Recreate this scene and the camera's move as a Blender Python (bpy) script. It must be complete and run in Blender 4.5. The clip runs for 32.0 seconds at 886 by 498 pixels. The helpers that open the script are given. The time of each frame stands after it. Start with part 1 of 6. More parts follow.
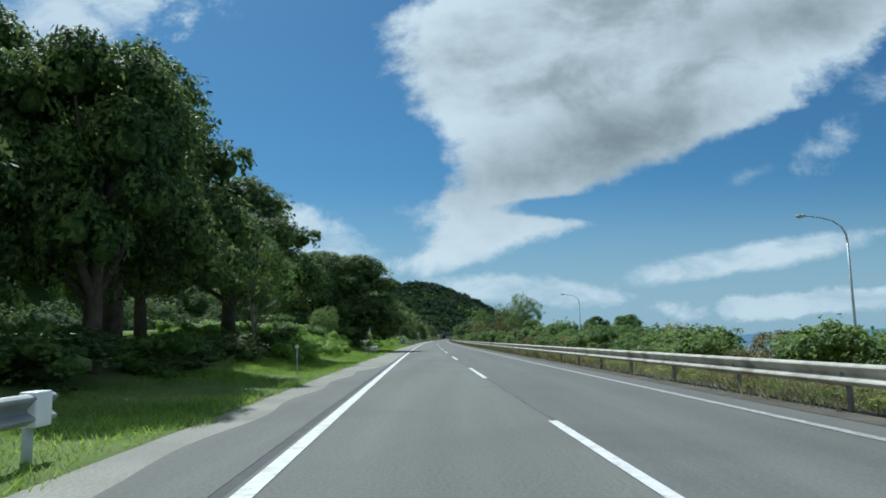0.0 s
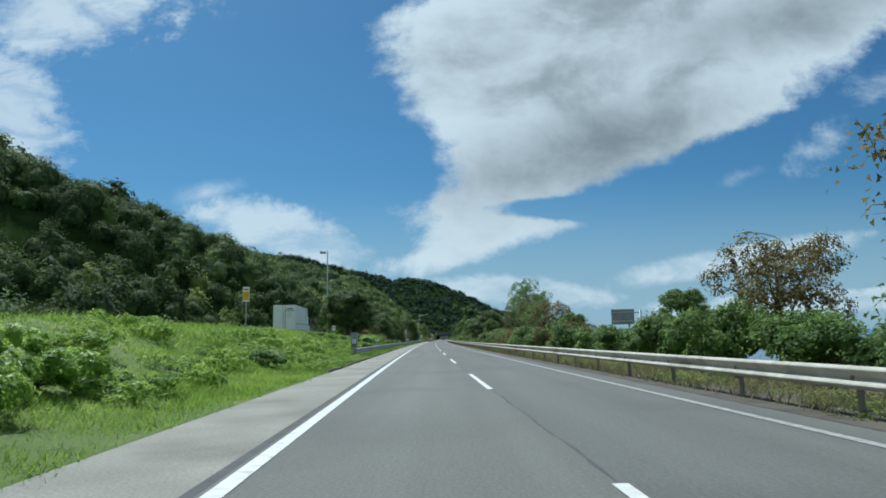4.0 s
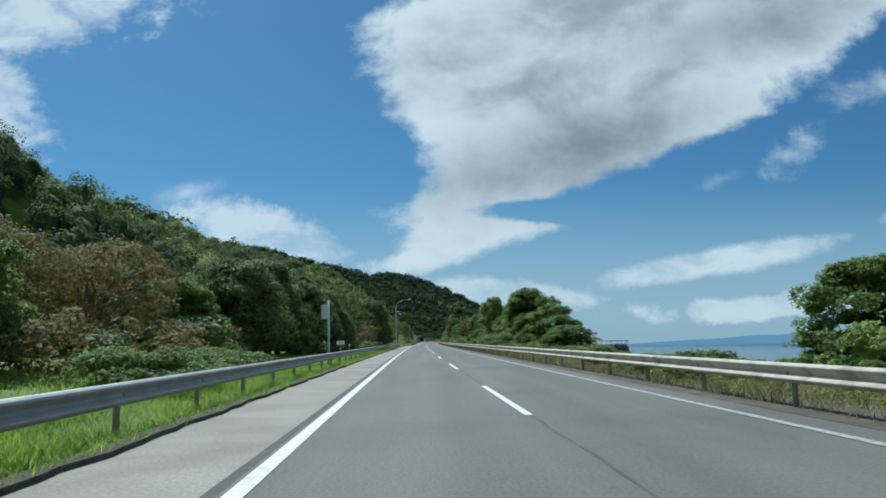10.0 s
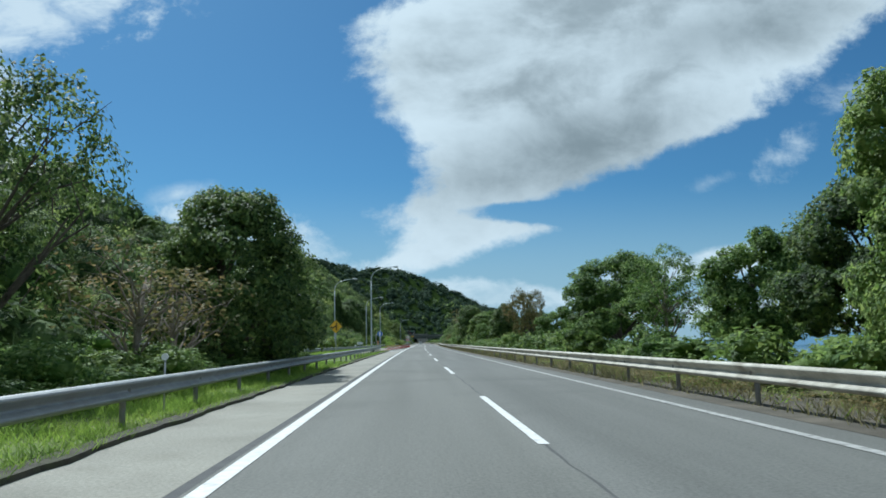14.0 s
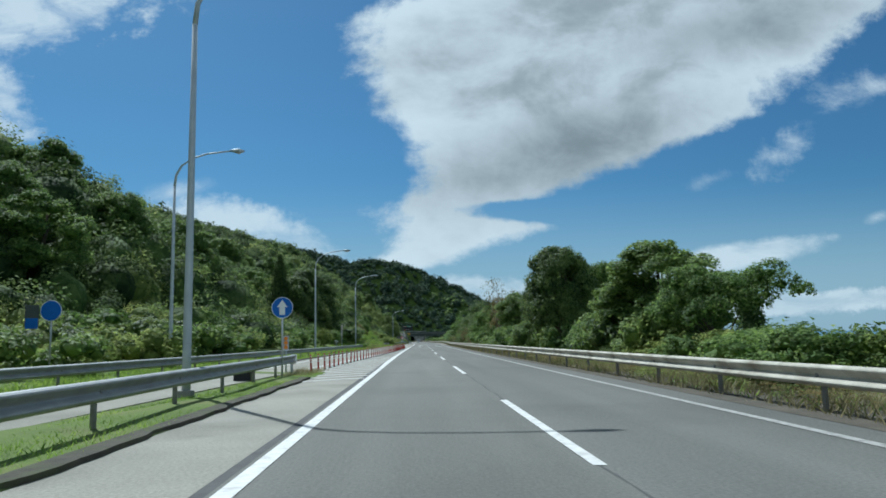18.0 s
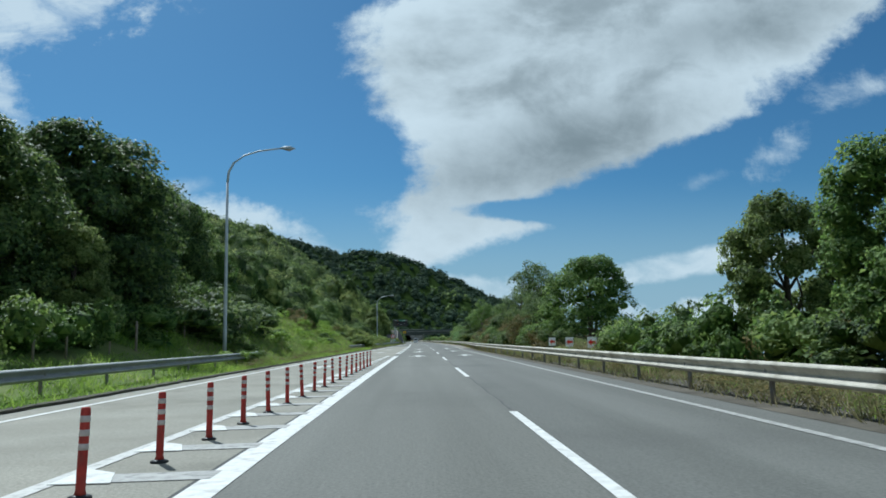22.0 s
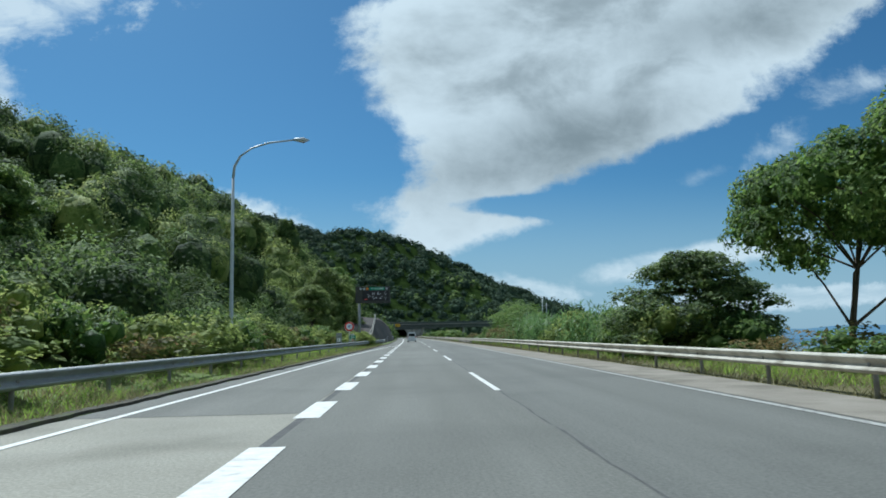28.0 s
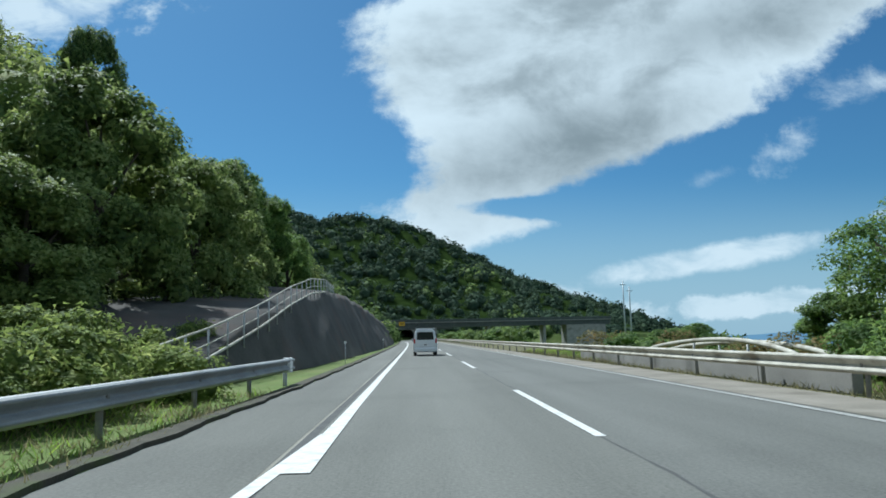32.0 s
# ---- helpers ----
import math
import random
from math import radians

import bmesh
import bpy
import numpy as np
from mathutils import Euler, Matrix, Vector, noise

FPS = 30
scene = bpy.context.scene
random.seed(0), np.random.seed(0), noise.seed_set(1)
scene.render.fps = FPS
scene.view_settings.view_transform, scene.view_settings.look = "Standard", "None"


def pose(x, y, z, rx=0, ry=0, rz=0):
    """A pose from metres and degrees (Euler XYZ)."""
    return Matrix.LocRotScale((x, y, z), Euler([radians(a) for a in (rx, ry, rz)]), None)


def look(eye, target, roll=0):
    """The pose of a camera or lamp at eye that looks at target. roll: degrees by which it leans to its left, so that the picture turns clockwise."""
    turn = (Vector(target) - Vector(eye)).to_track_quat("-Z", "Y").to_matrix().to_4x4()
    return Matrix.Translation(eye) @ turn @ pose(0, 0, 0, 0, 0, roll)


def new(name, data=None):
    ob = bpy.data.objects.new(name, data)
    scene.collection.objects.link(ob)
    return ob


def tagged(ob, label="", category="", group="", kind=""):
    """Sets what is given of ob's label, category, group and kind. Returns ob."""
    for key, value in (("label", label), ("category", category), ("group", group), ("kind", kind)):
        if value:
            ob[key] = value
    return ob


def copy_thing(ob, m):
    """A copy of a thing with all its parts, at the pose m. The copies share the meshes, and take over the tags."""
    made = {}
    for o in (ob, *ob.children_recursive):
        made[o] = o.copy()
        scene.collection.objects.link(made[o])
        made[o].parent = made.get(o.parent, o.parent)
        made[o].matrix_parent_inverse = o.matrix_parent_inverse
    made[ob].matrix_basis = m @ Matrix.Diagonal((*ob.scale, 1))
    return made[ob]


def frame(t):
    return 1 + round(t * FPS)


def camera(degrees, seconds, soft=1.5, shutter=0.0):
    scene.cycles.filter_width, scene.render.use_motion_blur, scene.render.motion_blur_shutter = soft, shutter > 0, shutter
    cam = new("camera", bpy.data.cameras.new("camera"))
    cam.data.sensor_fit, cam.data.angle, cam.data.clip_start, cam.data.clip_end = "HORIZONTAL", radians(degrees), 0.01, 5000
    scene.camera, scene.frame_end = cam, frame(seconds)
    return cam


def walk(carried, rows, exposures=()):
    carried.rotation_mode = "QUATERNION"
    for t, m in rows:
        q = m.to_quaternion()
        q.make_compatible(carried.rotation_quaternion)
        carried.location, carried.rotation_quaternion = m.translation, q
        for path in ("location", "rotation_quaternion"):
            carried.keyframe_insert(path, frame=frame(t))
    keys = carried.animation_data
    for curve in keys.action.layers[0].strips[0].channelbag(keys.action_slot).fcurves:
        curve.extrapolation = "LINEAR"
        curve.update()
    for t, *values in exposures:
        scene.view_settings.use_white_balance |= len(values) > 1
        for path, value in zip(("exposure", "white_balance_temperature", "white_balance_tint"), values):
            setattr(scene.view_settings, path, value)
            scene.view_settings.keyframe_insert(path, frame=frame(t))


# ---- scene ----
# ---- the road's line: heading in degrees, clockwise from +y, along its length ----
HEAD = [(-200, -4.0), (-11, -2.15), (60, -1.75), (150, -1.05), (250, -.6), (350, .05), (420, .45), (490, .95), (540, .8),
        (600, .35), (660, .2), (720, .1), (800, -.5), (900, -2.0), (1000, -4.5), (1400, -14)]
S_ = np.arange(-200, 1400, 1.0)
_w = np.hanning(61)
TH_ = np.convolve(np.pad(np.interp(S_, *zip(*HEAD)), 30, mode="edge"), _w / _w.sum(), "valid")
X_ = np.concatenate([[0], np.cumsum(np.sin(np.radians(TH_)))[:-1]])
Y_ = np.concatenate([[0], np.cumsum(np.cos(np.radians(TH_)))[:-1]])
X_, Y_ = X_ - X_[200], Y_ - Y_[200]


def lerp(x, *pts):
    return np.interp(x, [p[0] for p in pts], [p[1] for p in pts])


def heading(s):
    return np.radians(np.interp(s, S_, TH_))


def spot_xy(s, u):
    """Plan of the point s metres along the road and u metres right of its lane line (arrays too)."""
    h = heading(s)
    over = np.maximum(np.asarray(s, float) - 1399, 0) + np.minimum(np.asarray(s, float) + 200, 0)
    return (np.interp(s, S_, X_) + u * np.cos(h) + over * np.sin(h), np.interp(s, S_, Y_) - u * np.sin(h) + over * np.cos(h))


def spot(s, u, z=0.0):
    x, y = spot_xy(s, u)
    return Vector((float(x), float(y), z))


def stand(s, u, z=0.0, turn=0.0):
    """A pose on the road's own axes: x right, y ahead."""
    return Matrix.Translation(spot(s, u, z)) @ Matrix.Rotation(-float(heading(s)) + radians(turn), 4, "Z")


# ---- camera ----
cam = camera(64.0, 32.0, soft=1.7)
EYE, LEAN = 1.31, -1.2
# seconds, metres along, metres left of the lane line, degrees right of the road, degrees up
ROWS=[[0.0, -11.2, 1.997, 1.817, 7.18],
[1.0, 9.88, 1.786, 2.18, 7.059],
[2.0, 31.22, 1.685, 2.322, 7.083],
[3.0, 52.4, 1.675, 2.142, 7.157],
[3.5, 63.02, 1.697, 1.979, 7.189],
[5.5, 104.92, 1.962, 1.812, 7.304],
[6.0, 115.48, 2.063, 1.831, 7.304],
[7.0, 136.55, 2.242, 1.914, 7.288],
[8.0, 157.42, 2.279, 1.858, 7.265],
[9.0, 178.36, 2.184, 2.073, 7.286],
[10.0, 199.56, 1.983, 2.602, 7.346],
[11.0, 220.55, 1.749, 3.025, 7.395],
[12.0, 241.42, 1.595, 3.051, 7.364],
[13.0, 262.09, 1.575, 2.748, 7.327],
[14.0, 282.9, 1.647, 2.706, 7.441],
[16.5, 333.65, 1.788, 2.202, 7.358],
[17.0, 343.95, 1.841, 2.333, 7.355],
[18.0, 364.6, 1.88, 2.469, 7.294],
[19.0, 384.91, 1.848, 2.17, 7.273],
[20.0, 405.03, 1.855, 2.198, 7.354],
[21.0, 425.88, 1.777, 2.135, 7.32],
[22.0, 447.13, 1.67, 2.18, 7.247],
[23.0, 468.35, 1.534, 2.167, 7.247],
[24.0, 489.71, 1.445, 1.951, 7.174],
[25.0, 511.24, 1.481, 2.389, 7.072],
[27.5, 564.69, 1.892, 2.789, 6.934],
[28.0, 575.34, 1.942, 2.462, 6.893],
[29.0, 597.16, 2.085, 2.262, 6.853],
[30.0, 619.11, 2.214, 2.261, 6.874],
[30.5, 630.03, 2.273, 2.2, 6.905],
[31.0, 640.88, 2.30, 2.12, 6.95],
[31.5, 651.77, 2.325, 2.16, 7.0],
[32.0, 662.78, 2.325, 2.19, 7.05]]


def eye_pose(s, c, yaw, pitch):
    a, p, r = float(heading(s)) + radians(yaw), radians(pitch), radians(LEAN)
    fwd = Vector((math.sin(a) * math.cos(p), math.cos(a) * math.cos(p), math.sin(p)))
    rt = Vector((math.cos(a), -math.sin(a), 0))
    up = rt.cross(fwd)
    rt, up = math.cos(r) * rt + math.sin(r) * up, math.cos(r) * up - math.sin(r) * rt
    m = Matrix((rt, up, -fwd)).transposed().to_4x4()
    m.translation = spot(s, -c, EYE)
    return m


walk(cam, [(t, eye_pose(s, c, yaw, pitch)) for t, s, c, yaw, pitch in ROWS], [(0.0, .04, 5600, 3.0), (12.2, .04, 5600, 3.0), (13.4, .15, 5600, 3.0), (14.4, .16, 5600, 3.0), (16.6, .04, 5600, 3.0), (25.0, .04, 5600, 3.0), (28.0, .12, 5600, 3.0), (30.0, .12, 5600, 3.0), (32.0, .24, 5600, 3.0)])

# ---- sky, clouds and sun ----
SUN_AZ, SUN_EL = radians(-29.5), radians(50.5)
world = bpy.data.worlds.new("sky")
scene.world = world
world.use_nodes = True
wn, wl = world.node_tree.nodes, world.node_tree.links
wn.clear()


def wnode(kind, **kw):
    n = wn.new(kind)
    for k, v in kw.items():
        if k == "op":
            n.operation = v
        elif k == "vals":
            for i, x in v.items():
                n.inputs[i].default_value = x
        elif k == "ins":
            for i, x in v.items():
                wl.new(x, n.inputs[i])
    return n


def wmath(op, a, b=0.0, c=0.0, clamp=False):
    n = wn.new("ShaderNodeMath")
    n.operation, n.use_clamp = op, clamp
    for i, x in enumerate((a, b, c)):
        if isinstance(x, (int, float)):
            n.inputs[i].default_value = x
        else:
            wl.new(x, n.inputs[i])
    return n.outputs[0]


tc = wn.new("ShaderNodeTexCoord")
sep = wnode("ShaderNodeSeparateXYZ", ins={0: tc.outputs["Generated"]})
ahead = wmath("MAXIMUM", sep.outputs[1], 0.02)
P_ = wmath("DIVIDE", sep.outputs[0], ahead)
Q_ = wmath("DIVIDE", sep.outputs[2], ahead)
flat = wn.new("ShaderNodeCombineXYZ")
wl.new(P_, flat.inputs[0])
wl.new(Q_, flat.inputs[1])


def wnoise(scale, detail, rough, offset=(0, 0, 0), stretch=(1, 1, 1), warp=0.0):
    mp = wn.new("ShaderNodeMapping")
    wl.new(flat.outputs[0], mp.inputs[0])
    mp.inputs["Location"].default_value = offset
    mp.inputs["Scale"].default_value = stretch
    n = wn.new("ShaderNodeTexNoise")
    wl.new(mp.outputs[0], n.inputs["Vector"])
    n.inputs["Scale"].default_value, n.inputs["Detail"].default_value, n.inputs["Roughness"].default_value = scale, detail, rough
    n.inputs["Distortion"].default_value = warp
    return n.outputs[0]


def wcurve(x, x0, x1, y0, y1, pts):
    """A function of x through the given points, as a Float Curve over [x0, x1] -> [y0, y1]."""
    n = wn.new("ShaderNodeFloatCurve")
    c = n.mapping.curves[0]
    pts = sorted(((a - x0) / (x1 - x0), (b - y0) / (y1 - y0)) for a, b in pts)
    c.points[0].location, c.points[1].location = pts[0], pts[-1]
    for p in pts[1:-1]:
        c.points.new(*p)
    for p in c.points:
        p.handle_type = "AUTO_CLAMPED"
    n.mapping.use_clip = False
    n.mapping.update()
    t = wmath("MULTIPLY_ADD", x, 1 / (x1 - x0), -x0 / (x1 - x0))
    wl.new(t, n.inputs["Value"])
    return wmath("MULTIPLY_ADD", n.outputs[0], y1 - y0, y0)


def smooth(x, a, b):
    n = wn.new("ShaderNodeMapRange")
    n.interpolation_type = "SMOOTHSTEP"
    wl.new(x, n.inputs[0])
    n.inputs[1].default_value, n.inputs[2].default_value = a, b
    return n.outputs[0]


def oval(p0, q0, a, b, tilt):
    """1 in the middle, 0 on the rim of a tilted oval."""
    c, s = math.cos(radians(tilt)), math.sin(radians(tilt))
    x, y = wmath("SUBTRACT", P_, p0), wmath("SUBTRACT", Q_, q0)
    e = wmath("ADD", wmath("MULTIPLY", x, c / a), wmath("MULTIPLY", y, s / a))
    f = wmath("ADD", wmath("MULTIPLY", x, -s / b), wmath("MULTIPLY", y, c / b))
    return wmath("SUBTRACT", 1.0, wmath("SQRT", wmath("ADD", wmath("MULTIPLY", e, e), wmath("MULTIPLY", f, f))))


edge_noise = wmath("SUBTRACT", wnoise(9, 10, .66, (3.1, 1.7, 0), warp=.35), .5)
fine_noise = wmath("SUBTRACT", wnoise(24, 6, .65, (.4, 5.2, 0), (.8, 1.2, 1)), .5)
# the big cloud: its western and eastern edges by height
west = wcurve(Q_, .06, 1.0, -.3, 1.2, [(.07, -.10), (.108, -.085), (.14, -.043), (.181, -.057), (.221, .003), (.296, -.024), (.339, -.062), (.443, -.084), (.504, -.03), (.60, .05), (1.0, .1)])
east = wcurve(Q_, .06, 1.0, -.3, 1.2, [(0.07, -0.074), (0.09, 0.006), (0.121, 0.101), (0.15, 0.181), (0.158, 0.201), (0.17, 0.136), (0.182, 0.101), (0.202, 0.201), (0.267, 0.376), (0.326, 0.531), (0.387, 0.601), (0.467, 0.711), (0.55, 0.786), (1, 1.09)])
from_edge = wmath("MINIMUM", wmath("SUBTRACT", P_, west), wmath("SUBTRACT", east, P_))
from_edge = wmath("MINIMUM", from_edge, wmath("MULTIPLY", wmath("SUBTRACT", Q_, .085), 1.6))
deep = wmath("ADD", from_edge, wmath("MULTIPLY_ADD", edge_noise, .15, wmath("MULTIPLY", fine_noise, .09)))
big = smooth(deep, -.012, .05)
rest = None
for p0, q0, a, b, tilt, amp, dense in [(-.52, .505, .23, .085, 8, .9, 1.0), (-.62, .345, .13, .085, -35, .9, .9), (-.235, .158, .150, .050, -14, .8, 1.0), (-.335, .215, .075, .022, 12, .9, .55),
                                       (.43, .105, .225, .026, 9, .55, 1.0), (.545, .268, .055, .030, 40, 2.2, .36), (.44, .225, .05, .012, 12, 1.8, .18), (.69, .365, .12, .030, 10, 1.6, .5), (.685, .165, .03, .012, 20, .8, .6),
                                       (.55, .040, .30, .022, 2, 1.3, .9), (.10, .066, .16, .026, -6, .9, .9), (-.9, .25, .2, .12, 20, .9, 1.0), (.97, .2, .2, .1, 10, 1.0, 1.0)]:
    o = wmath("ADD", oval(p0, q0, a, b, tilt), wmath("MULTIPLY_ADD", edge_noise, amp * 1.6, wmath("MULTIPLY", fine_noise, amp * 1.1)))
    o = wmath("MULTIPLY", smooth(o, .04, .5) if dense > .7 else smooth(o, .1, 1.5), dense if dense > .7 else min(1, dense * 1.9))
    rest = o if rest is None else wmath("MAXIMUM", rest, o)
wisps = smooth(wnoise(13, 7, .62, (5.1, .9, 0), (.7, 1.6, 1), .5), .30, .60)
rest = wmath("MULTIPLY", rest, wmath("MULTIPLY_ADD", wisps, .62, .38))
before = smooth(sep.outputs[1], .05, .15)
cover = wmath("MULTIPLY", wmath("MAXIMUM", big, wmath("MULTIPLY", rest, .88)), before)
# Unseen clouds behind the view, added to brighten the shaded sides.
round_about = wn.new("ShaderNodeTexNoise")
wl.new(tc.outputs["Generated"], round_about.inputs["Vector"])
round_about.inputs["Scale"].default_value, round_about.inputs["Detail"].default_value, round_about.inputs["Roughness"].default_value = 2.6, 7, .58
fill_clouds = wmath("MULTIPLY", smooth(round_about.outputs[0], .44, .56), smooth(sep.outputs[1], .15, -.05))
cover = wmath("MAXIMUM", cover, wmath("MULTIPLY", fill_clouds, smooth(sep.outputs[2], .0, .12)))
# grey bellies, bright rims
belly = wmath("MULTIPLY", smooth(wmath("MULTIPLY_ADD", wmath("SUBTRACT", wnoise(5.2, 5, .55, (7.3, 2.2, 0), (.8, 1.5, 1)), .5), .55, from_edge), .0, .22), .9)
puffs = smooth(wnoise(7.5, 8, .58, (1.3, 8.2, 0), (.85, 1.25, 1), .3), .34, .68)
grey = wmath("MULTIPLY", belly, wmath("MULTIPLY_ADD", puffs, -.78, 1.0), clamp=True)
shade = smooth(wmath("MULTIPLY_ADD", edge_noise, .9, oval(.24, .275, .28, .095, 17)), -.4, .95)
shade = wmath("MAXIMUM", shade, smooth(wmath("MULTIPLY_ADD", edge_noise, .9, oval(.50, .46, .28, .075, 14)), -.3, 1.0))
grey = wmath("MAXIMUM", wmath("MULTIPLY", grey, .88), wmath("MULTIPLY", shade, wmath("MULTIPLY_ADD", puffs, -.38, 1.0)))
haze = smooth(Q_, .24, .02)
sky = wn.new("ShaderNodeTexSky")
sky.sky_type, sky.sun_disc, sky.sun_elevation, sky.sun_rotation = "NISHITA", False, SUN_EL, SUN_AZ
sky.air_density, sky.dust_density, sky.ozone_density = 1.0, .6, 2.2
tint = wn.new("ShaderNodeMix")
tint.data_type, tint.blend_type = "RGBA", "MULTIPLY"
tint.inputs[0].default_value = 1.0
wl.new(sky.outputs[0], tint.inputs[6])
tint.inputs[7].default_value = (.50, .835, .985, 1)
cloud_col = wn.new("ShaderNodeMix")
cloud_col.data_type = "RGBA"
wl.new(grey, cloud_col.inputs[0])
cloud_col.inputs[6].default_value, cloud_col.inputs[7].default_value = (10.6, 11.5, 11.7, 1), (3.7, 4.3, 4.5, 1)
hazy = wn.new("ShaderNodeMix")
hazy.data_type = "RGBA"
wl.new(wmath("MULTIPLY", haze, .85), hazy.inputs[0])
wl.new(tint.outputs[2], hazy.inputs[6])
hazy.inputs[7].default_value = (5.3, 7.3, 8.5, 1)
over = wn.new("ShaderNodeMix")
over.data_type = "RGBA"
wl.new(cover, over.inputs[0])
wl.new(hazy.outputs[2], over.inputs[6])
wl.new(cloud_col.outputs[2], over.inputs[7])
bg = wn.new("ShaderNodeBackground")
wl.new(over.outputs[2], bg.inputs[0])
bg.inputs[1].default_value = .061
out = wn.new("ShaderNodeOutputWorld")
wl.new(bg.outputs[0], out.inputs[0])

sun = new("sun", bpy.data.lights.new("sun", "SUN"))
sun.data.energy, sun.data.angle, sun.data.color = 5.0, radians(.6), (1.0, .955, .88)
sun.matrix_world = look((0, 0, 60), (0 - math.sin(SUN_AZ) * math.cos(SUN_EL), 0 - math.cos(SUN_AZ) * math.cos(SUN_EL), 60 - math.sin(SUN_EL)))

# ---- materials ----
def mat(name, colors, rough=.8, metal=0.0, scale=4.0, fine=60.0, bump=.2, bump_scale=None, island=0.0, translucent=0.0, spec=.3, stains=None, stretch=None, obj=0.0, coat=0.0, local=False, speck=0.0, relief=.02):
    """A surface of two or three colours mixed by noise at two scales, with fine relief."""
    m = bpy.data.materials.new(name)
    m.use_nodes = True
    n, l = m.node_tree.nodes, m.node_tree.links
    b = n["Principled BSDF"]
    geo = n.new("ShaderNodeNewGeometry")
    tex = n.new("ShaderNodeTexCoord")
    mp = n.new("ShaderNodeMapping")
    l.new(tex.outputs["Object"] if local else geo.outputs["Position"], mp.inputs[0])
    if stretch:
        mp.inputs["Scale"].default_value = stretch
    n1, n2 = n.new("ShaderNodeTexNoise"), n.new("ShaderNodeTexNoise")
    for x, sc, d in ((n1, scale, 4), (n2, fine, 3)):
        l.new(mp.outputs[0], x.inputs["Vector"])
        x.inputs["Scale"].default_value, x.inputs["Detail"].default_value = sc, d
    mix = n.new("ShaderNodeMath")
    mix.operation = "MULTIPLY_ADD"
    l.new(n2.outputs[0], mix.inputs[0])
    mix.inputs[1].default_value = .45
    l.new(n1.outputs[0], mix.inputs[2])
    val = mix.outputs[0]
    if island or obj:
        info = n.new("ShaderNodeObjectInfo")
        for src, k in ((geo.outputs["Random Per Island"], island), (info.outputs["Random"], obj)):
            if k:
                a = n.new("ShaderNodeMath")
                a.operation = "MULTIPLY_ADD"
                l.new(src, a.inputs[0])
                a.inputs[1].default_value = k
                s2 = n.new("ShaderNodeMath")
                s2.operation = "SUBTRACT"
                l.new(val, s2.inputs[0])
                s2.inputs[1].default_value = k / 2
                l.new(s2.outputs[0], a.inputs[2])
                val = a.outputs[0]
    ramp = n.new("ShaderNodeValToRGB")
    l.new(val, ramp.inputs[0])
    e = ramp.color_ramp.elements
    e[0].position, e[0].color = .40, (*colors[0], 1)
    e[1].position, e[1].color = 1.05 if len(colors) == 2 else .72, (*colors[1], 1)
    if len(colors) > 2:
        x = e.new(1.0)
        x.color = (*colors[2], 1)
    e[1].position = min(e[1].position, 1.0) if len(colors) > 2 else 1.0
    col = ramp.outputs[0]
    if stains:
        st = n.new("ShaderNodeTexNoise")
        l.new(geo.outputs["Position"], st.inputs["Vector"])
        st.inputs["Scale"].default_value, st.inputs["Detail"].default_value = stains[1], 6
        r2 = n.new("ShaderNodeMapRange")
        l.new(st.outputs[0], r2.inputs[0])
        r2.inputs[1].default_value, r2.inputs[2].default_value, r2.inputs[4].default_value = .52, .70, stains[2]
        mx = n.new("ShaderNodeMix")
        mx.data_type = "RGBA"
        l.new(r2.outputs[0], mx.inputs[0])
        l.new(col, mx.inputs[6])
        mx.inputs[7].default_value = (*stains[0], 1)
        col = mx.outputs[2]
    if speck:
        sp = n.new("ShaderNodeTexNoise")
        l.new(geo.outputs["Position"], sp.inputs["Vector"])
        sp.inputs["Scale"].default_value, sp.inputs["Detail"].default_value, sp.inputs["Roughness"].default_value = 22, 5, .8
        r3 = n.new("ShaderNodeMapRange")
        l.new(sp.outputs[0], r3.inputs[0])
        r3.inputs[1].default_value, r3.inputs[2].default_value, r3.inputs[3].default_value, r3.inputs[4].default_value = .3, .7, 1 - speck, 1 + speck
        mu = n.new("ShaderNodeVectorMath")
        mu.operation = "SCALE"
        l.new(col, mu.inputs[0])
        l.new(r3.outputs[0], mu.inputs["Scale"])
        col = mu.outputs[0]
    l.new(col, b.inputs["Base Color"])
    b.inputs["Roughness"].default_value, b.inputs["Metallic"].default_value = rough, metal
    b.inputs["Specular IOR Level"].default_value = spec
    b.inputs["Coat Weight"].default_value = coat
    if bump:
        bp = n.new("ShaderNodeBump")
        bp.inputs["Strength"].default_value = bump
        bp.inputs["Distance"].default_value = relief
        n3 = n2
        if bump_scale:
            n3 = n.new("ShaderNodeTexNoise")
            l.new(mp.outputs[0], n3.inputs["Vector"])
            n3.inputs["Scale"].default_value, n3.inputs["Detail"].default_value = bump_scale, 4
        l.new(n3.outputs[0], bp.inputs["Height"])
        l.new(bp.outputs[0], b.inputs["Normal"])
    if translucent:
        tr = n.new("ShaderNodeBsdfTranslucent")
        hs = n.new("ShaderNodeHueSaturation")
        hs.inputs["Value"].default_value, hs.inputs["Saturation"].default_value, hs.inputs["Hue"].default_value = 1.6, .95, .488
        l.new(col, hs.inputs["Color"])
        l.new(hs.outputs[0], tr.inputs[0])
        ms = n.new("ShaderNodeMixShader")
        ms.inputs[0].default_value = translucent
        l.new(b.outputs[0], ms.inputs[1])
        l.new(tr.outputs[0], ms.inputs[2])
        l.new(ms.outputs[0], n["Material Output"].inputs[0])
    return m


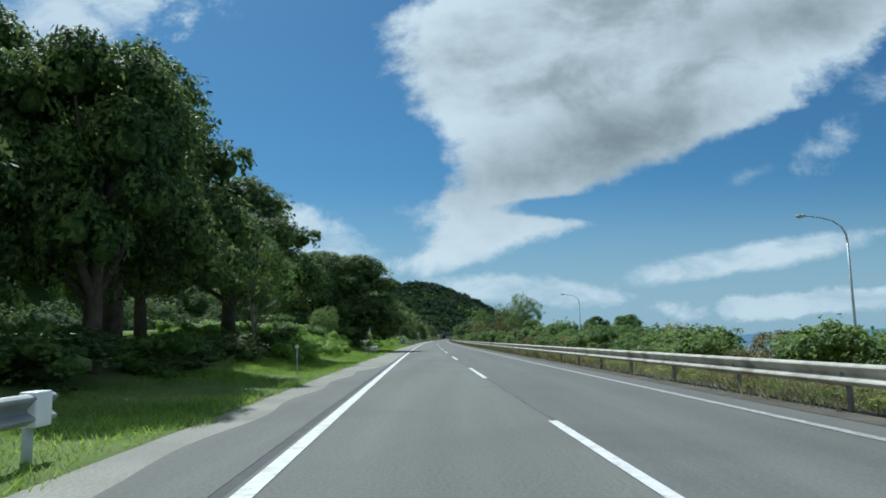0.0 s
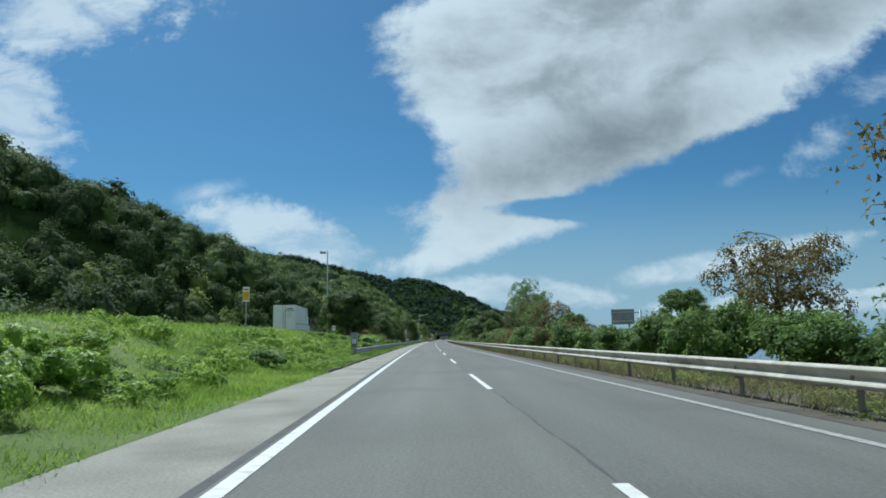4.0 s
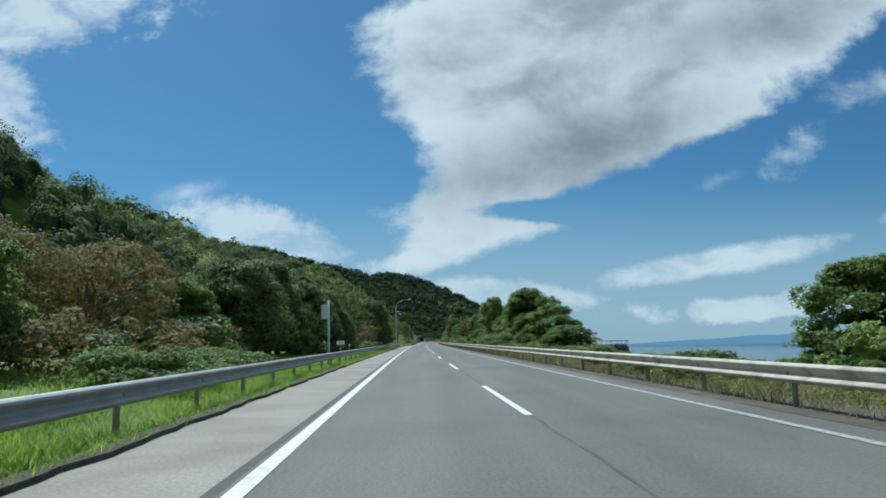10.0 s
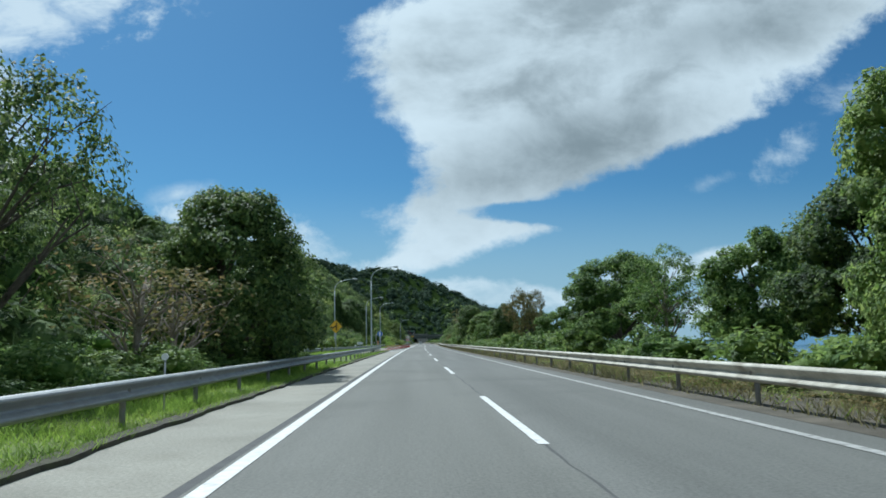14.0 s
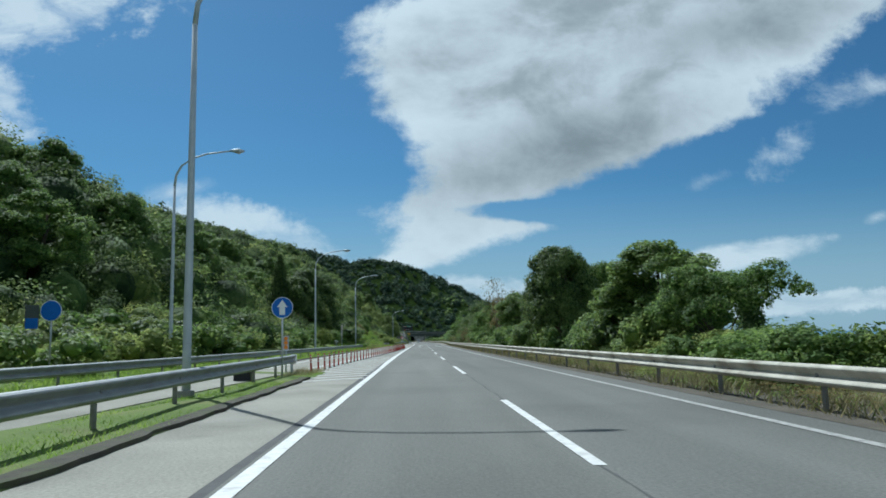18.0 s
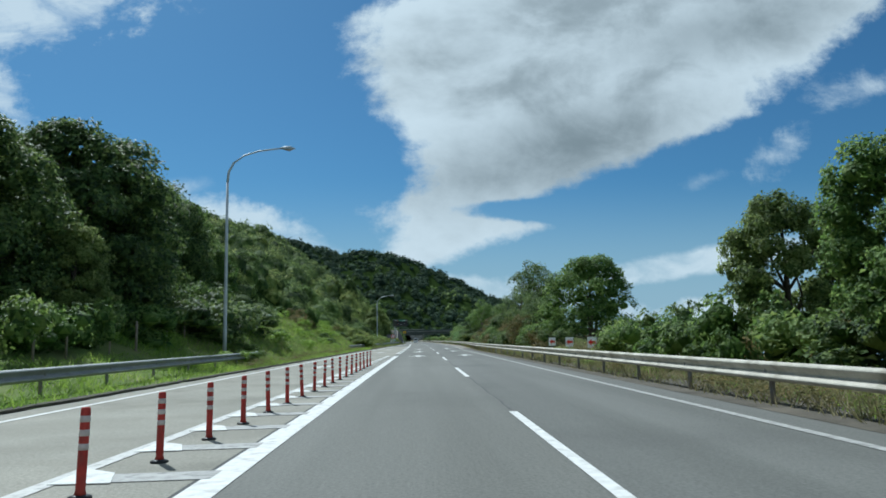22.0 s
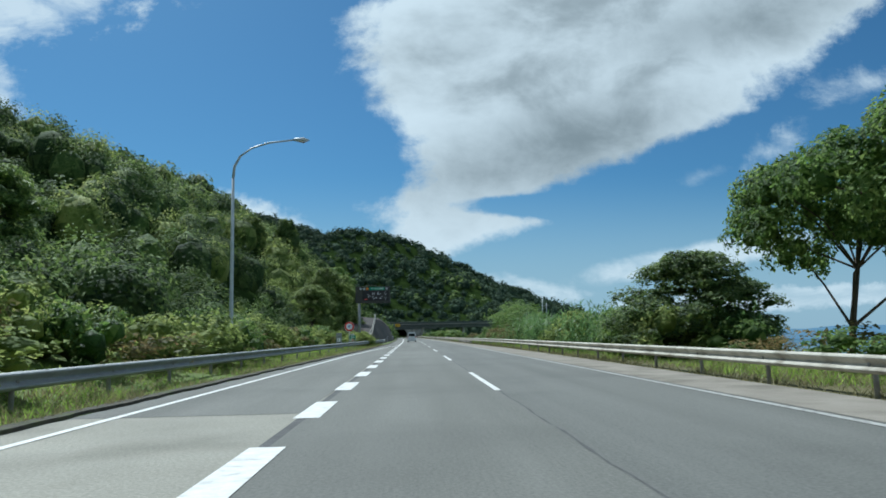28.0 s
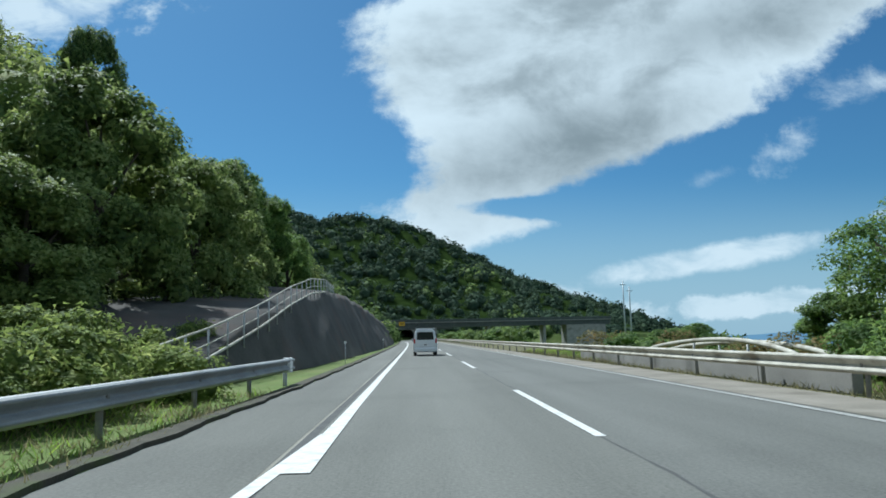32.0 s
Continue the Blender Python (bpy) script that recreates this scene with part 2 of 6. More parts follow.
def glass_mat(name, color, rough=.05):
    m = bpy.data.materials.new(name)
    m.use_nodes = True
    b = m.node_tree.nodes["Principled BSDF"]
    b.inputs["Base Color"].default_value = (*color, 1)
    b.inputs["Roughness"].default_value, b.inputs["Specular IOR Level"].default_value = rough, .6
    return m


def glow(name, color, power):
    m = bpy.data.materials.new(name)
    m.use_nodes = True
    b = m.node_tree.nodes["Principled BSDF"]
    b.inputs["Base Color"].default_value = (*color, 1)
    b.inputs["Emission Color"].default_value = (*color, 1)
    b.inputs["Emission Strength"].default_value = power
    return m


M_ASPHALT = mat("asphalt", [(.108, .110, .098), (.172, .174, .157)], .85, 0, .9, 55, .4, 160, stains=((.10, .102, .092), .22, .5), spec=.25, stretch=(1, .04, 1), speck=.32)
M_LANE = mat("overtaking_asphalt", [(.098, .101, .092), (.158, .161, .148)], .85, 0, .9, 55, .4, 160, stains=((.09, .092, .085), .2, .55), spec=.25, stretch=(1, .04, 1), speck=.34)
M_SHOULDER = mat("pale_worn_asphalt", [(.205, .20, .17), (.315, .305, .26)], .9, 0, .5, 40, .25, 120, stains=((.15, .145, .12), .35, .6), spec=.2, speck=.35)
M_SEAM = mat("asphalt_seam", [(.06, .061, .061), (.10, .101, .10)], .9, 0, 3, 60, .2)
M_PAINT = mat("road_paint", [(.50, .505, .48), (.70, .705, .68)], .7, 0, 6, 45, .1, stains=((.32, .32, .305), 5.0, .6))
M_PAINT_GORE = mat("chipped_road_paint", [(.40, .40, .38), (.62, .62, .59)], .75, 0, 6, 45, .1, stains=((.17, .17, .16), 6.0, .8))
M_PAINT_WORN = mat("worn_road_paint", [(.22, .22, .205), (.44, .44, .42)], .75, 0, 6, 45, .1, stains=((.14, .14, .135), 7.0, .85))
M_KERB = mat("mossy_soil_edge", [(.035, .034, .026), (.095, .088, .066)], .95, 0, 3, 30, .7, stains=((.06, .08, .025), 1.5, .8))
M_GROUND = mat("earth_and_low_grass", [(.055, .085, .016), (.10, .15, .028), (.16, .175, .06)], .95, 0, .35, 9, .8, 18, stains=((.13, .115, .055), .6, .4))
M_VERGE = mat("dry_median_verge", [(.060, .060, .026), (.110, .104, .046), (.175, .155, .080)], .95, 0, .5, 10, .8, 18, stains=((.085, .11, .028), .7, .6))
# Floor kept near black: shade in the gaps between crowns put into colour.
M_HILLSOIL = mat("shaded_forest_floor", [(.010, .020, .006), (.032, .052, .014)], 1.0, 0, .2, 5, .2, spec=.0)
M_STEEL = mat("galvanised_steel", [(.19, .20, .205), (.33, .345, .345)], .55, .25, 2, 40, .05, stains=((.22, .22, .21), 1.2, .6), spec=.35)
M_WHITERAIL = mat("weathered_white_rail", [(.34, .325, .275), (.58, .56, .485)], .75, .0, 2, 30, .05, stains=((.18, .16, .115), 1.3, .75), spec=.12)
M_RAILPOST = mat("dull_rail_post", [(.16, .16, .155), (.30, .30, .285)], .7, .2, 3, 30, .05, stains=((.20, .15, .11), 2.5, .6))
M_POST = mat("grey_steel_post", [(.34, .36, .37), (.52, .54, .55)], .55, .3, 3, 30, .05, stains=((.28, .24, .2), 2.5, .5))
M_POLE = mat("painted_lamp_pole", [(.36, .40, .42), (.50, .54, .56)], .5, .2, 2, 30, .03)
M_RED = mat("red_flexible_plastic", [(.27, .030, .026), (.42, .060, .045)], .65, 0, 5, 40, .05, stains=((.16, .06, .05), 6, .5), spec=.15)
M_BAND = mat("reflective_band", [(.36, .31, .29), (.56, .50, .47)], .5, 0, 8, 50, .02)
M_WHITE = mat("white_paint", [(.72, .73, .73), (.84, .85, .85)], .45, 0, 3, 30, .02, coat=.2)
M_BLUE = mat("blue_sign_sheet", [(.015, .10, .42), (.02, .14, .52)], .4, 0, 4, 40, .0)
M_GREEN = mat("green_sign_sheet", [(.01, .20, .11), (.015, .27, .15)], .4, 0, 4, 40, 0)
M_YELLOW = mat("yellow_sign_sheet", [(.60, .34, .02), (.75, .45, .04)], .4, 0, 4, 40, 0)
M_ORANGE = mat("orange_sheet", [(.75, .22, .02), (.85, .30, .04)], .45, 0, 4, 40, 0)
M_BLACK = mat("black_sheet", [(.012, .013, .015), (.03, .031, .034)], .5, 0, 4, 40, .02)
M_CASE = mat("dark_grey_cabinet_paint", [(.035, .036, .034), (.06, .06, .056)], .6, 0, 2, 30, .03, stains=((.085, .078, .066), 1.2, .5))
M_SIGNRED = mat("red_sign_sheet", [(.55, .02, .02), (.68, .04, .03)], .4, 0, 4, 40, 0)
M_CONCRETE = mat("stained_concrete", [(.20, .20, .19), (.34, .335, .315)], .9, 0, .6, 25, .3, stains=((.10, .10, .09), .5, .7))
M_DARKSTEEL = mat("dark_weathered_girder", [(.055, .065, .065), (.11, .125, .12)], .7, .2, .8, 20, .1)
M_SHOTCRETE = mat("netted_dark_rock_slope", [(.045, .043, .04), (.10, .095, .088)], .95, 0, .5, 8, .8, 5, stains=((.14, .09, .075), .35, .6))
M_BARK = mat("bark", [(.05, .04, .03), (.13, .11, .085)], .95, 0, 4, 30, .6, 20)
M_PALEBARK = mat("pale_bark", [(.16, .13, .10), (.30, .26, .21)], .95, 0, 4, 30, .5, 20)
L_DARK = mat("dark_evergreen_leaves", [(0.028, 0.060, 0.014), (0.077, 0.140, 0.031), (0.173, 0.240, 0.064)], .55, 0, .5, 9, .9, 11, island=.75, translucent=0.34, obj=.12, spec=.3, relief=.16)
L_MID = mat("green_leaves", [(0.043, 0.093, 0.017), (0.098, 0.183, 0.037), (0.204, 0.299, 0.075)], .6, 0, .4, 8, .9, 11, island=.7, translucent=0.4, obj=.18, spec=.25, relief=.16)
L_VINE = mat("vine_leaves", [(0.052, 0.100, 0.019), (0.118, 0.203, 0.041), (0.240, 0.325, 0.084)], .55, 0, .5, 8, .9, 10, island=.65, translucent=0.4, obj=.14, spec=.28, relief=.16)
L_DRY = mat("turning_leaves", [(.075, .082, .026), (.14, .135, .048), (.235, .18, .07)], .7, 0, .6, 6, 0, island=.7, translucent=.34, obj=.15, spec=.15)
L_BRIGHT = mat("sunny_yellow_green_leaves", [(.10, .19, .022), (.20, .33, .045), (.32, .45, .09)], .5, 0, .5, 6, 0, island=.4, translucent=.5, obj=.1)
L_HILL = mat("dark_forest_leaves", [(0.018, 0.038, 0.014), (0.056, 0.096, 0.028), (0.122, 0.174, 0.053)], .8, 0, .2, 2.2, .9, 3.2, island=.45, translucent=0.28, spec=.15, relief=.5)
# Bluer than the near woods: distance haze is put into this leaf colour.
L_RIDGE = mat("haze_tinted_ridge_leaves", [(.016, .034, .024), (.042, .072, .044), (.078, .115, .06)], .85, 0, .1, .8, .6, 1.2, island=.22, translucent=.15, spec=.06, relief=1.0)
L_WOOD = mat("forest_leaves", [(0.035, 0.068, 0.019), (0.098, 0.165, 0.042), (0.200, 0.275, 0.076)], .7, 0, .22, 2.4, .9, 3.6, island=.5, translucent=0.36, spec=.16, relief=.45)
# Pale olive scrub; on the hill, sunlight is put into its leaf colour.
L_SUNLIT_SCRUB = mat("pale_sunlit_scrub_leaves", [(0.065, 0.103, 0.024), (0.183, 0.253, 0.060), (0.342, 0.391, 0.120)], .7, 0, .27, 3.0, .9, 4.5, island=.5, translucent=0.42, spec=.16, relief=.4)
# Pale olive leaves; part of the paleness is sunlight put into the colour.
L_PALE = mat("pale_sunlit_olive_leaves", [(.06, .10, .022), (.15, .215, .052), (.27, .33, .11)], .6, 0, .4, 8, .9, 11, island=.7, translucent=.42, obj=.18, spec=.25, relief=.16)
L_GRASS = mat("tall_verge_grass", [(.078, .155, .018), (.175, .295, .038), (.31, .43, .073)], .65, 0, .35, 3, 0, island=.4, translucent=.38)
L_STRAW = mat("dry_verge_grass", [(.105, .11, .042), (.19, .18, .08), (.30, .27, .14)], .7, 0, .5, 4, 0, island=.45, translucent=.3)
L_REED = mat("reed_leaves", [(.045, .11, .028), (.095, .19, .055), (.17, .28, .10)], .5, 0, .5, 4, 0, island=.4, translucent=.4, obj=.1)


# ---- mesh helpers ----
def part(name, bm, material, parent=None, label=""):
    """Links a bmesh as one object; a child of parent where given."""
    me = bpy.data.meshes.new(name)
    bm.to_mesh(me)
    bm.free()
    me.materials.append(material)
    ob = new(name, me)
    if parent is not None:
        ob.parent = parent
    if label:
        tagged(ob, label)
    return ob


def shared(name, me, parent=None, m=None):
    ob = new(name, me)
    if parent is not None:
        ob.parent = parent
    if m is not None:
        ob.matrix_local = m
    return ob


def box(bm, x0, x1, y0, y1, z0, z1, bevel=0.0, m=None):
    r = bmesh.ops.create_cube(bm, size=1)["verts"]
    mm = Matrix.Translation(((x0 + x1) / 2, (y0 + y1) / 2, (z0 + z1) / 2)) @ Matrix.Diagonal((x1 - x0, y1 - y0, z1 - z0, 1))
    bmesh.ops.transform(bm, matrix=(m @ mm) if m else mm, verts=r)
    if bevel:
        es = list({e for v in r for e in v.link_edges})
        bmesh.ops.bevel(bm, geom=es, offset=bevel, segments=2, affect="EDGES", profile=.6)


def tube(bm, pts, radii, sides=8, cap=True):
    """A tapered tube along points."""
    rings = []
    pts = [Vector(p) for p in pts]
    for i, p in enumerate(pts):
        d = (pts[min(i + 1, len(pts) - 1)] - pts[max(i - 1, 0)]).normalized()
        a = d.cross(Vector((1, 0, 0)) if abs(d.x) < .9 else Vector((0, 1, 0))).normalized()
        b = d.cross(a)
        r = radii[i] if hasattr(radii, "__len__") else radii
        rings.append([bm.verts.new(p + r * (math.cos(2 * math.pi * k / sides) * a + math.sin(2 * math.pi * k / sides) * b)) for k in range(sides)])
    for r0, r1 in zip(rings, rings[1:]):
        for k in range(sides):
            f = bm.faces.new((r0[k], r0[(k + 1) % sides], r1[(k + 1) % sides], r1[k]))
            f.smooth = True
    if cap:
        bm.faces.new(rings[0][::-1])
        bm.faces.new(rings[-1])


def disc(bm, r, y0, y1, m=None, seg=32, squash=1.0):
    """A thin upright round plate facing -y."""
    a = [bm.verts.new((r * math.cos(2 * math.pi * k / seg), y0, squash * r * math.sin(2 * math.pi * k / seg))) for k in range(seg)]
    b = [bm.verts.new((v.co.x, y1, v.co.z)) for v in a]
    bm.faces.new(a)
    bm.faces.new(b[::-1])
    for k in range(seg):
        bm.faces.new((a[(k + 1) % seg], a[k], b[k], b[(k + 1) % seg]))
    if m:
        bmesh.ops.transform(bm, matrix=m, verts=a + b)


def plate(bm, pts, z0, z1, axis="z"):
    """A slab from a flat outline; axis y: an upright plate whose outline lies in x, z."""
    f = (lambda p, h: (p[0], p[1], h)) if axis == "z" else (lambda p, h: (p[0], h, p[1]))
    a = [bm.verts.new(f(p, z0)) for p in pts]
    b = [bm.verts.new(f(p, z1)) for p in pts]
    bm.faces.new(a[::-1])
    bm.faces.new(b)
    for k in range(len(pts)):
        j = (k + 1) % len(pts)
        bm.faces.new((a[k], a[j], b[j], b[k]))


def thing(name, m, label, category, group=""):
    ob = new(name)
    ob.empty_display_size = .2
    ob.matrix_basis = m
    return tagged(ob, label, category, group)


def quads_mesh(name, v, material, n=4):
    """A mesh of loose n-gons from an array of corners (faces x n, 3); six columns carry soft normals too."""
    me = bpy.data.meshes.new(name)
    k = len(v)
    me.vertices.add(k)
    me.vertices.foreach_set("co", np.ascontiguousarray(v[:, :3], dtype=np.float32).ravel())
    me.loops.add(k)
    me.loops.foreach_set("vertex_index", np.arange(k, dtype=np.int32))
    me.polygons.add(k // n)
    me.polygons.foreach_set("loop_start", np.arange(0, k, n, dtype=np.int32))
    me.update(calc_edges=True)
    if v.shape[1] == 6:
        at = me.attributes.new("custom_normal", "FLOAT_VECTOR", "CORNER")
        at.data.foreach_set("vector", np.ascontiguousarray(v[:, 3:], dtype=np.float32).ravel())
    me.materials.append(material)
    return me


def grid_mesh(name, v, rows, cols, material, smooth_faces=True):
    me = bpy.data.meshes.new(name)
    me.vertices.add(len(v))
    me.vertices.foreach_set("co", np.ascontiguousarray(v, dtype=np.float32).ravel())
    i = np.arange(rows * cols).reshape(rows, cols)
    f = np.stack([i[:-1, :-1], i[:-1, 1:], i[1:, 1:], i[1:, :-1]], -1).reshape(-1, 4)
    me.loops.add(f.size)
    me.loops.foreach_set("vertex_index", f.ravel().astype(np.int32))
    me.polygons.add(len(f))
    me.polygons.foreach_set("loop_start", np.arange(0, f.size, 4, dtype=np.int32))
    me.polygons.foreach_set("use_smooth", np.full(len(f), smooth_faces))
    me.update(calc_edges=True)
    me.materials.append(material)
    return me


def strip(name, s0, s1, left, right, z, material, parent=None, thick=0.0, step=4.0):
    """A band along the road between two lateral lines (numbers or functions of s), with its edges turned down."""
    n = max(2, int((s1 - s0) / step) + 1)
    s = np.linspace(s0, s1, n)
    a = left(s) if callable(left) else np.full(n, float(left))
    b = right(s) if callable(right) else np.full(n, float(right))
    cols = []
    for u, zz in ((a, z - thick), (a, z), (b, z), (b, z - thick)) if thick else ((a, z), (b, z)):
        x, y = spot_xy(s, u)
        cols.append(np.stack([x, y, np.full(n, zz)], -1))
    v = np.stack(cols, 1).reshape(-1, 3)
    me = grid_mesh(name, v, n, len(cols), material, False)
    ob = new(name, me)
    if parent is not None:
        ob.parent = parent
    return ob


# ---- lie of the land ----
def pave_left(s):
    return lerp(s, (-300, -5.7), (396.9, -5.72), (397.1, -10.7), (430, -10.4), (500, -9.5), (530, -9.35), (606, -7.5), (650, -6.15), (670, -5.8), (682, -5.56), (700, -5.5), (1400, -5.5))


def ramp_left(s):
    return lerp(s, (250, -19.5), (300, -16.6), (340, -13.9), (370, -12.0), (397, -10.7))


def ramp_right(s):
    return lerp(s, (250, -15.4), (300, -12.6), (340, -10.2), (370, -8.8), (397, -7.5))


def rail_right(s):
    return lerp(s, (-300, 4.72), (528, 4.72), (572, 6.3), (640, 6.7), (690, 5.9), (760, 5.2), (1400, 5.2))


def line_right(s):
    return lerp(s, (-300, 3.48), (530, 3.45), (570, 4.2), (650, 4.28), (700, 4.1), (760, 3.5), (1400, 3.5))


def rough_noise(x, y, size, seed):
    """Smooth value noise on arrays."""
    x, y = x / size, y / size
    xi, yi = np.floor(x), np.floor(y)
    fx, fy = x - xi, y - yi
    fx, fy = fx * fx * (3 - 2 * fx), fy * fy * (3 - 2 * fy)

    def h(a, b):
        q = np.sin(a * 127.1 + b * 311.7 + seed * 74.7) * 43758.5453
        return q - np.floor(q)
    return (h(xi, yi) * (1 - fx) + h(xi + 1, yi) * fx) * (1 - fy) + (h(xi, yi + 1) * (1 - fx) + h(xi + 1, yi + 1) * fx) * fy


def hill_foot(s):
    return lerp(s, (-100, 80), (120, 70), (200, 58), (290, 42), (340, 26), (400, 19), (450, 17), (490, 21), (525, 24), (555, 19), (590, 13.5), (640, 12.5), (690, 13.5), (760, 14), (900, 14), (1100, 30))


def hill_height(s, u):
    """Height of the wooded hill above the roadside."""
    v = np.maximum(-u - hill_foot(s), 0)
    top = lerp(s, (100, 120), (200, 142), (300, 98), (635, 98), (690, 60), (750, 60), (800, 80), (850, 98)) + 50 * (rough_noise(s, u, 260, 5) - .5)
    slope = lerp(s, (-100, .6), (200, .6), (260, 1.06), (320, .91), (390, .53), (430, .55), (490, .66), (520, .72), (555, .52), (575, .43), (600, .40), (640, .40), (665, .60), (690, 1.05), (715, 1.5), (745, 1.5), (800, 1.3), (900, 1.4), (1400, 1.2))
    top = top + 75 * np.clip((v - 100) / 70, 0, 1) * lerp(s, (200, 0), (260, 1), (360, 1), (420, 0))
    left = top * (1 - np.exp(-slope * v / top))
    r = np.clip((s - 985) / 270, 0, 1)
    ridge = lerp(spot_xy(s, u)[0], (-900, 200), (-250, 135), (-85, 99), (-27, 94), (12, 80), (44, 65), (79, 51), (105, 40), (138, 28), (200, 11), (270, 0)) * (r * r * (3 - 2 * r))
    h = np.maximum(left, ridge)
    return h + np.minimum(h * .25, 1) * (9 * (rough_noise(s, u, 45, 2) - .5) + 5 * (rough_noise(s, u, 19, 9) - .5))


def land(s, u):
    """Ground height at s, u (arrays)."""
    s, u = np.asarray(s, float), np.asarray(u, float)
    pl = pave_left(s)
    out_l = np.maximum(pl - u, 0)
    bank = lerp(s, (-200, 1.2), (0, 1.2), (22, 1.5), (40, 2.3), (90, 2.3), (175, 2.2), (215, .7), (250, .3), (330, .1), (397, .1), (430, .9), (480, 1.8), (500, 3.4), (540, 3.6), (580, 1.6), (620, .5), (670, .2), (700, 0))
    reach = lerp(s, (-200, 9), (330, 9), (420, 8), (500, 6.5), (640, 6))
    k = np.clip((out_l - .9) / reach, 0, 1)
    z = np.where(out_l > 0, .02 + bank * k * k * (3 - 2 * k), 0)
    z = np.where((u < 0) & ((s < 985) | (u < pl)), z + hill_height(s, u), z)
    pr = rail_right(s)
    o = np.maximum(u - pr, 0)
    zr = -2.6 * np.clip((o - 5) / 7, 0, 1) ** 1.5 - 48 * np.clip((o - 25) / 95, 0, 1) ** 1.1
    zr = np.where(s > 985, np.maximum(zr, np.where(hill_height(s, u) > .4, hill_height(s, u) - 56 * np.clip((u - 150) / 170, 0, 1), -99)), zr)
    z = np.where(u > pr, zr, z)
    ramp = (s > 294) & (s < 397.2) & (u < ramp_right(s) + .5) & (u > ramp_left(s) - .5)
    z = np.where(ramp, np.minimum(z, -.04), z)
    under = (u > pl + .02) & (u < pr - .35) & (s < 1012)
    z = np.where((s >= 1012) & (u >= pl) & (u <= pr), hill_height(s, u), z)
    return np.where(under, -.05, z)


gs = np.unique(np.concatenate([np.arange(-3500, -200, 300.), np.arange(-200, 1000, 5.), np.arange(1000, 1900, 18.), np.arange(1900, 4200, 250.)]))
gu = np.unique(np.concatenate([-np.geomspace(30, 3200, 44), np.arange(-30, -6.6, 1.0), [-6.6, -6.3, -6.05, -5.86, -5.76, -5.66], np.arange(-4, 4.1, 4), np.arange(4.2, 13, .8), np.arange(13, 40, 3.), np.geomspace(40, 3000, 22)]))
SS, UU = np.meshgrid(gs, gu, indexing="ij")
UU = UU + (pave_left(SS) + 5.72) * np.clip((UU + 80) / 50, 0, 1) * np.clip(-UU / 5.66, 0, 1)
gx, gy = spot_xy(SS, UU)
gz = land(SS, UU) + np.where((UU < pave_left(SS) - .5) | (UU > 7.2), .12 * (rough_noise(SS, UU, 2.3, 3) - .5), 0)
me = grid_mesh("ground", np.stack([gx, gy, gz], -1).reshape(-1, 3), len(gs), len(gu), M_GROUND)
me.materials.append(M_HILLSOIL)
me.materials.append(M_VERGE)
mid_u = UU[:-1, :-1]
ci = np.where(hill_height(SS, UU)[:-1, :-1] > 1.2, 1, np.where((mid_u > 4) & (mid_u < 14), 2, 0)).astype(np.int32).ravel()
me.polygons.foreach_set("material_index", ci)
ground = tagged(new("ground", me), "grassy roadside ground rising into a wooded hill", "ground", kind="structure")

# water of the bay beyond the right verge
M_WATER = mat("bay_water", [(.012, .05, .075), (.02, .07, .10)], .18, 0, .02, .6, .25, .35, spec=.5)
bm = bmesh.new()
a, b = spot_xy(np.array([-1500., 4400., 4400., -1500.]), np.array([75., 75., 3600., 3600.]))
bm.faces.new([bm.verts.new((float(x), float(y), -45.0)) for x, y in zip(a, b)])
tagged(part("water", bm, M_WATER), "blue bay water stretching to far hills", "water", kind="structure")
# Haze is put in as colour: the far hills glow pale blue themselves.
M_FARHILL = glow("haze_glow_far_hills", (.17, .30, .42), .62)
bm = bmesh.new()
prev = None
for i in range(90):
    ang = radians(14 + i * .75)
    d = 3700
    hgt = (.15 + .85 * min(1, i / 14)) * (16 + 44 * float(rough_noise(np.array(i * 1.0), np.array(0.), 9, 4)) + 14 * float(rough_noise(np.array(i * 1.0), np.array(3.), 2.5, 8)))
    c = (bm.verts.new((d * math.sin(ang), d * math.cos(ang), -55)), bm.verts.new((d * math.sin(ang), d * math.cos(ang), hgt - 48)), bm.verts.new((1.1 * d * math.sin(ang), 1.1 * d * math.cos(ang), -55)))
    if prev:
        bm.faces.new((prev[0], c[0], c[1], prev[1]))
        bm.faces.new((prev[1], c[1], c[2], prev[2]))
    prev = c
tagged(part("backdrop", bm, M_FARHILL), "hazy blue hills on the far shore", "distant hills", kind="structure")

# ---- carriageway ----
road = strip("road", -150, 1040, lambda s: np.maximum(pave_left(s), -3.72), lambda s: s * 0, 0.0, M_ASPHALT, None, .12)
tagged(road, "grey worn asphalt motorway carriageway", "road", kind="structure")
strip("overtaking_lane", -150, 1040, lambda s: s * 0 + .0, lambda s: rail_right(s) - .22, -.0, M_LANE, road, .12)
shoulder = strip("shoulder", -150, 1040, pave_left, -3.86, 0.0, M_SHOULDER, road, .12, step=2.0)
strip("seam", -150, 1040, -3.86, -3.70, -.002, M_SEAM, road)
# Darker asphalt on the shoulder; part of it stands in for a tree's shadow.
strip("dark_patch", -40, 26, lambda s: lerp(s, (-40, -5.2), (10, -4.9), (19, -4.7), (26, -3.9)) + .12 * np.sin(s * .9), -3.86, .003, M_ASPHALT, road, step=1.0)
strip("slip_road", 294, 397.1, ramp_left, ramp_right, 0.0, M_SHOULDER, road, .1, step=2.0)
strip("later_shoulder", 588, 1040, lambda s: pave_left(s) + .02, -3.9, .004, M_ASPHALT, road, step=2.0)
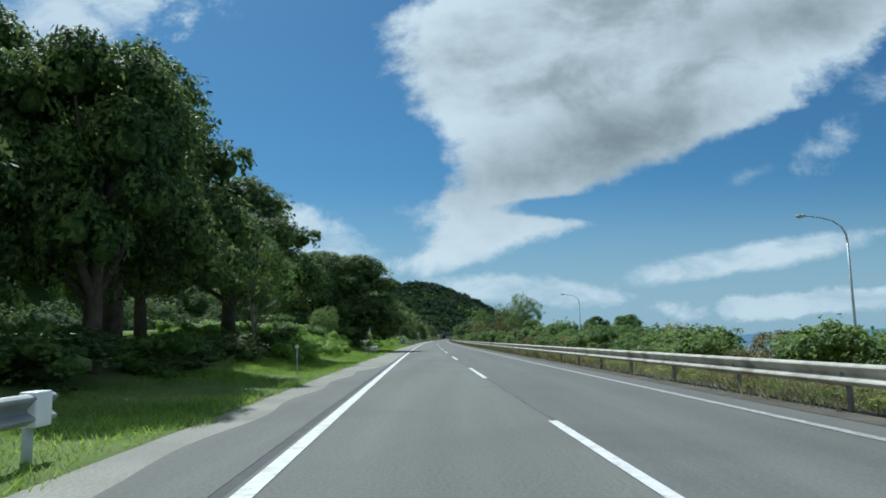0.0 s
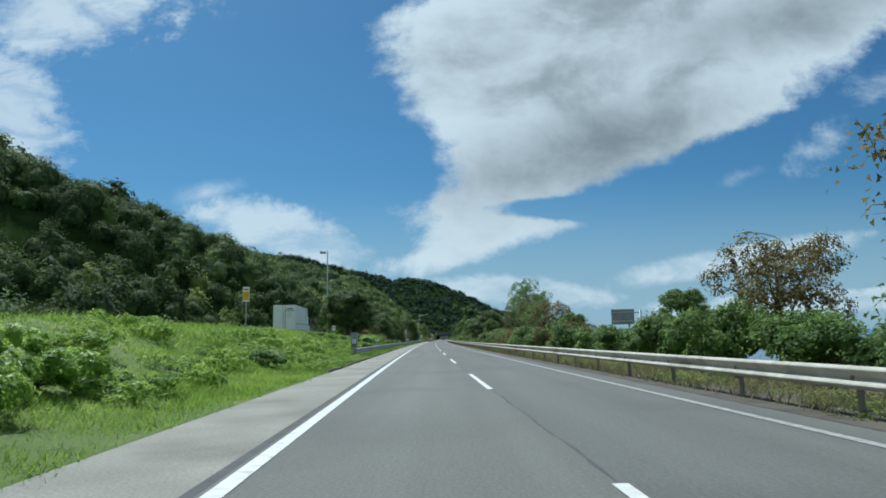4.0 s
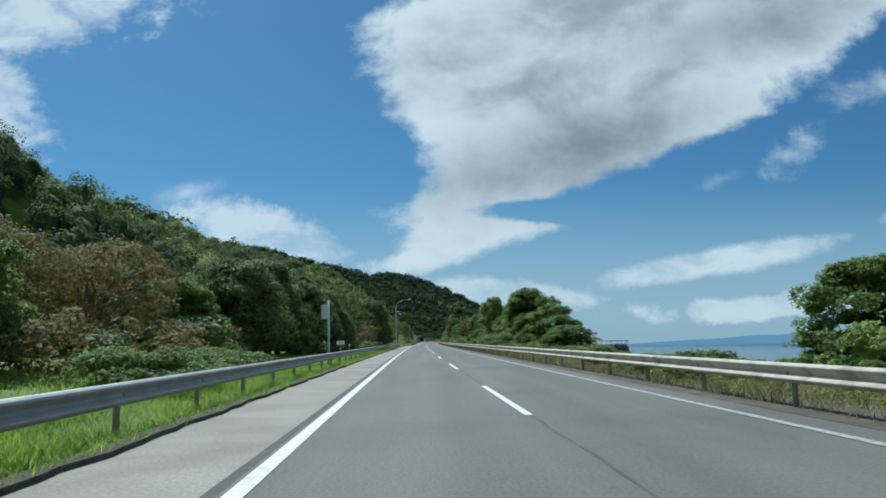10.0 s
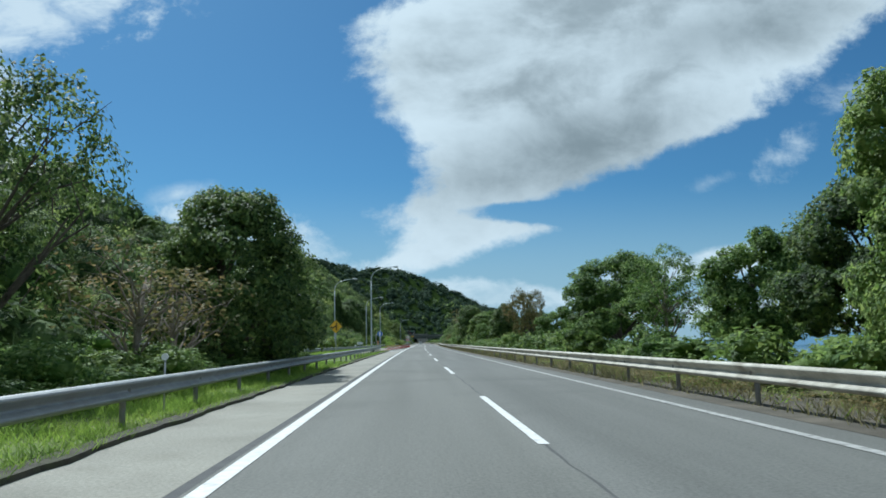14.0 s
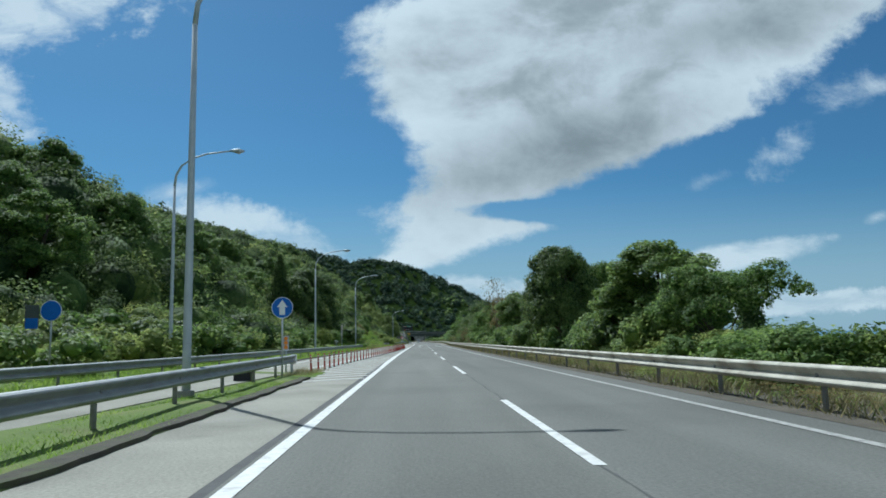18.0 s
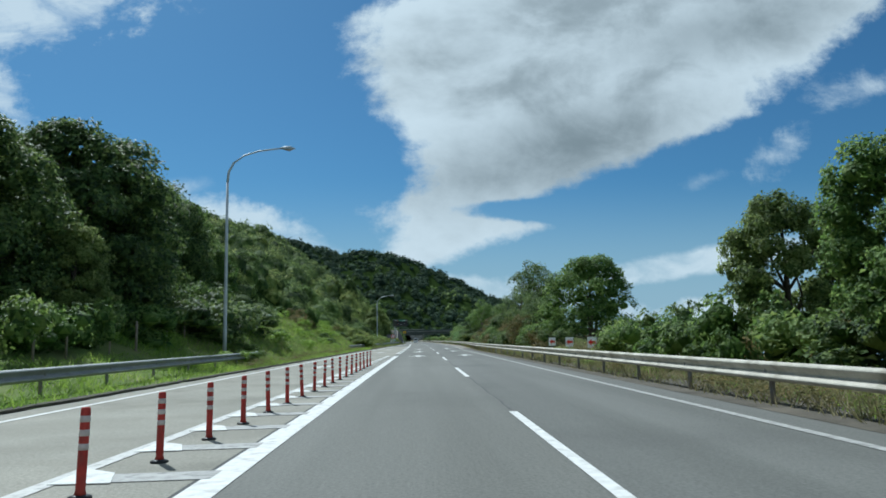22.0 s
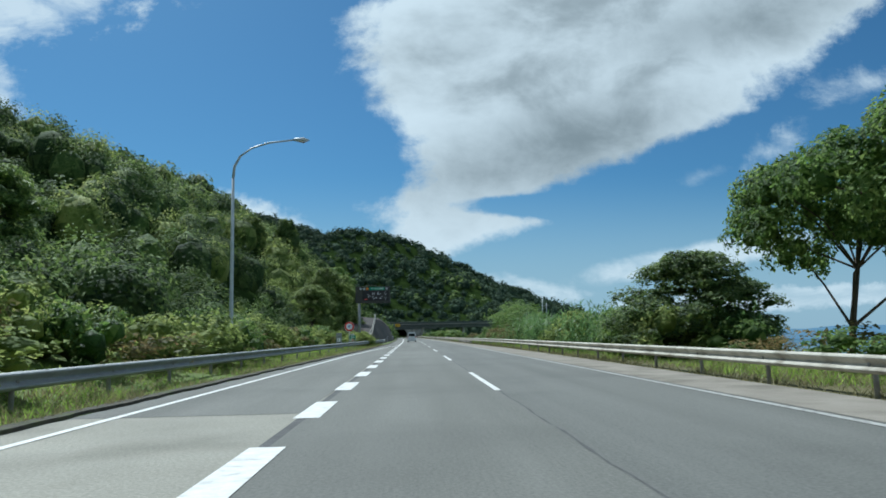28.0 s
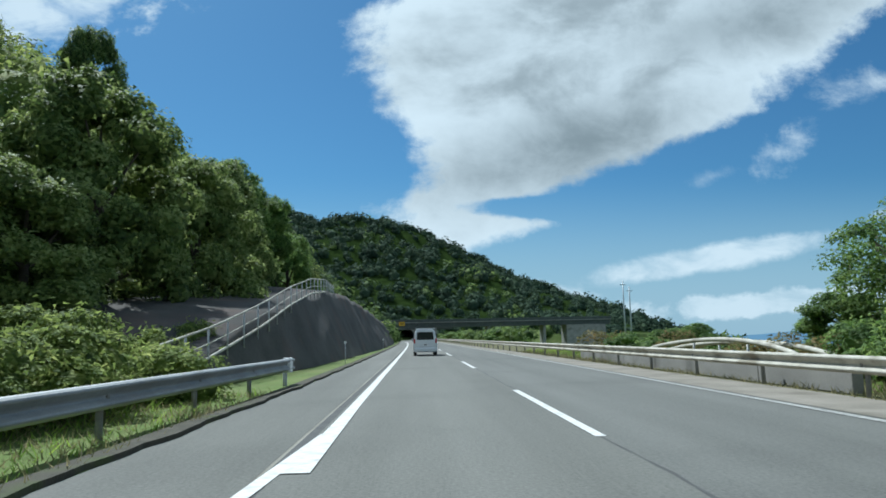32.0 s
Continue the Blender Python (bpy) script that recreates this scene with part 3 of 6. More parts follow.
strip("crack", -150, 1040, lambda s: .0 + .02 * np.sin(s * 1.7) + .012 * np.sin(s * 5.1), lambda s: .035 + .02 * np.sin(s * 1.7 + .5) + .014 * np.sin(s * 4.3), .003, M_SEAM, road, step=.5)
M_DUST = mat("dusty_gravel_edge", [(.15, .135, .11), (.30, .275, .235)], .95, 0, .8, 30, .4, 60, stains=((.09, .085, .06), .5, .6))
M_DIRT = mat("dark_gutter_dirt", [(.055, .05, .04), (.12, .108, .085)], .95, 0, 1.2, 30, .5, 50, stains=((.16, .14, .11), .7, .6))
strip("gutter", -150, 545, 4.22, lambda s: rail_right(s) + .12, .006, M_DIRT, road, step=2.0)
strip("median_soil", -150, 560, lambda s: rail_right(s) + .12, lambda s: rail_right(s) + 1.5 + .4 * np.sin(s * .7) + .25 * np.sin(s * 2.1), .010, M_DIRT, road, step=1.0)
strip("gravel_edge", 545, 1040, lambda s: line_right(s) + .22, lambda s: rail_right(s) - .1, .006, M_DUST, road, step=2.0)
# painted lines
PZ = .008
strip("edge_line", -150, 400, -3.66, -3.46, PZ, M_PAINT, road)
strip("edge_line", 400, 507, lambda s: lerp(s, (400, -3.68), (410, -3.80), (507, -3.80)), -3.46, PZ, M_PAINT, road)
strip("edge_line", 672.9, 1040, -3.66, -3.46, PZ, M_PAINT, road)
strip("taper_line", 670.0, 678, lambda s: lerp(s, (670, -3.70), (673, -3.6), (678, -3.56)), lambda s: lerp(s, (670, -3.40), (678, -3.46)), PZ + .004, M_PAINT, road, step=1.0)
strip("edge_line", -150, 1040, lambda s: line_right(s) - .08, lambda s: line_right(s) + .09, PZ, M_PAINT_WORN, road)


def slip_line(s):
    return lerp(s, (397, -9.75), (418, -9.6), (502, -8.66), (530, -8.4), (585, -7.15), (626, -6.35), (642, -5.6), (651, -5.08), (658, -4.68), (661, -4.42), (667, -3.98), (670, -3.76), (673, -3.6))


strip("slip_line", 397, 672.9, lambda s: slip_line(s) - .08, lambda s: slip_line(s) + .08, PZ, M_PAINT, road)


def gore_line(s):
    return lerp(s, (391, -7.6), (400, -7.3), (414, -6.75), (433, -6.0), (455, -5.22), (478, -4.88), (496, -4.5), (507, -4.3))


strip("gore_line", 400, 507, lambda s: gore_line(s) - .1, lambda s: gore_line(s) + .1, PZ, M_PAINT_GORE, road)
for k in range(int((1030 + 140) / 20)):
    strip("lane_dash", -148 + 20 * k, -140 + 20 * k, -.075, .075, PZ, M_PAINT, road)
for k in range(26):
    strip("block_dash", 521.67 - 5.96 + 5.96 * k, 524.6 - 5.96 + 5.96 * k, -4.05 + .01 * k, -3.5, PZ, M_PAINT, road)


def flat_mark(name, pts, material=M_PAINT, lift=.0):
    bm = bmesh.new()
    plate(bm, [spot(*p).xy for p in pts], .002 + lift, PZ + .002 + lift)
    return part(name, bm, material, road)


s0 = 390.34
while s0 < 505:
    w = -3.72 - max(float(gore_line(s0)), -5.75 if s0 < 397 else -9)
    sk = float(lerp(s0, (412, .72), (433, .08), (490, .0)))
    if w > .25:
        flat_mark("gore_stripe", [(s0, -3.72), (s0 + .45, -3.72), (s0 + .45 - sk * w, -3.72 - w), (s0 - sk * w, -3.72 - w)], M_PAINT_GORE if s0 < 424 else M_PAINT_WORN)
        if s0 > 424:
            flat_mark("gore_wedge", [(s0 - .1, -3.7 - w), (s0 + .75, -3.7 - w), (s0 + .45, -3.72 - w * .72), (s0 - .1, -3.72 - w * .6)], M_PAINT, .005)
    s0 += 2.0
# arrows on the lanes
flat_mark("lane_arrow", [(482.6 + d, -6.75 + e) for d, e in ((0, -.28), (0, .10), (2.0, .05), (1.8, .5), (4.2, .2), (2.4, -.65), (2.2, -.25))], M_PAINT_GORE)
for sa in (503.0, 523.2, 543.4):
    sa -= .3
    flat_mark("lane_arrow", [(sa + d, -1.83 + e) for d, e in ((0, -.2), (0, .2), (2.0, .2), (1.8, .72), (4.2, 0), (1.8, -.72), (2.0, -.2))])
    flat_mark("lane_arrow", [(sa + d, 1.85 + e) for d, e in ((0, -.2), (0, .2), (2.4, .18), (2.4, .75), (4.0, .2), (2.3, -.55), (2.4, -.12))])
    flat_mark("lane_arrow", [(sa + d, -6.0 + e) for d, e in ((0, -.1), (0, .25), (2.2, .15), (2.0, .6), (4.2, .1), (2.2, -.6), (2.2, -.2))], M_PAINT_GORE)

# low kerbs beside the paving
def kerb(s0, s1, f):
    strip("kerb", s0, s1, lambda s: f(s) - .30, lambda s: f(s) + .03 + .04 * np.sin(s * 1.3) + .05 * np.sin(s * 3.7) * np.sin(s * .9), .07, M_KERB, kerbs, .11, step=.5)


kerbs = tagged(new("kerb_line"), "low dark edge of soil and moss along the verge", "kerb", kind="structure")
kerb(104, 391, pave_left)
kerb(397.5, 1030, pave_left)

# ---- crash barriers ----
def beam_mesh(name, length, material):
    """A double-wave steel beam along +y whose waves face +x."""
    prof = [(0, .178), (.055, .168), (.098, .145), (.107, .125), (.100, .104), (.016, .022), (.006, -.004), (.022, -.03), (.098, -.082), (.107, -.102), (.096, -.126), (0, -.175)]
    bm = bmesh.new()
    t = .012
    ring = [(x, z) for x, z in prof] + [(x - t, z * .985) for x, z in prof[::-1]]
    a = [bm.verts.new((x, 0, z)) for x, z in ring]
    b = [bm.verts.new((x, length, z)) for x, z in ring]
    k = len(ring)
    for i in range(k):
        bm.faces.new((a[i], a[(i + 1) % k], b[(i + 1) % k], b[i]))
    n = len(prof)
    for i in range(n - 1):
        bm.faces.new((a[i + 1], a[i], a[k - 1 - i], a[k - 2 - i]))
        bm.faces.new((b[i], b[i + 1], b[k - 2 - i], b[k - 1 - i]))
    for y in (.08, .2):
        for z in (.118, -.1):
            box(bm, .085, .108, y - .016, y + .016, z - .016, z + .016)
    me = bpy.data.meshes.new(name)
    bm.normal_update()
    bm.to_mesh(me)
    bm.free()
    me.materials.append(material)
    return me


def post_mesh(name, material, height=.72, r=.05):
    bm = bmesh.new()
    tube(bm, [(-.09, 0, -.3), (-.09, 0, height), (-.09, 0, height + .02)], [r, r, r * .7], 10)
    box(bm, -.05, .03, -.035, .035, .5, .7, .006)
    me = bpy.data.meshes.new(name)
    bm.to_mesh(me)
    bm.free()
    me.materials.append(material)
    return me


BEAM_W, BEAM_S = beam_mesh("beam", 4.06, M_WHITERAIL), beam_mesh("beam", 4.06, M_STEEL)
POST = post_mesh("post", M_RAILPOST)


def barrier(s0, s1, f, side, label, white=False, mid=.61, pitch=4.0, z=None, name="guardrail"):
    """A crash barrier from s0 to s1 along u = f(s); side +1: its waves face right (it stands left of the lanes)."""
    g = thing(name, stand(s0, float(f(s0)), 0), label, "guardrail", "crash barriers")
    inv = g.matrix_basis.inverted()
    n = int(round((s1 - s0) / pitch))
    for i in range(n):
        a, b = s0 + pitch * i, s0 + pitch * (i + 1)
        za, zb = (float(z(a)), float(z(b))) if z else (0.0, 0.0)
        p, q = spot(a, float(f(a)), za), spot(b, float(f(b)), zb)
        d = (q - p).normalized()
        x = Vector((d.y, -d.x, 0)).normalized() * side
        m = Matrix((x, d, Vector((0, 0, 1)))).transposed().to_4x4()
        m.translation = p
        shared("beam", BEAM_W if white else BEAM_S, g, inv @ m @ pose(0, 0, mid))
        shared("post", POST, g, inv @ m @ pose(0, .14, 0))
    return g, inv, m


def end_cap(s, u, side, z=0.0, mid=.61):
    c = thing("guardrail_end", stand(s, u, z), "pale square end cap closing a guardrail", "guardrail end", "crash barriers")
    bm = bmesh.new()
    box(bm, -.10, .11, -.02, .34, mid - .2, mid + .2, .03)
    part("cap", bm, M_WHITE, c)
    bm = bmesh.new()
    tube(bm, [(-.09, .2, -.3), (-.09, .2, mid)], .06, 10)
    part("post", bm, M_POST, c)


for a, b in ((-60, 120), (120, 300), (300, 480), (480, 668)):
    barrier(a, b, rail_right, -1, "weathered white double-wave guardrail on the median verge", True)
barrier(668, 760, rail_right, -1, "clean white double-wave guardrail by the median opening", True)
barrier(760, 920, rail_right, -1, "white double-wave guardrail before the overpass", True)
barrier(-34.6, -3.0, lambda s: s * 0 - 6.42, 1, "grey galvanised guardrail under dark trees")
end_cap(-3.0, -6.42, 1)
barrier(46.6, 53.9, lambda s: s * 0 - 6.42, 1, "short pale guardrail piece in long grass", True, mid=.56, pitch=3.65)
end_cap(53.9, -6.42, 1, mid=.56)
barrier(122.5, 246.5, lambda s: s * 0 - 6.36, 1, "grey galvanised guardrail along a grassy verge")
barrier(246.5, 394.5, lambda s: lerp(s, (246, -6.36), (330, -6.45), (375, -6.85), (397, -7.25)), 1, "grey galvanised guardrail beside a mossy kerb", pitch=4.05)
end_cap(396.3, -7.25, 1)
barrier(300, 490, lambda s: lerp(s, (300, -18.2), (340, -15.2), (397, -12.3), (437, -11.6), (490, -11.45)), 1, "grey galvanised guardrail outside the slip road", pitch=3.958)
end_cap(490.1, -11.45, 1)
barrier(541, 669, lambda s: lerp(s, (541, -10.9), (553, -10.4), (611, -8.75), (640, -7.7), (669, -6.75)), 1, "grey galvanised guardrail below bushes")
barrier(669, 683, lambda s: lerp(s, (669, -6.7), (683, -5.98)), 1, "grey guardrail end overgrown by creepers", pitch=3.5)
end_cap(683.0, -5.98, 1)

# ---- red delineator posts on the gore ----
def bollard(m):
    b = thing("delineator_post", m, "red flexible delineator post with pale bands", "bollard", "red posts on the gore")
    bm = bmesh.new()
    tube(bm, [(0, 0, 0), (0, 0, .02), (0, 0, .035)], [.10, .10, .055], 14)
    part("foot", bm, M_BLACK, b)
    bm = bmesh.new()
    tube(bm, [(0, 0, .03), (0, 0, .07), (0, 0, .76), (0, 0, .78)], [.055, .042, .042, .034], 12)
    part("shaft", bm, M_RED, b)
    for z in (.44, .56, .68):
        bm = bmesh.new()
        tube(bm, [(0, 0, z - .028), (0, 0, z + .028)], .0445, 12)
        part("band", bm, M_BAND, b, "pale reflective band")
    return b


first = None
for i in range(50):
    sb = float(lerp(i, (0, 396.84), (2, 399.95), (10, 413.77), (21, 433.5), (33, 455.45), (44, 475.53), (49, 484.7)))
    u = float(lerp(sb, (396.8, -6.54), (400, -6.33), (405, -6.23), (414, -5.88), (422, -5.55), (434, -5.1), (454, -4.62), (477, -4.32), (490, -4.2)))
    m = stand(sb, u, .0) @ Matrix.Rotation(.35 * i, 4, "Z") @ Euler((random.gauss(0, .025), random.gauss(0, .025), 0)).to_matrix().to_4x4()
    first = copy_thing(first, m) if first else bollard(m)

# ---- lamps ----
def street_lamp(s, u, z, height=11.9, reach=3.2, flip=1, label="tall grey lamp with a curved arm"):
    g = thing("street_lamp", stand(s, u, z), label, "street lamp", "road lamps")
    bm = bmesh.new()
    tube(bm, [(0, 0, -.3), (0, 0, 1.2), (0, 0, height * .5), (0, 0, height - 2.0)], [.115, .11, .09, .072], 12)
    part("pole", bm, M_POLE, g)
    bm = bmesh.new()
    arc = [(0, 0, height - 2.0), (.06 * flip, 0, height - 1.4), (.35 * flip, 0, height - .85), (.95 * flip, 0, height - .42), (1.8 * flip, 0, height - .16), (reach * flip, 0, height)]
    tube(bm, arc, [.072, .07, .06, .052, .048, .045], 10)
    part("arm", bm, M_POLE, g)
    bm = bmesh.new()
    tube(bm, [((reach - .15) * flip, 0, height), ((reach + .08) * flip, 0, height), ((reach + .4) * flip, 0, height + .0), ((reach + .72) * flip, 0, height - .03)], [.05, .1, .13, .03], 12)
    head = part("lamp_head", bm, M_POLE, g, "rounded grey lantern")
    bm = bmesh.new()
    tube(bm, [((reach + .12) * flip, 0, height - .07), ((reach + .4) * flip, 0, height - .10), ((reach + .62) * flip, 0, height - .07)], [.05, .09, .03], 10)
    part("lens", bm, M_BAND, head)
    bm = bmesh.new()
    box(bm, -.17, .17, -.17, .17, -.3, .06, .02)
    part("foot_plate", bm, M_CONCRETE, g)
    return g


for s, u, z in ((383.3, -7.75, .1), (404.6, -15.4, .4), (371.8, -24.0, 1.0), (444, -13.1, .1), (488.2, -12.75, .8)):
    street_lamp(s, u, z, 11.4 if s == 444 else 11.9)
street_lamp(611.8, -11.1, .3, 11.3)
street_lamp(131.4, 28.6, -2.6, 12.2, 3.0, -1, "tall grey lamp of the opposite carriageway")
street_lamp(39.0, 28.8, -2.6, 12.2, 3.0, -1, "tall grey lamp of the opposite carriageway")

g = thing("floodlight_mast", stand(178.8, -16.2, 2.1), "slim grey mast with a pair of floodlights", "lamp mast")
bm = bmesh.new()
tube(bm, [(0, 0, -.3), (0, 0, 12.6)], [.13, .075], 12)
part("pole", bm, M_POLE, g)
bm = bmesh.new()
tube(bm, [(-1.0, 0, 12.2), (0, 0, 12.2), (.25, 0, 12.2)], .04, 8)
part("crossarm", bm, M_POLE, g)
for x, z in ((-.35, 12.3), (-.85, 12.35)):
    bm = bmesh.new()
    box(bm, x - .24, x + .16, -.2, .2, z - .12, z + .18, .06)
    part("floodlight", bm, M_STEEL, g)

# ---- lettering ----
def words(text, size, material, parent, m, name="writing", extrude=.002):
    cu = bpy.data.curves.new(name, "FONT")
    cu.body, cu.size, cu.align_x, cu.align_y, cu.extrude = text, size, "CENTER", "CENTER", extrude
    tmp = bpy.data.objects.new(name, cu)
    me = bpy.data.meshes.new_from_object(tmp)
    bpy.data.objects.remove(tmp)
    me.materials.append(material)
    ob = new(name, me)
    ob.parent = parent
    ob.matrix_local = m @ pose(0, 0, 0, 90, 0, 0)
    return ob


def bars(parent, material, rects, y, name="writing_bar"):
    for x0, x1, z0, z1 in rects:
        bm = bmesh.new()
        box(bm, x0, x1, y - .004, y, z0, z1)
        part(name, bm, material, parent)


def sign_post(parent, height, r=.04, x=0.0, y=.05):
    bm = bmesh.new()
    tube(bm, [(x, y, -.3), (x, y, height)], r, 10)
    return part("post", bm, M_POST, parent)


def board(parent, w, h, z, material, y=0.0, x=0.0, name="board", thick=.02, bevel=.004):
    bm = bmesh.new()
    box(bm, x - w / 2, x + w / 2, y - thick, y, z - h / 2, z + h / 2, bevel)
    return part(name, bm, material, parent)


# kilometre plates
def km_plate(s, u, z, text, w=.42, h=.2, top=1.2):
    g = thing("distance_plate", stand(s, u, z), "small white distance plate on a thin post", "distance marker", "distance plates")
    sign_post(g, top + h / 2, .022)
    b = board(g, w, h, top, M_WHITE)
    if text:
        words(text, h * .92, M_BLUE, b, pose(0, -.024, top))
    else:
        bars(b, M_BLACK, [(-w * .36, -w * .12, top - h * .25, top + h * .25), (-w * .05, w * .1, top - h * .25, top + h * .25), (w * .16, w * .38, top - h * .25, top + h * .25)], -.022)


km_plate(49.8, -7.0, .1, "49.4", top=1.12)
km_plate(149.1, -6.75, .1, "49.5")
km_plate(246.4, -6.75, .1, "49.6", .5, .24)
km_plate(352.2, -6.85, .1, "49.7", .5, .24, 1.22)
km_plate(458, -12.43, .15, "", .4, .2, 1.26)
g = thing("distance_sign", stand(649, -8.0, .1), "green kilometre sign with white numerals", "distance marker", "distance plates")
sign_post(g, 1.35, .03)
b = board(g, .62, .36, 1.15, M_GREEN)
words("50", .36, M_WHITE, b, pose(0, -.024, 1.15))
sign_post(g, 1.0, .03, .3)
bm = bmesh.new()
box(bm, -.05, .05, -.06, -.02, .75, .98, .01)
part("reflector", bm, M_ORANGE, g, "orange reflector")

# emergency telephones
def phone_box(s, u, z, label, w=.5, h=1.75):
    g = thing("emergency_telephone", stand(s, u, z), label, "emergency telephone", "emergency telephones")
    bm = bmesh.new()
    box(bm, -w / 2, w / 2, 0, .42, -.2, h, .02)
    body = part("cabinet", bm, M_STEEL, g)
    bm = bmesh.new()
    box(bm, -w / 2 - .02, w / 2 + .02, -.03, .45, h, h + .05, .012)
    part("roof", bm, M_STEEL, g)
    b = board(body, .30, .34, h - .62, M_WHITE, -.002, 0, "pictogram_plate", .006, 0)
    bm = bmesh.new()
    arc = [(.09 * math.cos(a) + .04, -.014, h - .62 + .12 * math.sin(a)) for a in np.linspace(1.9, 4.4, 8)]
    tube(bm, arc, [.03, .026, .016, .014, .014, .016, .026, .03], 8)
    part("handset", bm, M_BLACK, b, "black telephone symbol")
    bars(body, M_BLACK, [(-.14, -.03, h - .92, h - .86), (0, .14, h - .92, h - .86), (-.14, .05, h - 1.04, h - .97), (.07, .14, h - 1.04, h - .97), (-.1, .1, h - .40, h - .36)], -.001)


phone_box(129.3, -7.15, .15, "grey emergency telephone cabinet behind the guardrail")
phone_box(643.9, -8.9, .1, "pale emergency telephone cabinet beside the green sign", .5, 1.55)

# round blue direction signs
def round_sign(s, u, z, top, r, face, label, arrow=False, name="round_sign"):
    g = thing(name, stand(s, u, z), label, "road sign", "road signs")
    sign_post(g, top + r, .038)
    bm = bmesh.new()
    disc(bm, r, -.02, 0, Matrix.Translation((0, 0, top)))
    part("rim", bm, M_WHITE, g)
    bm = bmesh.new()
    disc(bm, r * .95, -.026, -.018, Matrix.Translation((0, 0, top)))
    p = part("face", bm, face, g)
    if arrow:
        bm = bmesh.new()
        plate(bm, [(-.08 * r / .3, top - r * .68), (.08 * r / .3, top - r * .68), (.08 * r / .3, top + r * .05), (r * .5, top + r * .05), (0, top + r * .74), (-r * .5, top + r * .05), (-.08 * r / .3, top + r * .05)], -.032, -.024, "y")
        part("arrow", bm, M_WHITE, p, "white upward arrow")
    return g, p


round_sign(392.9, -7.1, .1, 2.6, .42, M_BLUE, "round blue sign with a white upward arrow", True)
g, p = round_sign(393.8, -16.5, .3, 2.5, .42, M_BLUE, "round blue sign by the slip road")
b = board(g, .55, .8, 2.35, M_DARKSTEEL, 0, -.75, "second_plate")
board(b, .5, .42, 2.0, M_BLUE, -.006, -.75, "lower_half")

# speed limit sign: white ground, red ring, blue numerals
g = thing("speed_limit_sign", stand(653.1, -8.68, .1), "round speed limit sign, red ring on white", "road sign", "road signs")
sign_post(g, 2.75, .085, 0, .09)
for r, y, mt, nm in ((.53, -.012, M_WHITE, "rim"), (.50, -.020, M_SIGNRED, "ring"), (.335, -.028, M_WHITE, "field")):
    bm = bmesh.new()
    disc(bm, r, y - .012, y, Matrix.Translation((0, 0, 2.3)), 40)
    f = part(nm, bm, mt, g)
words("80", .44, M_BLUE, f, pose(0, -.046, 2.3))
bm = bmesh.new()
box(bm, .13, .48, .02, .3, .66, 1.5, .02)
part("cabinet", bm, M_POLE, g, "pale grey control cabinet on the post")

# yellow diamond with the merging symbol
g = thing("warning_sign", stand(346.2, -8.5, .1), "yellow diamond warning sign with a merging symbol", "road sign", "road signs")
sign_post(g, 3.2, .045)
bm = bmesh.new()
c = 2.72
plate(bm, [(0, c - .62), (.60, c), (0, c + .62), (-.60, c)], -.02, 0, "y")
f = part("rim", bm, M_BLACK, g)
bm = bmesh.new()
plate(bm, [(0, c - .58), (.565, c), (0, c + .58), (-.565, c)], -.026, -.018, "y")
f = part("face", bm, M_YELLOW, g)
bm = bmesh.new()
plate(bm, [(.02, c - .34), (.10, c - .34), (.10, c + .38), (.02, c + .38)], -.032, -.024, "y")
plate(bm, [(.02, c + .02), (.02, c + .14), (-.26, c - .06), (-.26, c - .17)], -.032, -.024, "y")
part("symbol", bm, M_BLACK, f, "black merging arrow")

# plate with three orange reflectors at the barrier's nose
g = thing("reflector_sign", stand(396.6, -7.62, .0), "grey plate with three orange reflectors on a post", "reflector")
sign_post(g, 1.55, .035)
b = board(g, .26, .62, 1.32, M_POST)
for k in range(3):
    bm = bmesh.new()
    disc(bm, .085, -.04, -.02, Matrix.Translation((0, 0, 1.13 + .19 * k)), 20)
    part("reflector", bm, M_ORANGE, b, "orange reflector disc")

g = thing("roadside_box", stand(390.6, -8.1, .05), "small black control box behind the guardrail", "control box")
bm = bmesh.new()
box(bm, -.3, .3, 0, .4, -.1, .55, .03)
part("cabinet", bm, M_BLACK, g)
bm = bmesh.new()
box(bm, -.33, .33, -.03, .43, .55, .59, .01)
part("lid", bm, M_BLACK, g)

# white chevron plates with red arrows facing left
def chevron(m):
    g = thing("chevron_sign", m, "white plate with a red curve arrow", "road sign", "curve arrow plates")
    sign_post(g, 1.2, .03)
    b = board(g, .54, .64, .99, M_WHITE)
    bm = bmesh.new()
    z = .99
    plate(bm, [(-.24, z), (-.02, z - .2), (-.02, z - .08), (.22, z - .08), (.22, z + .08), (-.02, z + .08), (-.02, z + .2)], -.027, -.019, "y")
    part("arrow", bm, M_SIGNRED, b, "red arrow")
    return g


first = None
for k in range(8):
    m = stand(483.3 + 6.5 * k, 8.68, -.05)
    first = copy_thing(first, m) if first else chevron(m)

# slim verge markers
def marker(m):
    g = thing("verge_marker", m, "thin pale post with a round reflector", "verge marker", "verge markers")
    sign_post(g, 1.0, .018, 0, .02)
    bm = bmesh.new()
    disc(bm, .07, -.02, .015, Matrix.Translation((0, 0, 1.04)), 18)
    part("reflector", bm, M_WHITE, g)
    return g


first = None
for s, u in ((64.4, -7.5), (203, -6.62), (251.2, -6.62), (297.7, -6.66), (347.1, -6.85), (700, -6.05), (742, -6.0), (15, -6.6)):
    first = copy_thing(first, stand(s, u, .08)) if first else marker(stand(s, u, .08))

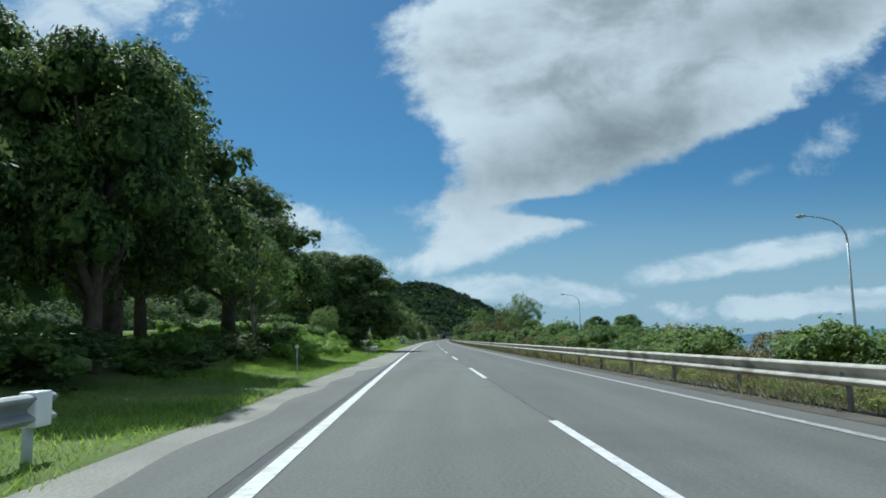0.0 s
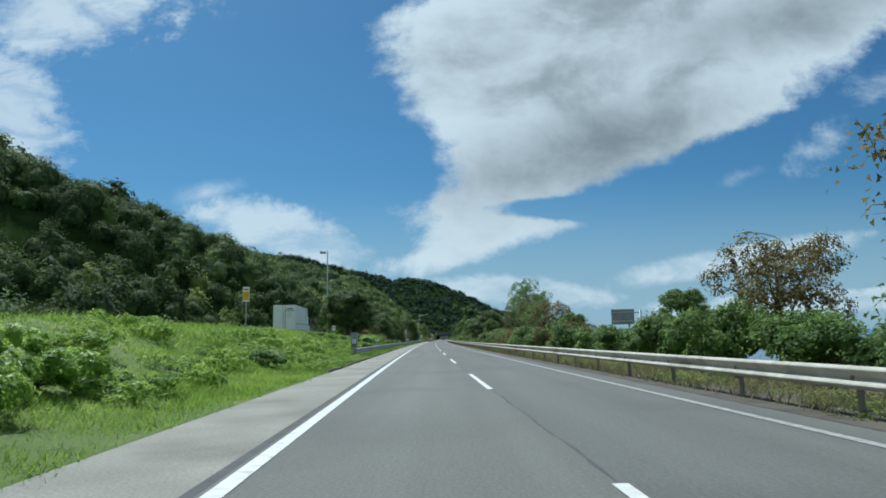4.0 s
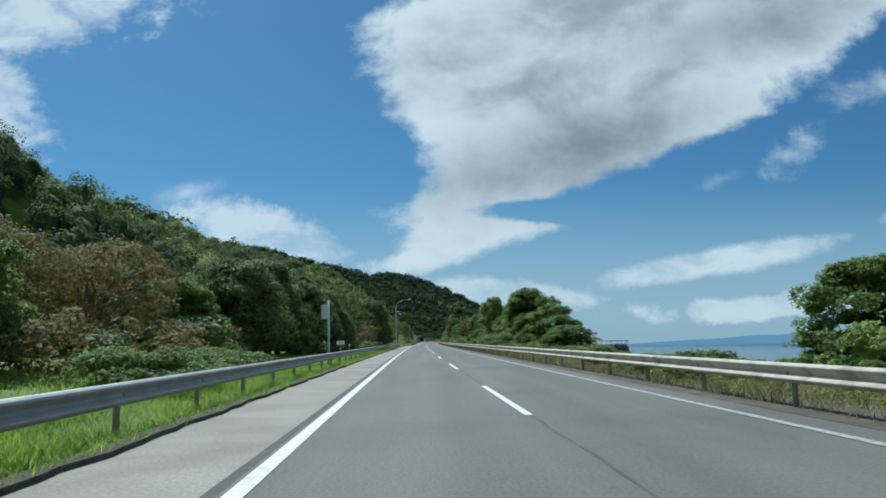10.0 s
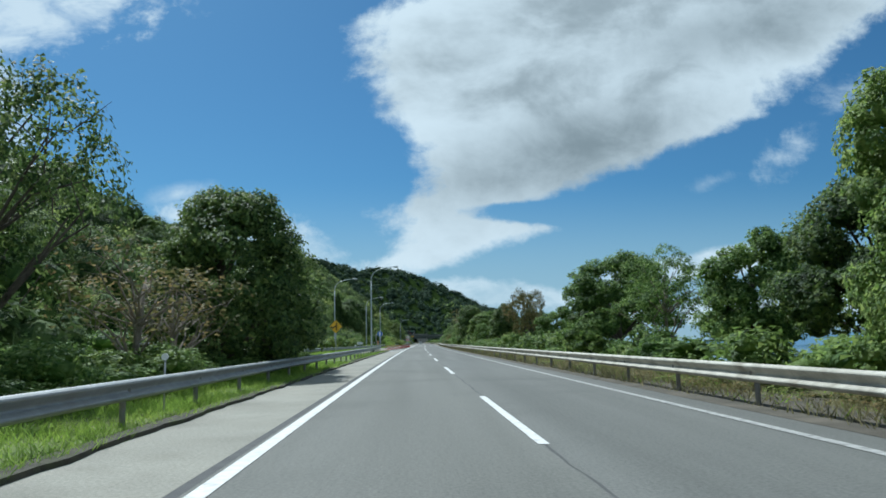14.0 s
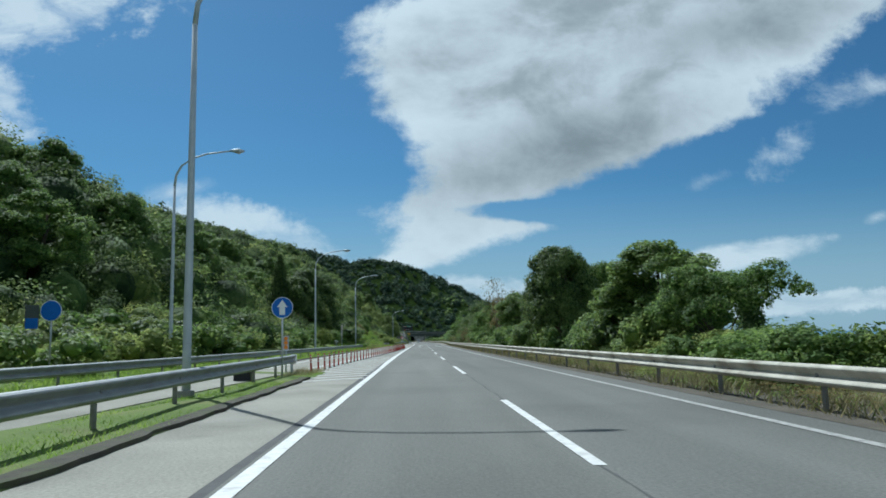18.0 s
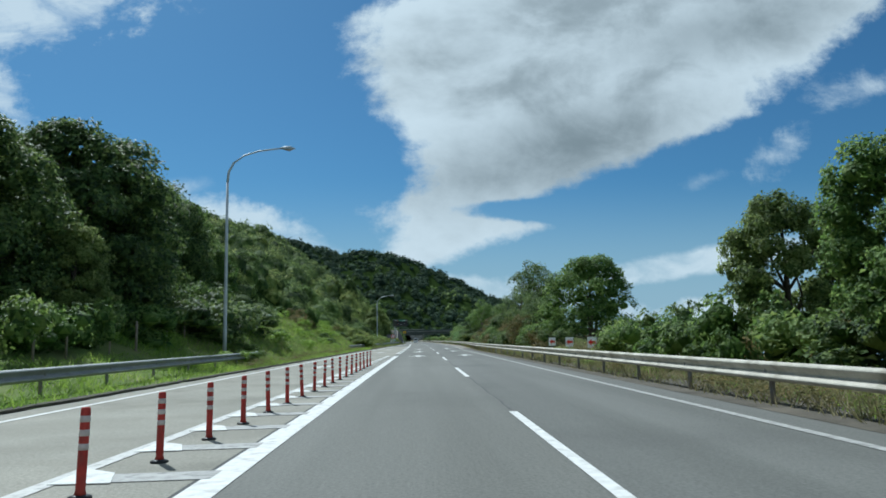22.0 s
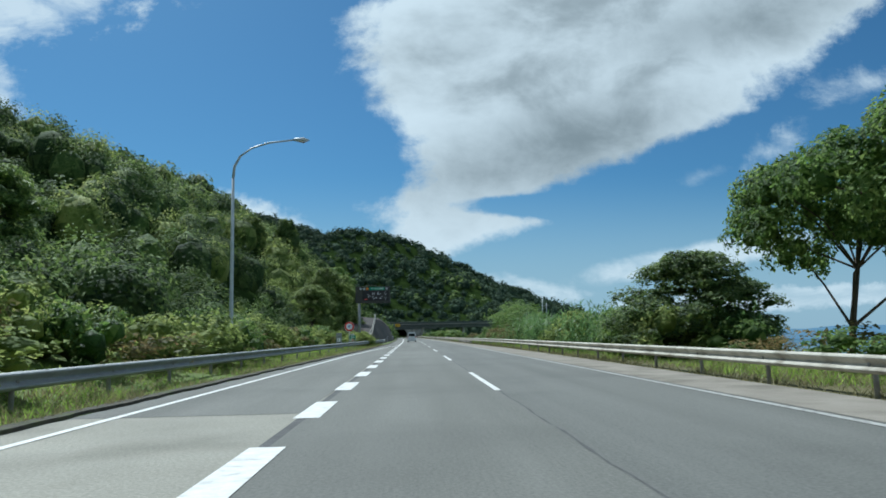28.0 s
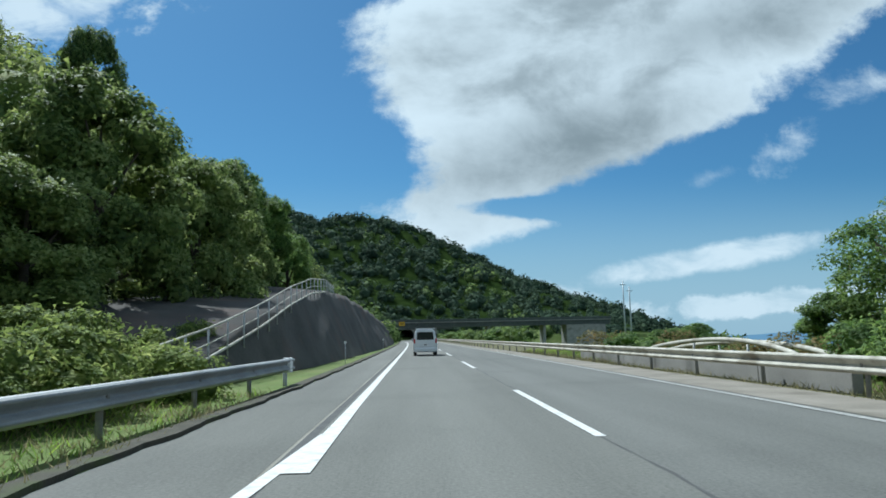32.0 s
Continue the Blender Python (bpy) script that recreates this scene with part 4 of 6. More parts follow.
# ---- variable message sign ----
g = thing("message_sign", stand(664.7, -8.4, .1), "dark electronic message board on a thick grey column", "message sign")
bm = bmesh.new()
tube(bm, [(0, 0, -.3), (0, 0, 6.2)], .17, 16)
part("column", bm, M_STEEL, g)
bm = bmesh.new()
box(bm, -.46, 3.86, -.32, .3, 5.33, 7.38, .03)
case = part("case", bm, M_CASE, g, "dark grey display case")
bm = bmesh.new()
box(bm, .42, 3.72, -.326, -.30, 5.62, 6.84, .004)
part("screen", bm, M_BLACK, case, "black diode screen")
for x0, x1, z0, z1 in ((.38, 3.76, 5.57, 5.62), (.38, 3.76, 6.84, 6.88), (.38, .42, 5.62, 6.84), (3.72, 3.76, 5.62, 6.84)):
    bm = bmesh.new()
    box(bm, x0, x1, -.345, -.31, z0, z1, .004)
    part("screen_frame", bm, M_CASE, case)
bm = bmesh.new()
box(bm, 1.27, 3.18, -.345, -.315, 6.93, 7.28, .005)
h = part("header_panel", bm, M_GREEN, case, "green header strip")
words("トンネル情報", .27, M_WHITE, h, pose(2.22, -.35, 7.1))
for x, mt in ((.2, M_POST), (.66, M_POST), (1.03, M_ORANGE), (3.46, M_POST)):
    bm = bmesh.new()
    disc(bm, .14, -.36, -.315, Matrix.Translation((x, 0, 7.1)), 24)
    part("warning_lamp", bm, mt, case, "amber warning lamp" if mt is M_ORANGE else "grey unlit warning lamp")
bm = bmesh.new()
box(bm, 1.15, 1.3, -.1, .05, 7.38, 7.5)
box(bm, .75, 2.15, -.3, .2, 7.5, 7.57, .02)
part("antenna_plate", bm, M_CASE, case)
for x in (3.86,):
    bm = bmesh.new()
    box(bm, x, x + .012, -.16, .12, 6.2, 6.75, .004)
    part("side_vent", bm, M_BLACK, case)
M_LED = glow("lit_white_diodes", (.9, .95, 1.0), .75)
M_LEDRED = glow("lit_red_diodes", (1.0, .1, .08), .8)
rnd = random.Random(4)
for row in range(2):
    for col in range(4):
        bm = bmesh.new()
        x0, z0 = 1.66 + .48 * col, 6.34 - .58 * row
        for i in range(7):
            for j in range(8):
                if rnd.random() < .45:
                    x, z = x0 + i * .046, z0 + j * .046
                    box(bm, x, x + .013, -.335, -.318, z, z + .020)
        part("diode_block", bm, M_LED, case, "white lit diodes")
for mt, n, x1, z1 in ((M_LED, 18, 1.0, 5.95), (M_LEDRED, 22, .68, 5.75)):
    bm = bmesh.new()
    for i in range(n):
        x, z = x1 + .24 * rnd.random() + .012 * i, z1 - .1 + .035 * i * (1 if mt == M_LED else .3) + .1 * rnd.random()
        box(bm, x, x + .015, -.335, -.318, z, z + .022)
    part("diode_picture", bm, mt, case)

# ---- roadside boards ----
g = thing("notice_board", stand(139, -18, 2.2), "yellow and white notice board on a post", "notice board")
sign_post(g, 4.2, .05)
b = board(g, .62, 1.35, 3.55, M_WHITE)
board(b, .56, .8, 3.4, M_YELLOW, -.006, 0, "lower_panel")
bars(b, M_SIGNRED, [(-.22, .22, 3.92, 4.05)], -.022)
g = thing("notice_board", stand(169.2, -14.0, 2.1), "small white notice board among grass", "notice board")
sign_post(g, 1.15, .04)
b = board(g, .42, .6, .95, M_WHITE)
bars(b, M_BLACK, [(-.14, .14, 1.0, 1.08), (-.14, .1, .84, .9)], -.022)
g = thing("narrow_board", stand(461.4, -12.1, .3), "narrow weathered grey board on a pale post", "notice board")
sign_post(g, 3.3, .045)
b = board(g, .26, 1.5, 2.5, M_WHITERAIL)
bars(b, M_STEEL, [(-.08, .08, 2.75, 3.0), (-.08, .08, 2.2, 2.5)], -.022)
first = None
for s, u, h in ((471, -14.3, 1.0), (473.4, -14.4, 1.05), (477, -14.4, .8), (480, -14.5, 1.35), (484.2, -14.6, .9), (487.5, -14.8, .9)):
    m = stand(s, u, float(land(s, u))) @ Matrix.Scale(h, 4)
    if first is None:
        first = thing("fence_stake", m, "pale wooden stake on the grassy slope", "stake", "stakes on the slope")
        bm = bmesh.new()
        tube(bm, [(0, 0, -.3), (0, 0, .9), (0, 0, 1.0)], [.05, .045, .012], 8)
        part("shaft", bm, M_PALEBARK, first)
    else:
        copy_thing(first, m)
g = thing("utility_post", stand(240, -6.75, .1), "pale concrete post carrying a small grey cabinet", "post")
bm = bmesh.new()
tube(bm, [(0, 0, -.3), (0, 0, 3.6)], [.07, .055], 12)
part("pole", bm, M_POLE, g)
bm = bmesh.new()
box(bm, -.42, -.08, -.05, .1, 2.55, 3.35, .02)
part("cabinet", bm, M_POST, g)
g = thing("back_of_sign", stand(136.5, 16, -2.6), "grey back of a direction sign for the opposite lanes", "road sign")
bm = bmesh.new()
box(bm, -1.05, 1.0, -.03, .03, 4.85, 6.2, .02)
part("panel", bm, M_STEEL, g)
for z in (5.1, 5.9):
    bm = bmesh.new()
    box(bm, -1.0, .95, -.1, -.03, z, z + .09)
    part("stiffener", bm, M_POST, g)
bm = bmesh.new()
tube(bm, [(1.55, 0, -.3), (1.55, 0, 6.1)], .11, 12)
tube(bm, [(1.55, 0, 5.9), (.9, -.06, 5.9)], .06, 8)
part("column", bm, M_POLE, g)
g = thing("notice_board", stand(560, 26, -2.6), "tall thin sign beyond the median bushes", "notice board")
sign_post(g, 4.6, .06)
board(g, .5, .9, 3.6, M_POST, 0, .3)

# ---- vehicles ----
M_VANPAINT = mat("silver_grey_paint", [(.62, .64, .66), (.70, .72, .74)], .3, .15, 1, 20, 0, coat=.6)
M_TRUCKPAINT = mat("white_box_panels", [(.66, .68, .70), (.78, .80, .81)], .45, 0, 1, 20, .03, stains=((.5, .5, .48), .8, .4))
M_DARKGLASS = glass_mat("dark_glass", (.015, .018, .022))
M_TYRE = mat("tyre_rubber", [(.012, .012, .012), (.03, .03, .03)], .85, 0, 5, 50, .1)
M_TAIL = mat("tail_lamp_plastic", [(.35, .01, .01), (.5, .02, .02)], .2, 0, 5, 40, 0, coat=.8)
M_NAVY = mat("dark_blue_paint", [(.012, .02, .09), (.02, .035, .14)], .3, .2, 1, 20, 0, coat=.6)


def shell(bm, rings):
    """A skin through rings of equal length, closed at both ends."""
    vs = [[bm.verts.new(p) for p in r] for r in rings]
    n = len(vs[0])
    for a, b in zip(vs, vs[1:]):
        for k in range(n):
            f = bm.faces.new((a[k], a[(k + 1) % n], b[(k + 1) % n], b[k]))
            f.smooth = True
    bm.faces.new(vs[0][::-1])
    bm.faces.new(vs[-1])
    bmesh.ops.recalc_face_normals(bm, faces=bm.faces)


def section(y, w, z0, z1, r, wt=None, zs=None):
    """A rounded cross-section of a car body at y: half widths w below, wt at the roof."""
    wt = wt or w
    zs = zs or (z0 + (z1 - z0) * .5)
    pts = [(-w * .9, z0), (-w, z0 + .12), (-w, zs), (-wt, z1 - r), (-wt + r, z1), (wt - r, z1), (wt, z1 - r), (w, zs), (w, z0 + .12), (w * .9, z0)]
    return [(x, y, z) for x, z in pts]


def wheel(parent, x, y, r=.31, w=.2):
    bm = bmesh.new()
    tube(bm, [(x - w / 2, y, r), (x - w / 2 + .03, y, r), (x + w / 2 - .03, y, r), (x + w / 2, y, r)], [r * .9, r, r, r * .9], 20)
    t = part("wheel", bm, M_TYRE, parent)
    bm = bmesh.new()
    e = x + (w / 2 if x > 0 else -w / 2)
    tube(bm, [(e - .02, y, r), (e + .015, y, r)], r * .6, 16)
    part("rim", bm, M_STEEL, t)


def van(m):
    g = thing("van", m, "silver tall minivan seen from behind in the lane", "van")
    bm = bmesh.new()
    shell(bm, [section(0.0, .80, .32, 1.80, .16, .64, 1.0), section(.10, .84, .26, 1.86, .17, .68, 1.0), section(1.2, .85, .24, 1.9, .17, .70, 1.0), section(2.9, .85, .24, 1.88, .17, .70, 1.0),
               section(3.7, .84, .25, 1.5, .16, .70, .95), section(4.3, .80, .28, 1.02, .14, .72, .8), section(4.55, .7, .33, .8, .12, .62, .6)])
    part("body", bm, M_VANPAINT, g)
    bm = bmesh.new()
    plate(bm, [(-.60, 1.12), (.60, 1.12), (.55, 1.66), (-.55, 1.66)], -.012, .03, "y")
    part("rear_window", bm, M_DARKGLASS, g)
    for sx in (-1, 1):
        bm = bmesh.new()
        box(bm, min(sx * .70, sx * .82), max(sx * .70, sx * .82), -.02, .1, .88, 1.2, .02)
        part("tail_lamp", bm, M_TAIL, g)
        bm = bmesh.new()
        box(bm, min(sx * .82, sx * .845), max(sx * .82, sx * .845), .5, 3.3, 1.08, 1.55, .01)
        part("side_window", bm, M_DARKGLASS, g)
        bm = bmesh.new()
        box(bm, min(sx * .84, sx * .99), max(sx * .84, sx * .99), 3.25, 3.38, 1.02, 1.2, .03)
        part("mirror", bm, M_VANPAINT, g)
        for y in (.75, 3.6):
            wheel(g, sx * .72, y)
    bm = bmesh.new()
    box(bm, -.80, .80, -.06, .12, .30, .56, .05)
    part("bumper", bm, M_VANPAINT, g)
    bm = bmesh.new()
    box(bm, -.17, .17, -.075, -.058, .70, .86)
    pl = part("number_plate", bm, M_WHITE, g)
    bars(pl, M_BLACK, [(-.12, .12, .74, .80)], -.076)
    bm = bmesh.new()
    box(bm, -.7, .7, .05, .3, 1.86, 1.92, .02)
    part("spoiler", bm, M_VANPAINT, g)
    return g


van(stand(713.0, -1.75, .0))


def box_truck(m):
    g = thing("box_truck", m, "white box truck parked behind the grass bank", "truck")
    bm = bmesh.new()
    box(bm, -1.24, 1.24, 0, 9.4, 1.0, 3.75, .03)
    b = part("box", bm, M_TRUCKPAINT, g)
    for k in range(46):
        bm = bmesh.new()
        box(bm, 1.24, 1.252, .2 + .2 * k, .26 + .2 * k, 1.75, 3.66)
        part("side_rib", bm, M_TRUCKPAINT, b)
    bm = bmesh.new()
    box(bm, 1.24, 1.26, .1, 9.3, 1.68, 1.74)
    part("side_rail", bm, M_STEEL, b)
    for x0, x1 in ((-1.2, -.02), (.02, 1.2)):
        bm = bmesh.new()
        box(bm, x0, x1, -.03, 0, 1.05, 3.68, .012)
        d = part("rear_door", bm, M_TRUCKPAINT, b)
        bm = bmesh.new()
        xx = -.12 if x0 < 0 else .12
        tube(bm, [(xx, -.05, 1.1), (xx, -.05, 3.62)], .02, 8)
        part("lock_rod", bm, M_STEEL, d)
    bars(b, M_BLACK, [(.32, .95, 3.28, 3.4), (.16, .28, 3.1, 3.18), (.38, .5, 3.1, 3.18), (.6, .72, 3.1, 3.18), (.82, .94, 3.1, 3.18), (.95, 1.08, 3.1, 3.18)], -.031)
    bm = bmesh.new()
    box(bm, -1.1, 1.1, .2, 9.6, .62, 1.0, .02)
    part("chassis", bm, M_BLACK, g)
    bm = bmesh.new()
    shell(bm, [section(9.75, 1.18, .55, 3.0, .2, 1.1, 1.6), section(10.6, 1.2, .45, 3.05, .25, 1.1, 1.6), section(11.6, 1.2, .45, 2.7, .25, 1.08, 1.6), section(11.9, 1.1, .5, 1.7, .2, 1.05, 1.2)])
    c = part("cab", bm, M_WHITE, g)
    bm = bmesh.new()
    box(bm, 1.1, 1.215, 10.5, 11.5, 1.65, 2.45, .02)
    part("side_window", bm, M_DARKGLASS, c)
    bm = bmesh.new()
    tube(bm, [(1.2, 11.7, 2.6), (1.55, 11.9, 2.55)], .025, 6)
    box(bm, 1.48, 1.66, 11.82, 11.98, 1.85, 2.5, .03)
    part("mirror", bm, M_BLACK, c)
    for sx in (-1, 1):
        for y in (1.6, 2.75, 10.7):
            wheel(g, sx * 1.0, y, .48, .28)
    return g


box_truck(stand(153.0, -17.3, 1.65, 1.5))


def small_car(m, paint, label):
    g = thing("car", m, label, "car", "parked cars")
    bm = bmesh.new()
    shell(bm, [section(0, .72, .35, .95, .1, .66, .7), section(.25, .82, .25, 1.15, .12, .68, .8), section(1.1, .83, .22, 1.45, .16, .64, .85), section(2.5, .83, .22, 1.42, .16, .64, .85), section(3.2, .82, .24, .98, .12, .74, .7), section(4.1, .76, .3, .78, .1, .68, .6)])
    part("body", bm, paint, g)
    for sx in (-1, 1):
        bm = bmesh.new()
        box(bm, min(sx * .70, sx * .80), max(sx * .70, sx * .80), .6, 2.8, .95, 1.3, .02)
        part("side_window", bm, M_DARKGLASS, g)
        for y in (.75, 3.25):
            wheel(g, sx * .72, y)
    bm = bmesh.new()
    box(bm, -.58, .58, .2, .32, .98, 1.3, .03)
    part("rear_window", bm, M_DARKGLASS, g)


small_car(stand(218, -23, .35, 80), M_WHITE, "white car parked under the roadside trees")
small_car(stand(224.5, -23.5, .3, 75), M_WHITE, "white car parked beside another under trees")
small_car(stand(318, -13.4, .15, 40), M_BLACK, "dark car parked at the edge of the trees")
g = thing("pickup_truck", stand(281.6, 22.2, -2.58), "dark blue truck with a roof rack on the opposite carriageway", "truck")
bm = bmesh.new()
shell(bm, [section(0, .98, .5, 1.75, .14, .92, 1.0), section(.2, 1.05, .45, 2.0, .2, .95, 1.1), section(.9, 1.05, .45, 2.15, .2, .95, 1.2), section(1.35, 1.05, .45, 3.0, .25, .9, 1.4), section(2.4, 1.05, .45, 3.1, .25, .92, 1.5), section(2.5, 1.03, .45, 3.0, .2, .92, 1.5)])
part("cab", bm, M_NAVY, g)
bm = bmesh.new()
box(bm, -1.1, 1.1, 2.6, 6.4, .8, 3.0, .12)
part("load_bed", bm, M_NAVY, g)
bm = bmesh.new()
shell(bm, [section(.98, .86, 2.22, 2.32, .02, .86, 2.3), section(1.30, .8, 2.3, 2.93, .06, .8, 2.5), section(1.4, .8, 2.35, 2.96, .06, .8, 2.5)])
part("windscreen", bm, M_DARKGLASS, g)
bm = bmesh.new()
for sx in (-.95, .95):
    tube(bm, [(sx, 1.6, 3.42), (sx, 6.3, 3.42)], .035, 8)
    for y in (1.7, 2.4, 4.2, 6.2):
        tube(bm, [(sx, y, 2.9), (sx, y, 3.42)], .03, 8)
for y in (1.7, 3.2, 4.7, 6.2):
    tube(bm, [(-.95, y, 3.42), (.95, y, 3.42)], .03, 8)
part("rack", bm, M_BLACK, g)
bm = bmesh.new()
box(bm, -1.0, 1.0, -.08, .06, .5, .78, .03)
part("bumper", bm, M_BLACK, g)
for sx in (-1, 1):
    bm = bmesh.new()
    box(bm, sx * .78 - .14, sx * .78 + .14, -.03, .08, 1.05, 1.3, .03)
    part("headlight", bm, M_WHITE, g)
    for y in (1.0, 5.2):
        wheel(g, sx * .9, y, .42, .25)

# ---- netted slope, fence, overpass and tunnel ----
ns, nv = 70, 14
sl = np.linspace(681, 815, ns)
kk = np.linspace(0, 1, nv)
SG, KG = np.meshgrid(sl, kk, indexing="ij")
crest = lerp(SG, (681, .5), (690, 2.1), (700, 3.4), (712, 4.5), (724, 4.9), (760, 4.4), (815, 3.0))
ub = lerp(SG, (681, -8.2), (700, -6.9), (740, -6.3), (815, -6.4))
UG = ub - KG * crest * .42 + .25 * (rough_noise(SG, KG * 6, 2.1, 6) - .5)
ZG = .05 + crest * KG + .3 * (rough_noise(SG, KG * 5, 2.6, 7) - .5) * np.minimum(KG * 3, 1)
UG = np.concatenate([UG, UG[:, -1:] - 6], 1)
ZG = np.concatenate([ZG, ZG[:, -1:] + .6], 1)
SG = np.concatenate([SG, SG[:, -1:]], 1)
x, y = spot_xy(SG, UG)
me = grid_mesh("slope", np.stack([x, y, ZG], -1).reshape(-1, 3), ns, nv + 1, M_SHOTCRETE)
tagged(new("retaining_slope", me), "dark netted rock slope beside the lane", "slope", kind="structure")
g = thing("slope_fence", stand(680, -8.6, .1), "pale pipe fence climbing the top of the dark slope", "fence")
inv = g.matrix_basis.inverted()
fs = np.linspace(678, 724, 26)
fp = [inv @ spot(float(s), float(lerp(s, (678, -8.5), (690, -8.1), (700, -8.3), (712, -8.6), (724, -9.4))), float(lerp(s, (678, .0), (684, .75), (690, 1.75), (696, 2.75), (704, 3.8), (712, 4.4), (724, 4.8)))) for s in fs]
for p in fp:
    bm = bmesh.new()
    tube(bm, [p + Vector((0, 0, -.25)), p + Vector((0, 0, 1.0))], .03, 6)
    part("fence_post", bm, M_POST, g)
for h, r in ((1.0, .035), (.55, .02), (.15, .05)):
    bm = bmesh.new()
    tube(bm, [p + Vector((0, 0, h)) for p in fp], r, 6)
    part("fence_rail", bm, M_WHITERAIL, g)
g = thing("overpass", stand(935, 0, 0), "dark steel girder overpass on concrete piers", "bridge")
bm = bmesh.new()
box(bm, -19, 78, 0, 8.5, 5.0, 6.7, .05)
part("girder", bm, M_DARKSTEEL, g)
bm = bmesh.new()
box(bm, -19.2, 78.2, -.5, 9, 6.7, 7.0, .03)
part("deck", bm, M_CONCRETE, g)
for y in (-.5, 8.75):
    bm = bmesh.new()
    box(bm, -19.2, 78.2, y, y + .25, 7.0, 8.0, .03)
    part("parapet", bm, M_DARKSTEEL, g)
for k in range(24):
    bm = bmesh.new()
    box(bm, -18.5 + 4.1 * k, -18.35 + 4.1 * k, -.12, 0, 5.05, 6.65)
    part("stiffener", bm, M_DARKSTEEL, g)
for x in (9.5, 30, 52):
    bm = bmesh.new()
    box(bm, x - .5, x + .5, 1, 7.5, -3, 5.0, .1)
    part("pier", bm, M_CONCRETE, g)
for x in (-19, 62):
    bm = bmesh.new()
    box(bm, x - 1.5, x + (1.5 if x < 0 else 14), -.2, 8.6, -3, 5.0, .1)
    part("abutment", bm, M_CONCRETE, g)
bm = bmesh.new()
box(bm, -4.6, -2.4, -.75, -.55, 5.7, 7.2, .03)
sg = part("hanging_sign", bm, M_YELLOW, g, "orange-yellow sign hung on the girder")
bars(sg, M_BLACK, [(-4.3, -2.7, 6.6, 6.8), (-4.2, -2.8, 6.15, 6.35)], -.755)
g = thing("second_overpass", stand(972, 0, 0), "low dark bridge close behind the overpass", "bridge")
bm = bmesh.new()
box(bm, -14, 20, 0, 7, 4.6, 6.2, .05)
part("girder", bm, M_DARKSTEEL, g)
for x in (-12.5, 8.5):
    bm = bmesh.new()
    box(bm, x - 2.2, x + 1.5, 0, 7, -1, 4.6, .1)
    part("abutment", bm, M_CONCRETE, g)
# tunnel mouth where the road meets the ridge
g = thing("tunnel_portal", stand(1006, 0, 0), "grey concrete tunnel portal with a dark mouth", "tunnel")
bm = bmesh.new()
arch = [(6.2 * math.cos(a) - .2, 1.2 + 5.4 * math.sin(a)) for a in np.linspace(0, math.pi, 20)]
outer = [(16, -1), (16, 9.5), (-16, 9.5), (-16, -1)]
plate(bm, [(6.0, -1)] + arch + [(-6.4, -1)] + outer[::-1], 0, 1.0, "y")
part("portal_wall", bm, M_CONCRETE, g)
bm = bmesh.new()
r0 = [bm.verts.new((x, .2, z)) for x, z in [(6.0, -.2)] + arch + [(-6.4, -.2)]]
r1 = [bm.verts.new((v.co.x, 120, v.co.z)) for v in r0]
for k in range(len(r0)):
    bm.faces.new((r0[k], r1[k], r1[(k + 1) % len(r0)], r0[(k + 1) % len(r0)]))
bm.faces.new(r1)
part("bore", bm, M_SEAM, g)
# median opening: low concrete wall and two bowed rails
g = thing("median_wall", stand(677, 6.55, 0), "low grey concrete wall under the guardrail", "wall")
for k in range(6):
    bm = bmesh.new()
    box(bm, -.12, .12, 4.0 * k, 4.0 * k + 3.97, -.2, .42, .02)
    part("wall_panel", bm, M_CONCRETE, g)
for off, hh in ((0, .98), (1.1, .86)):
    g = thing("bowed_rail", stand(683, 8.9 + off, 0), "bowed white pipe rail of a side road", "guardrail", "bowed rails")
    bm = bmesh.new()
    tube(bm, [(.7 * math.sin(math.pi * k / 12), 15 * k / 12, .38 + (hh - .38) * math.sin(math.pi * k / 12) ** .7) for k in range(13)], .09, 8)
    part("rail", bm, M_WHITERAIL, g)
    for k in (1, 4, 8, 11):
        bm = bmesh.new()
        q = (.7 * math.sin(math.pi * k / 12), 15 * k / 12)
        tube(bm, [(*q, -.4), (*q, .38 + (hh - .38) * math.sin(math.pi * k / 12) ** .7)], .05, 8)
        part("post", bm, M_POST, g)
for du in (0, 1.4):
    g = thing("utility_pole", stand(820, 45 + du, -1), "grey utility pole beyond the side road", "utility pole", "utility poles")
    bm = bmesh.new()
    tube(bm, [(0, 0, -.5), (0, 0, 14 - du)], [.2, .12], 10)
    part("pole", bm, M_POLE, g)
    bm = bmesh.new()
    box(bm, -.7, .7, -.06, .06, 13.0 - du, 13.15 - du)
    part("crossarm", bm, M_POST, g)
strip_ob = strip("opposite_road", -150, 900, 15.5, 25.5, -2.58, M_ASPHALT)
tagged(strip_ob, "grey asphalt of the lower opposite carriageway", "road", kind="structure")

# ---- plants ----
RNG = np.random.default_rng(11)


def unit(n):
    v = RNG.normal(size=(n, 3))
    return v / np.linalg.norm(v, axis=1, keepdims=True)


def unit_of(v):
    return v / np.maximum(np.linalg.norm(v, axis=-1, keepdims=True), 1e-6)


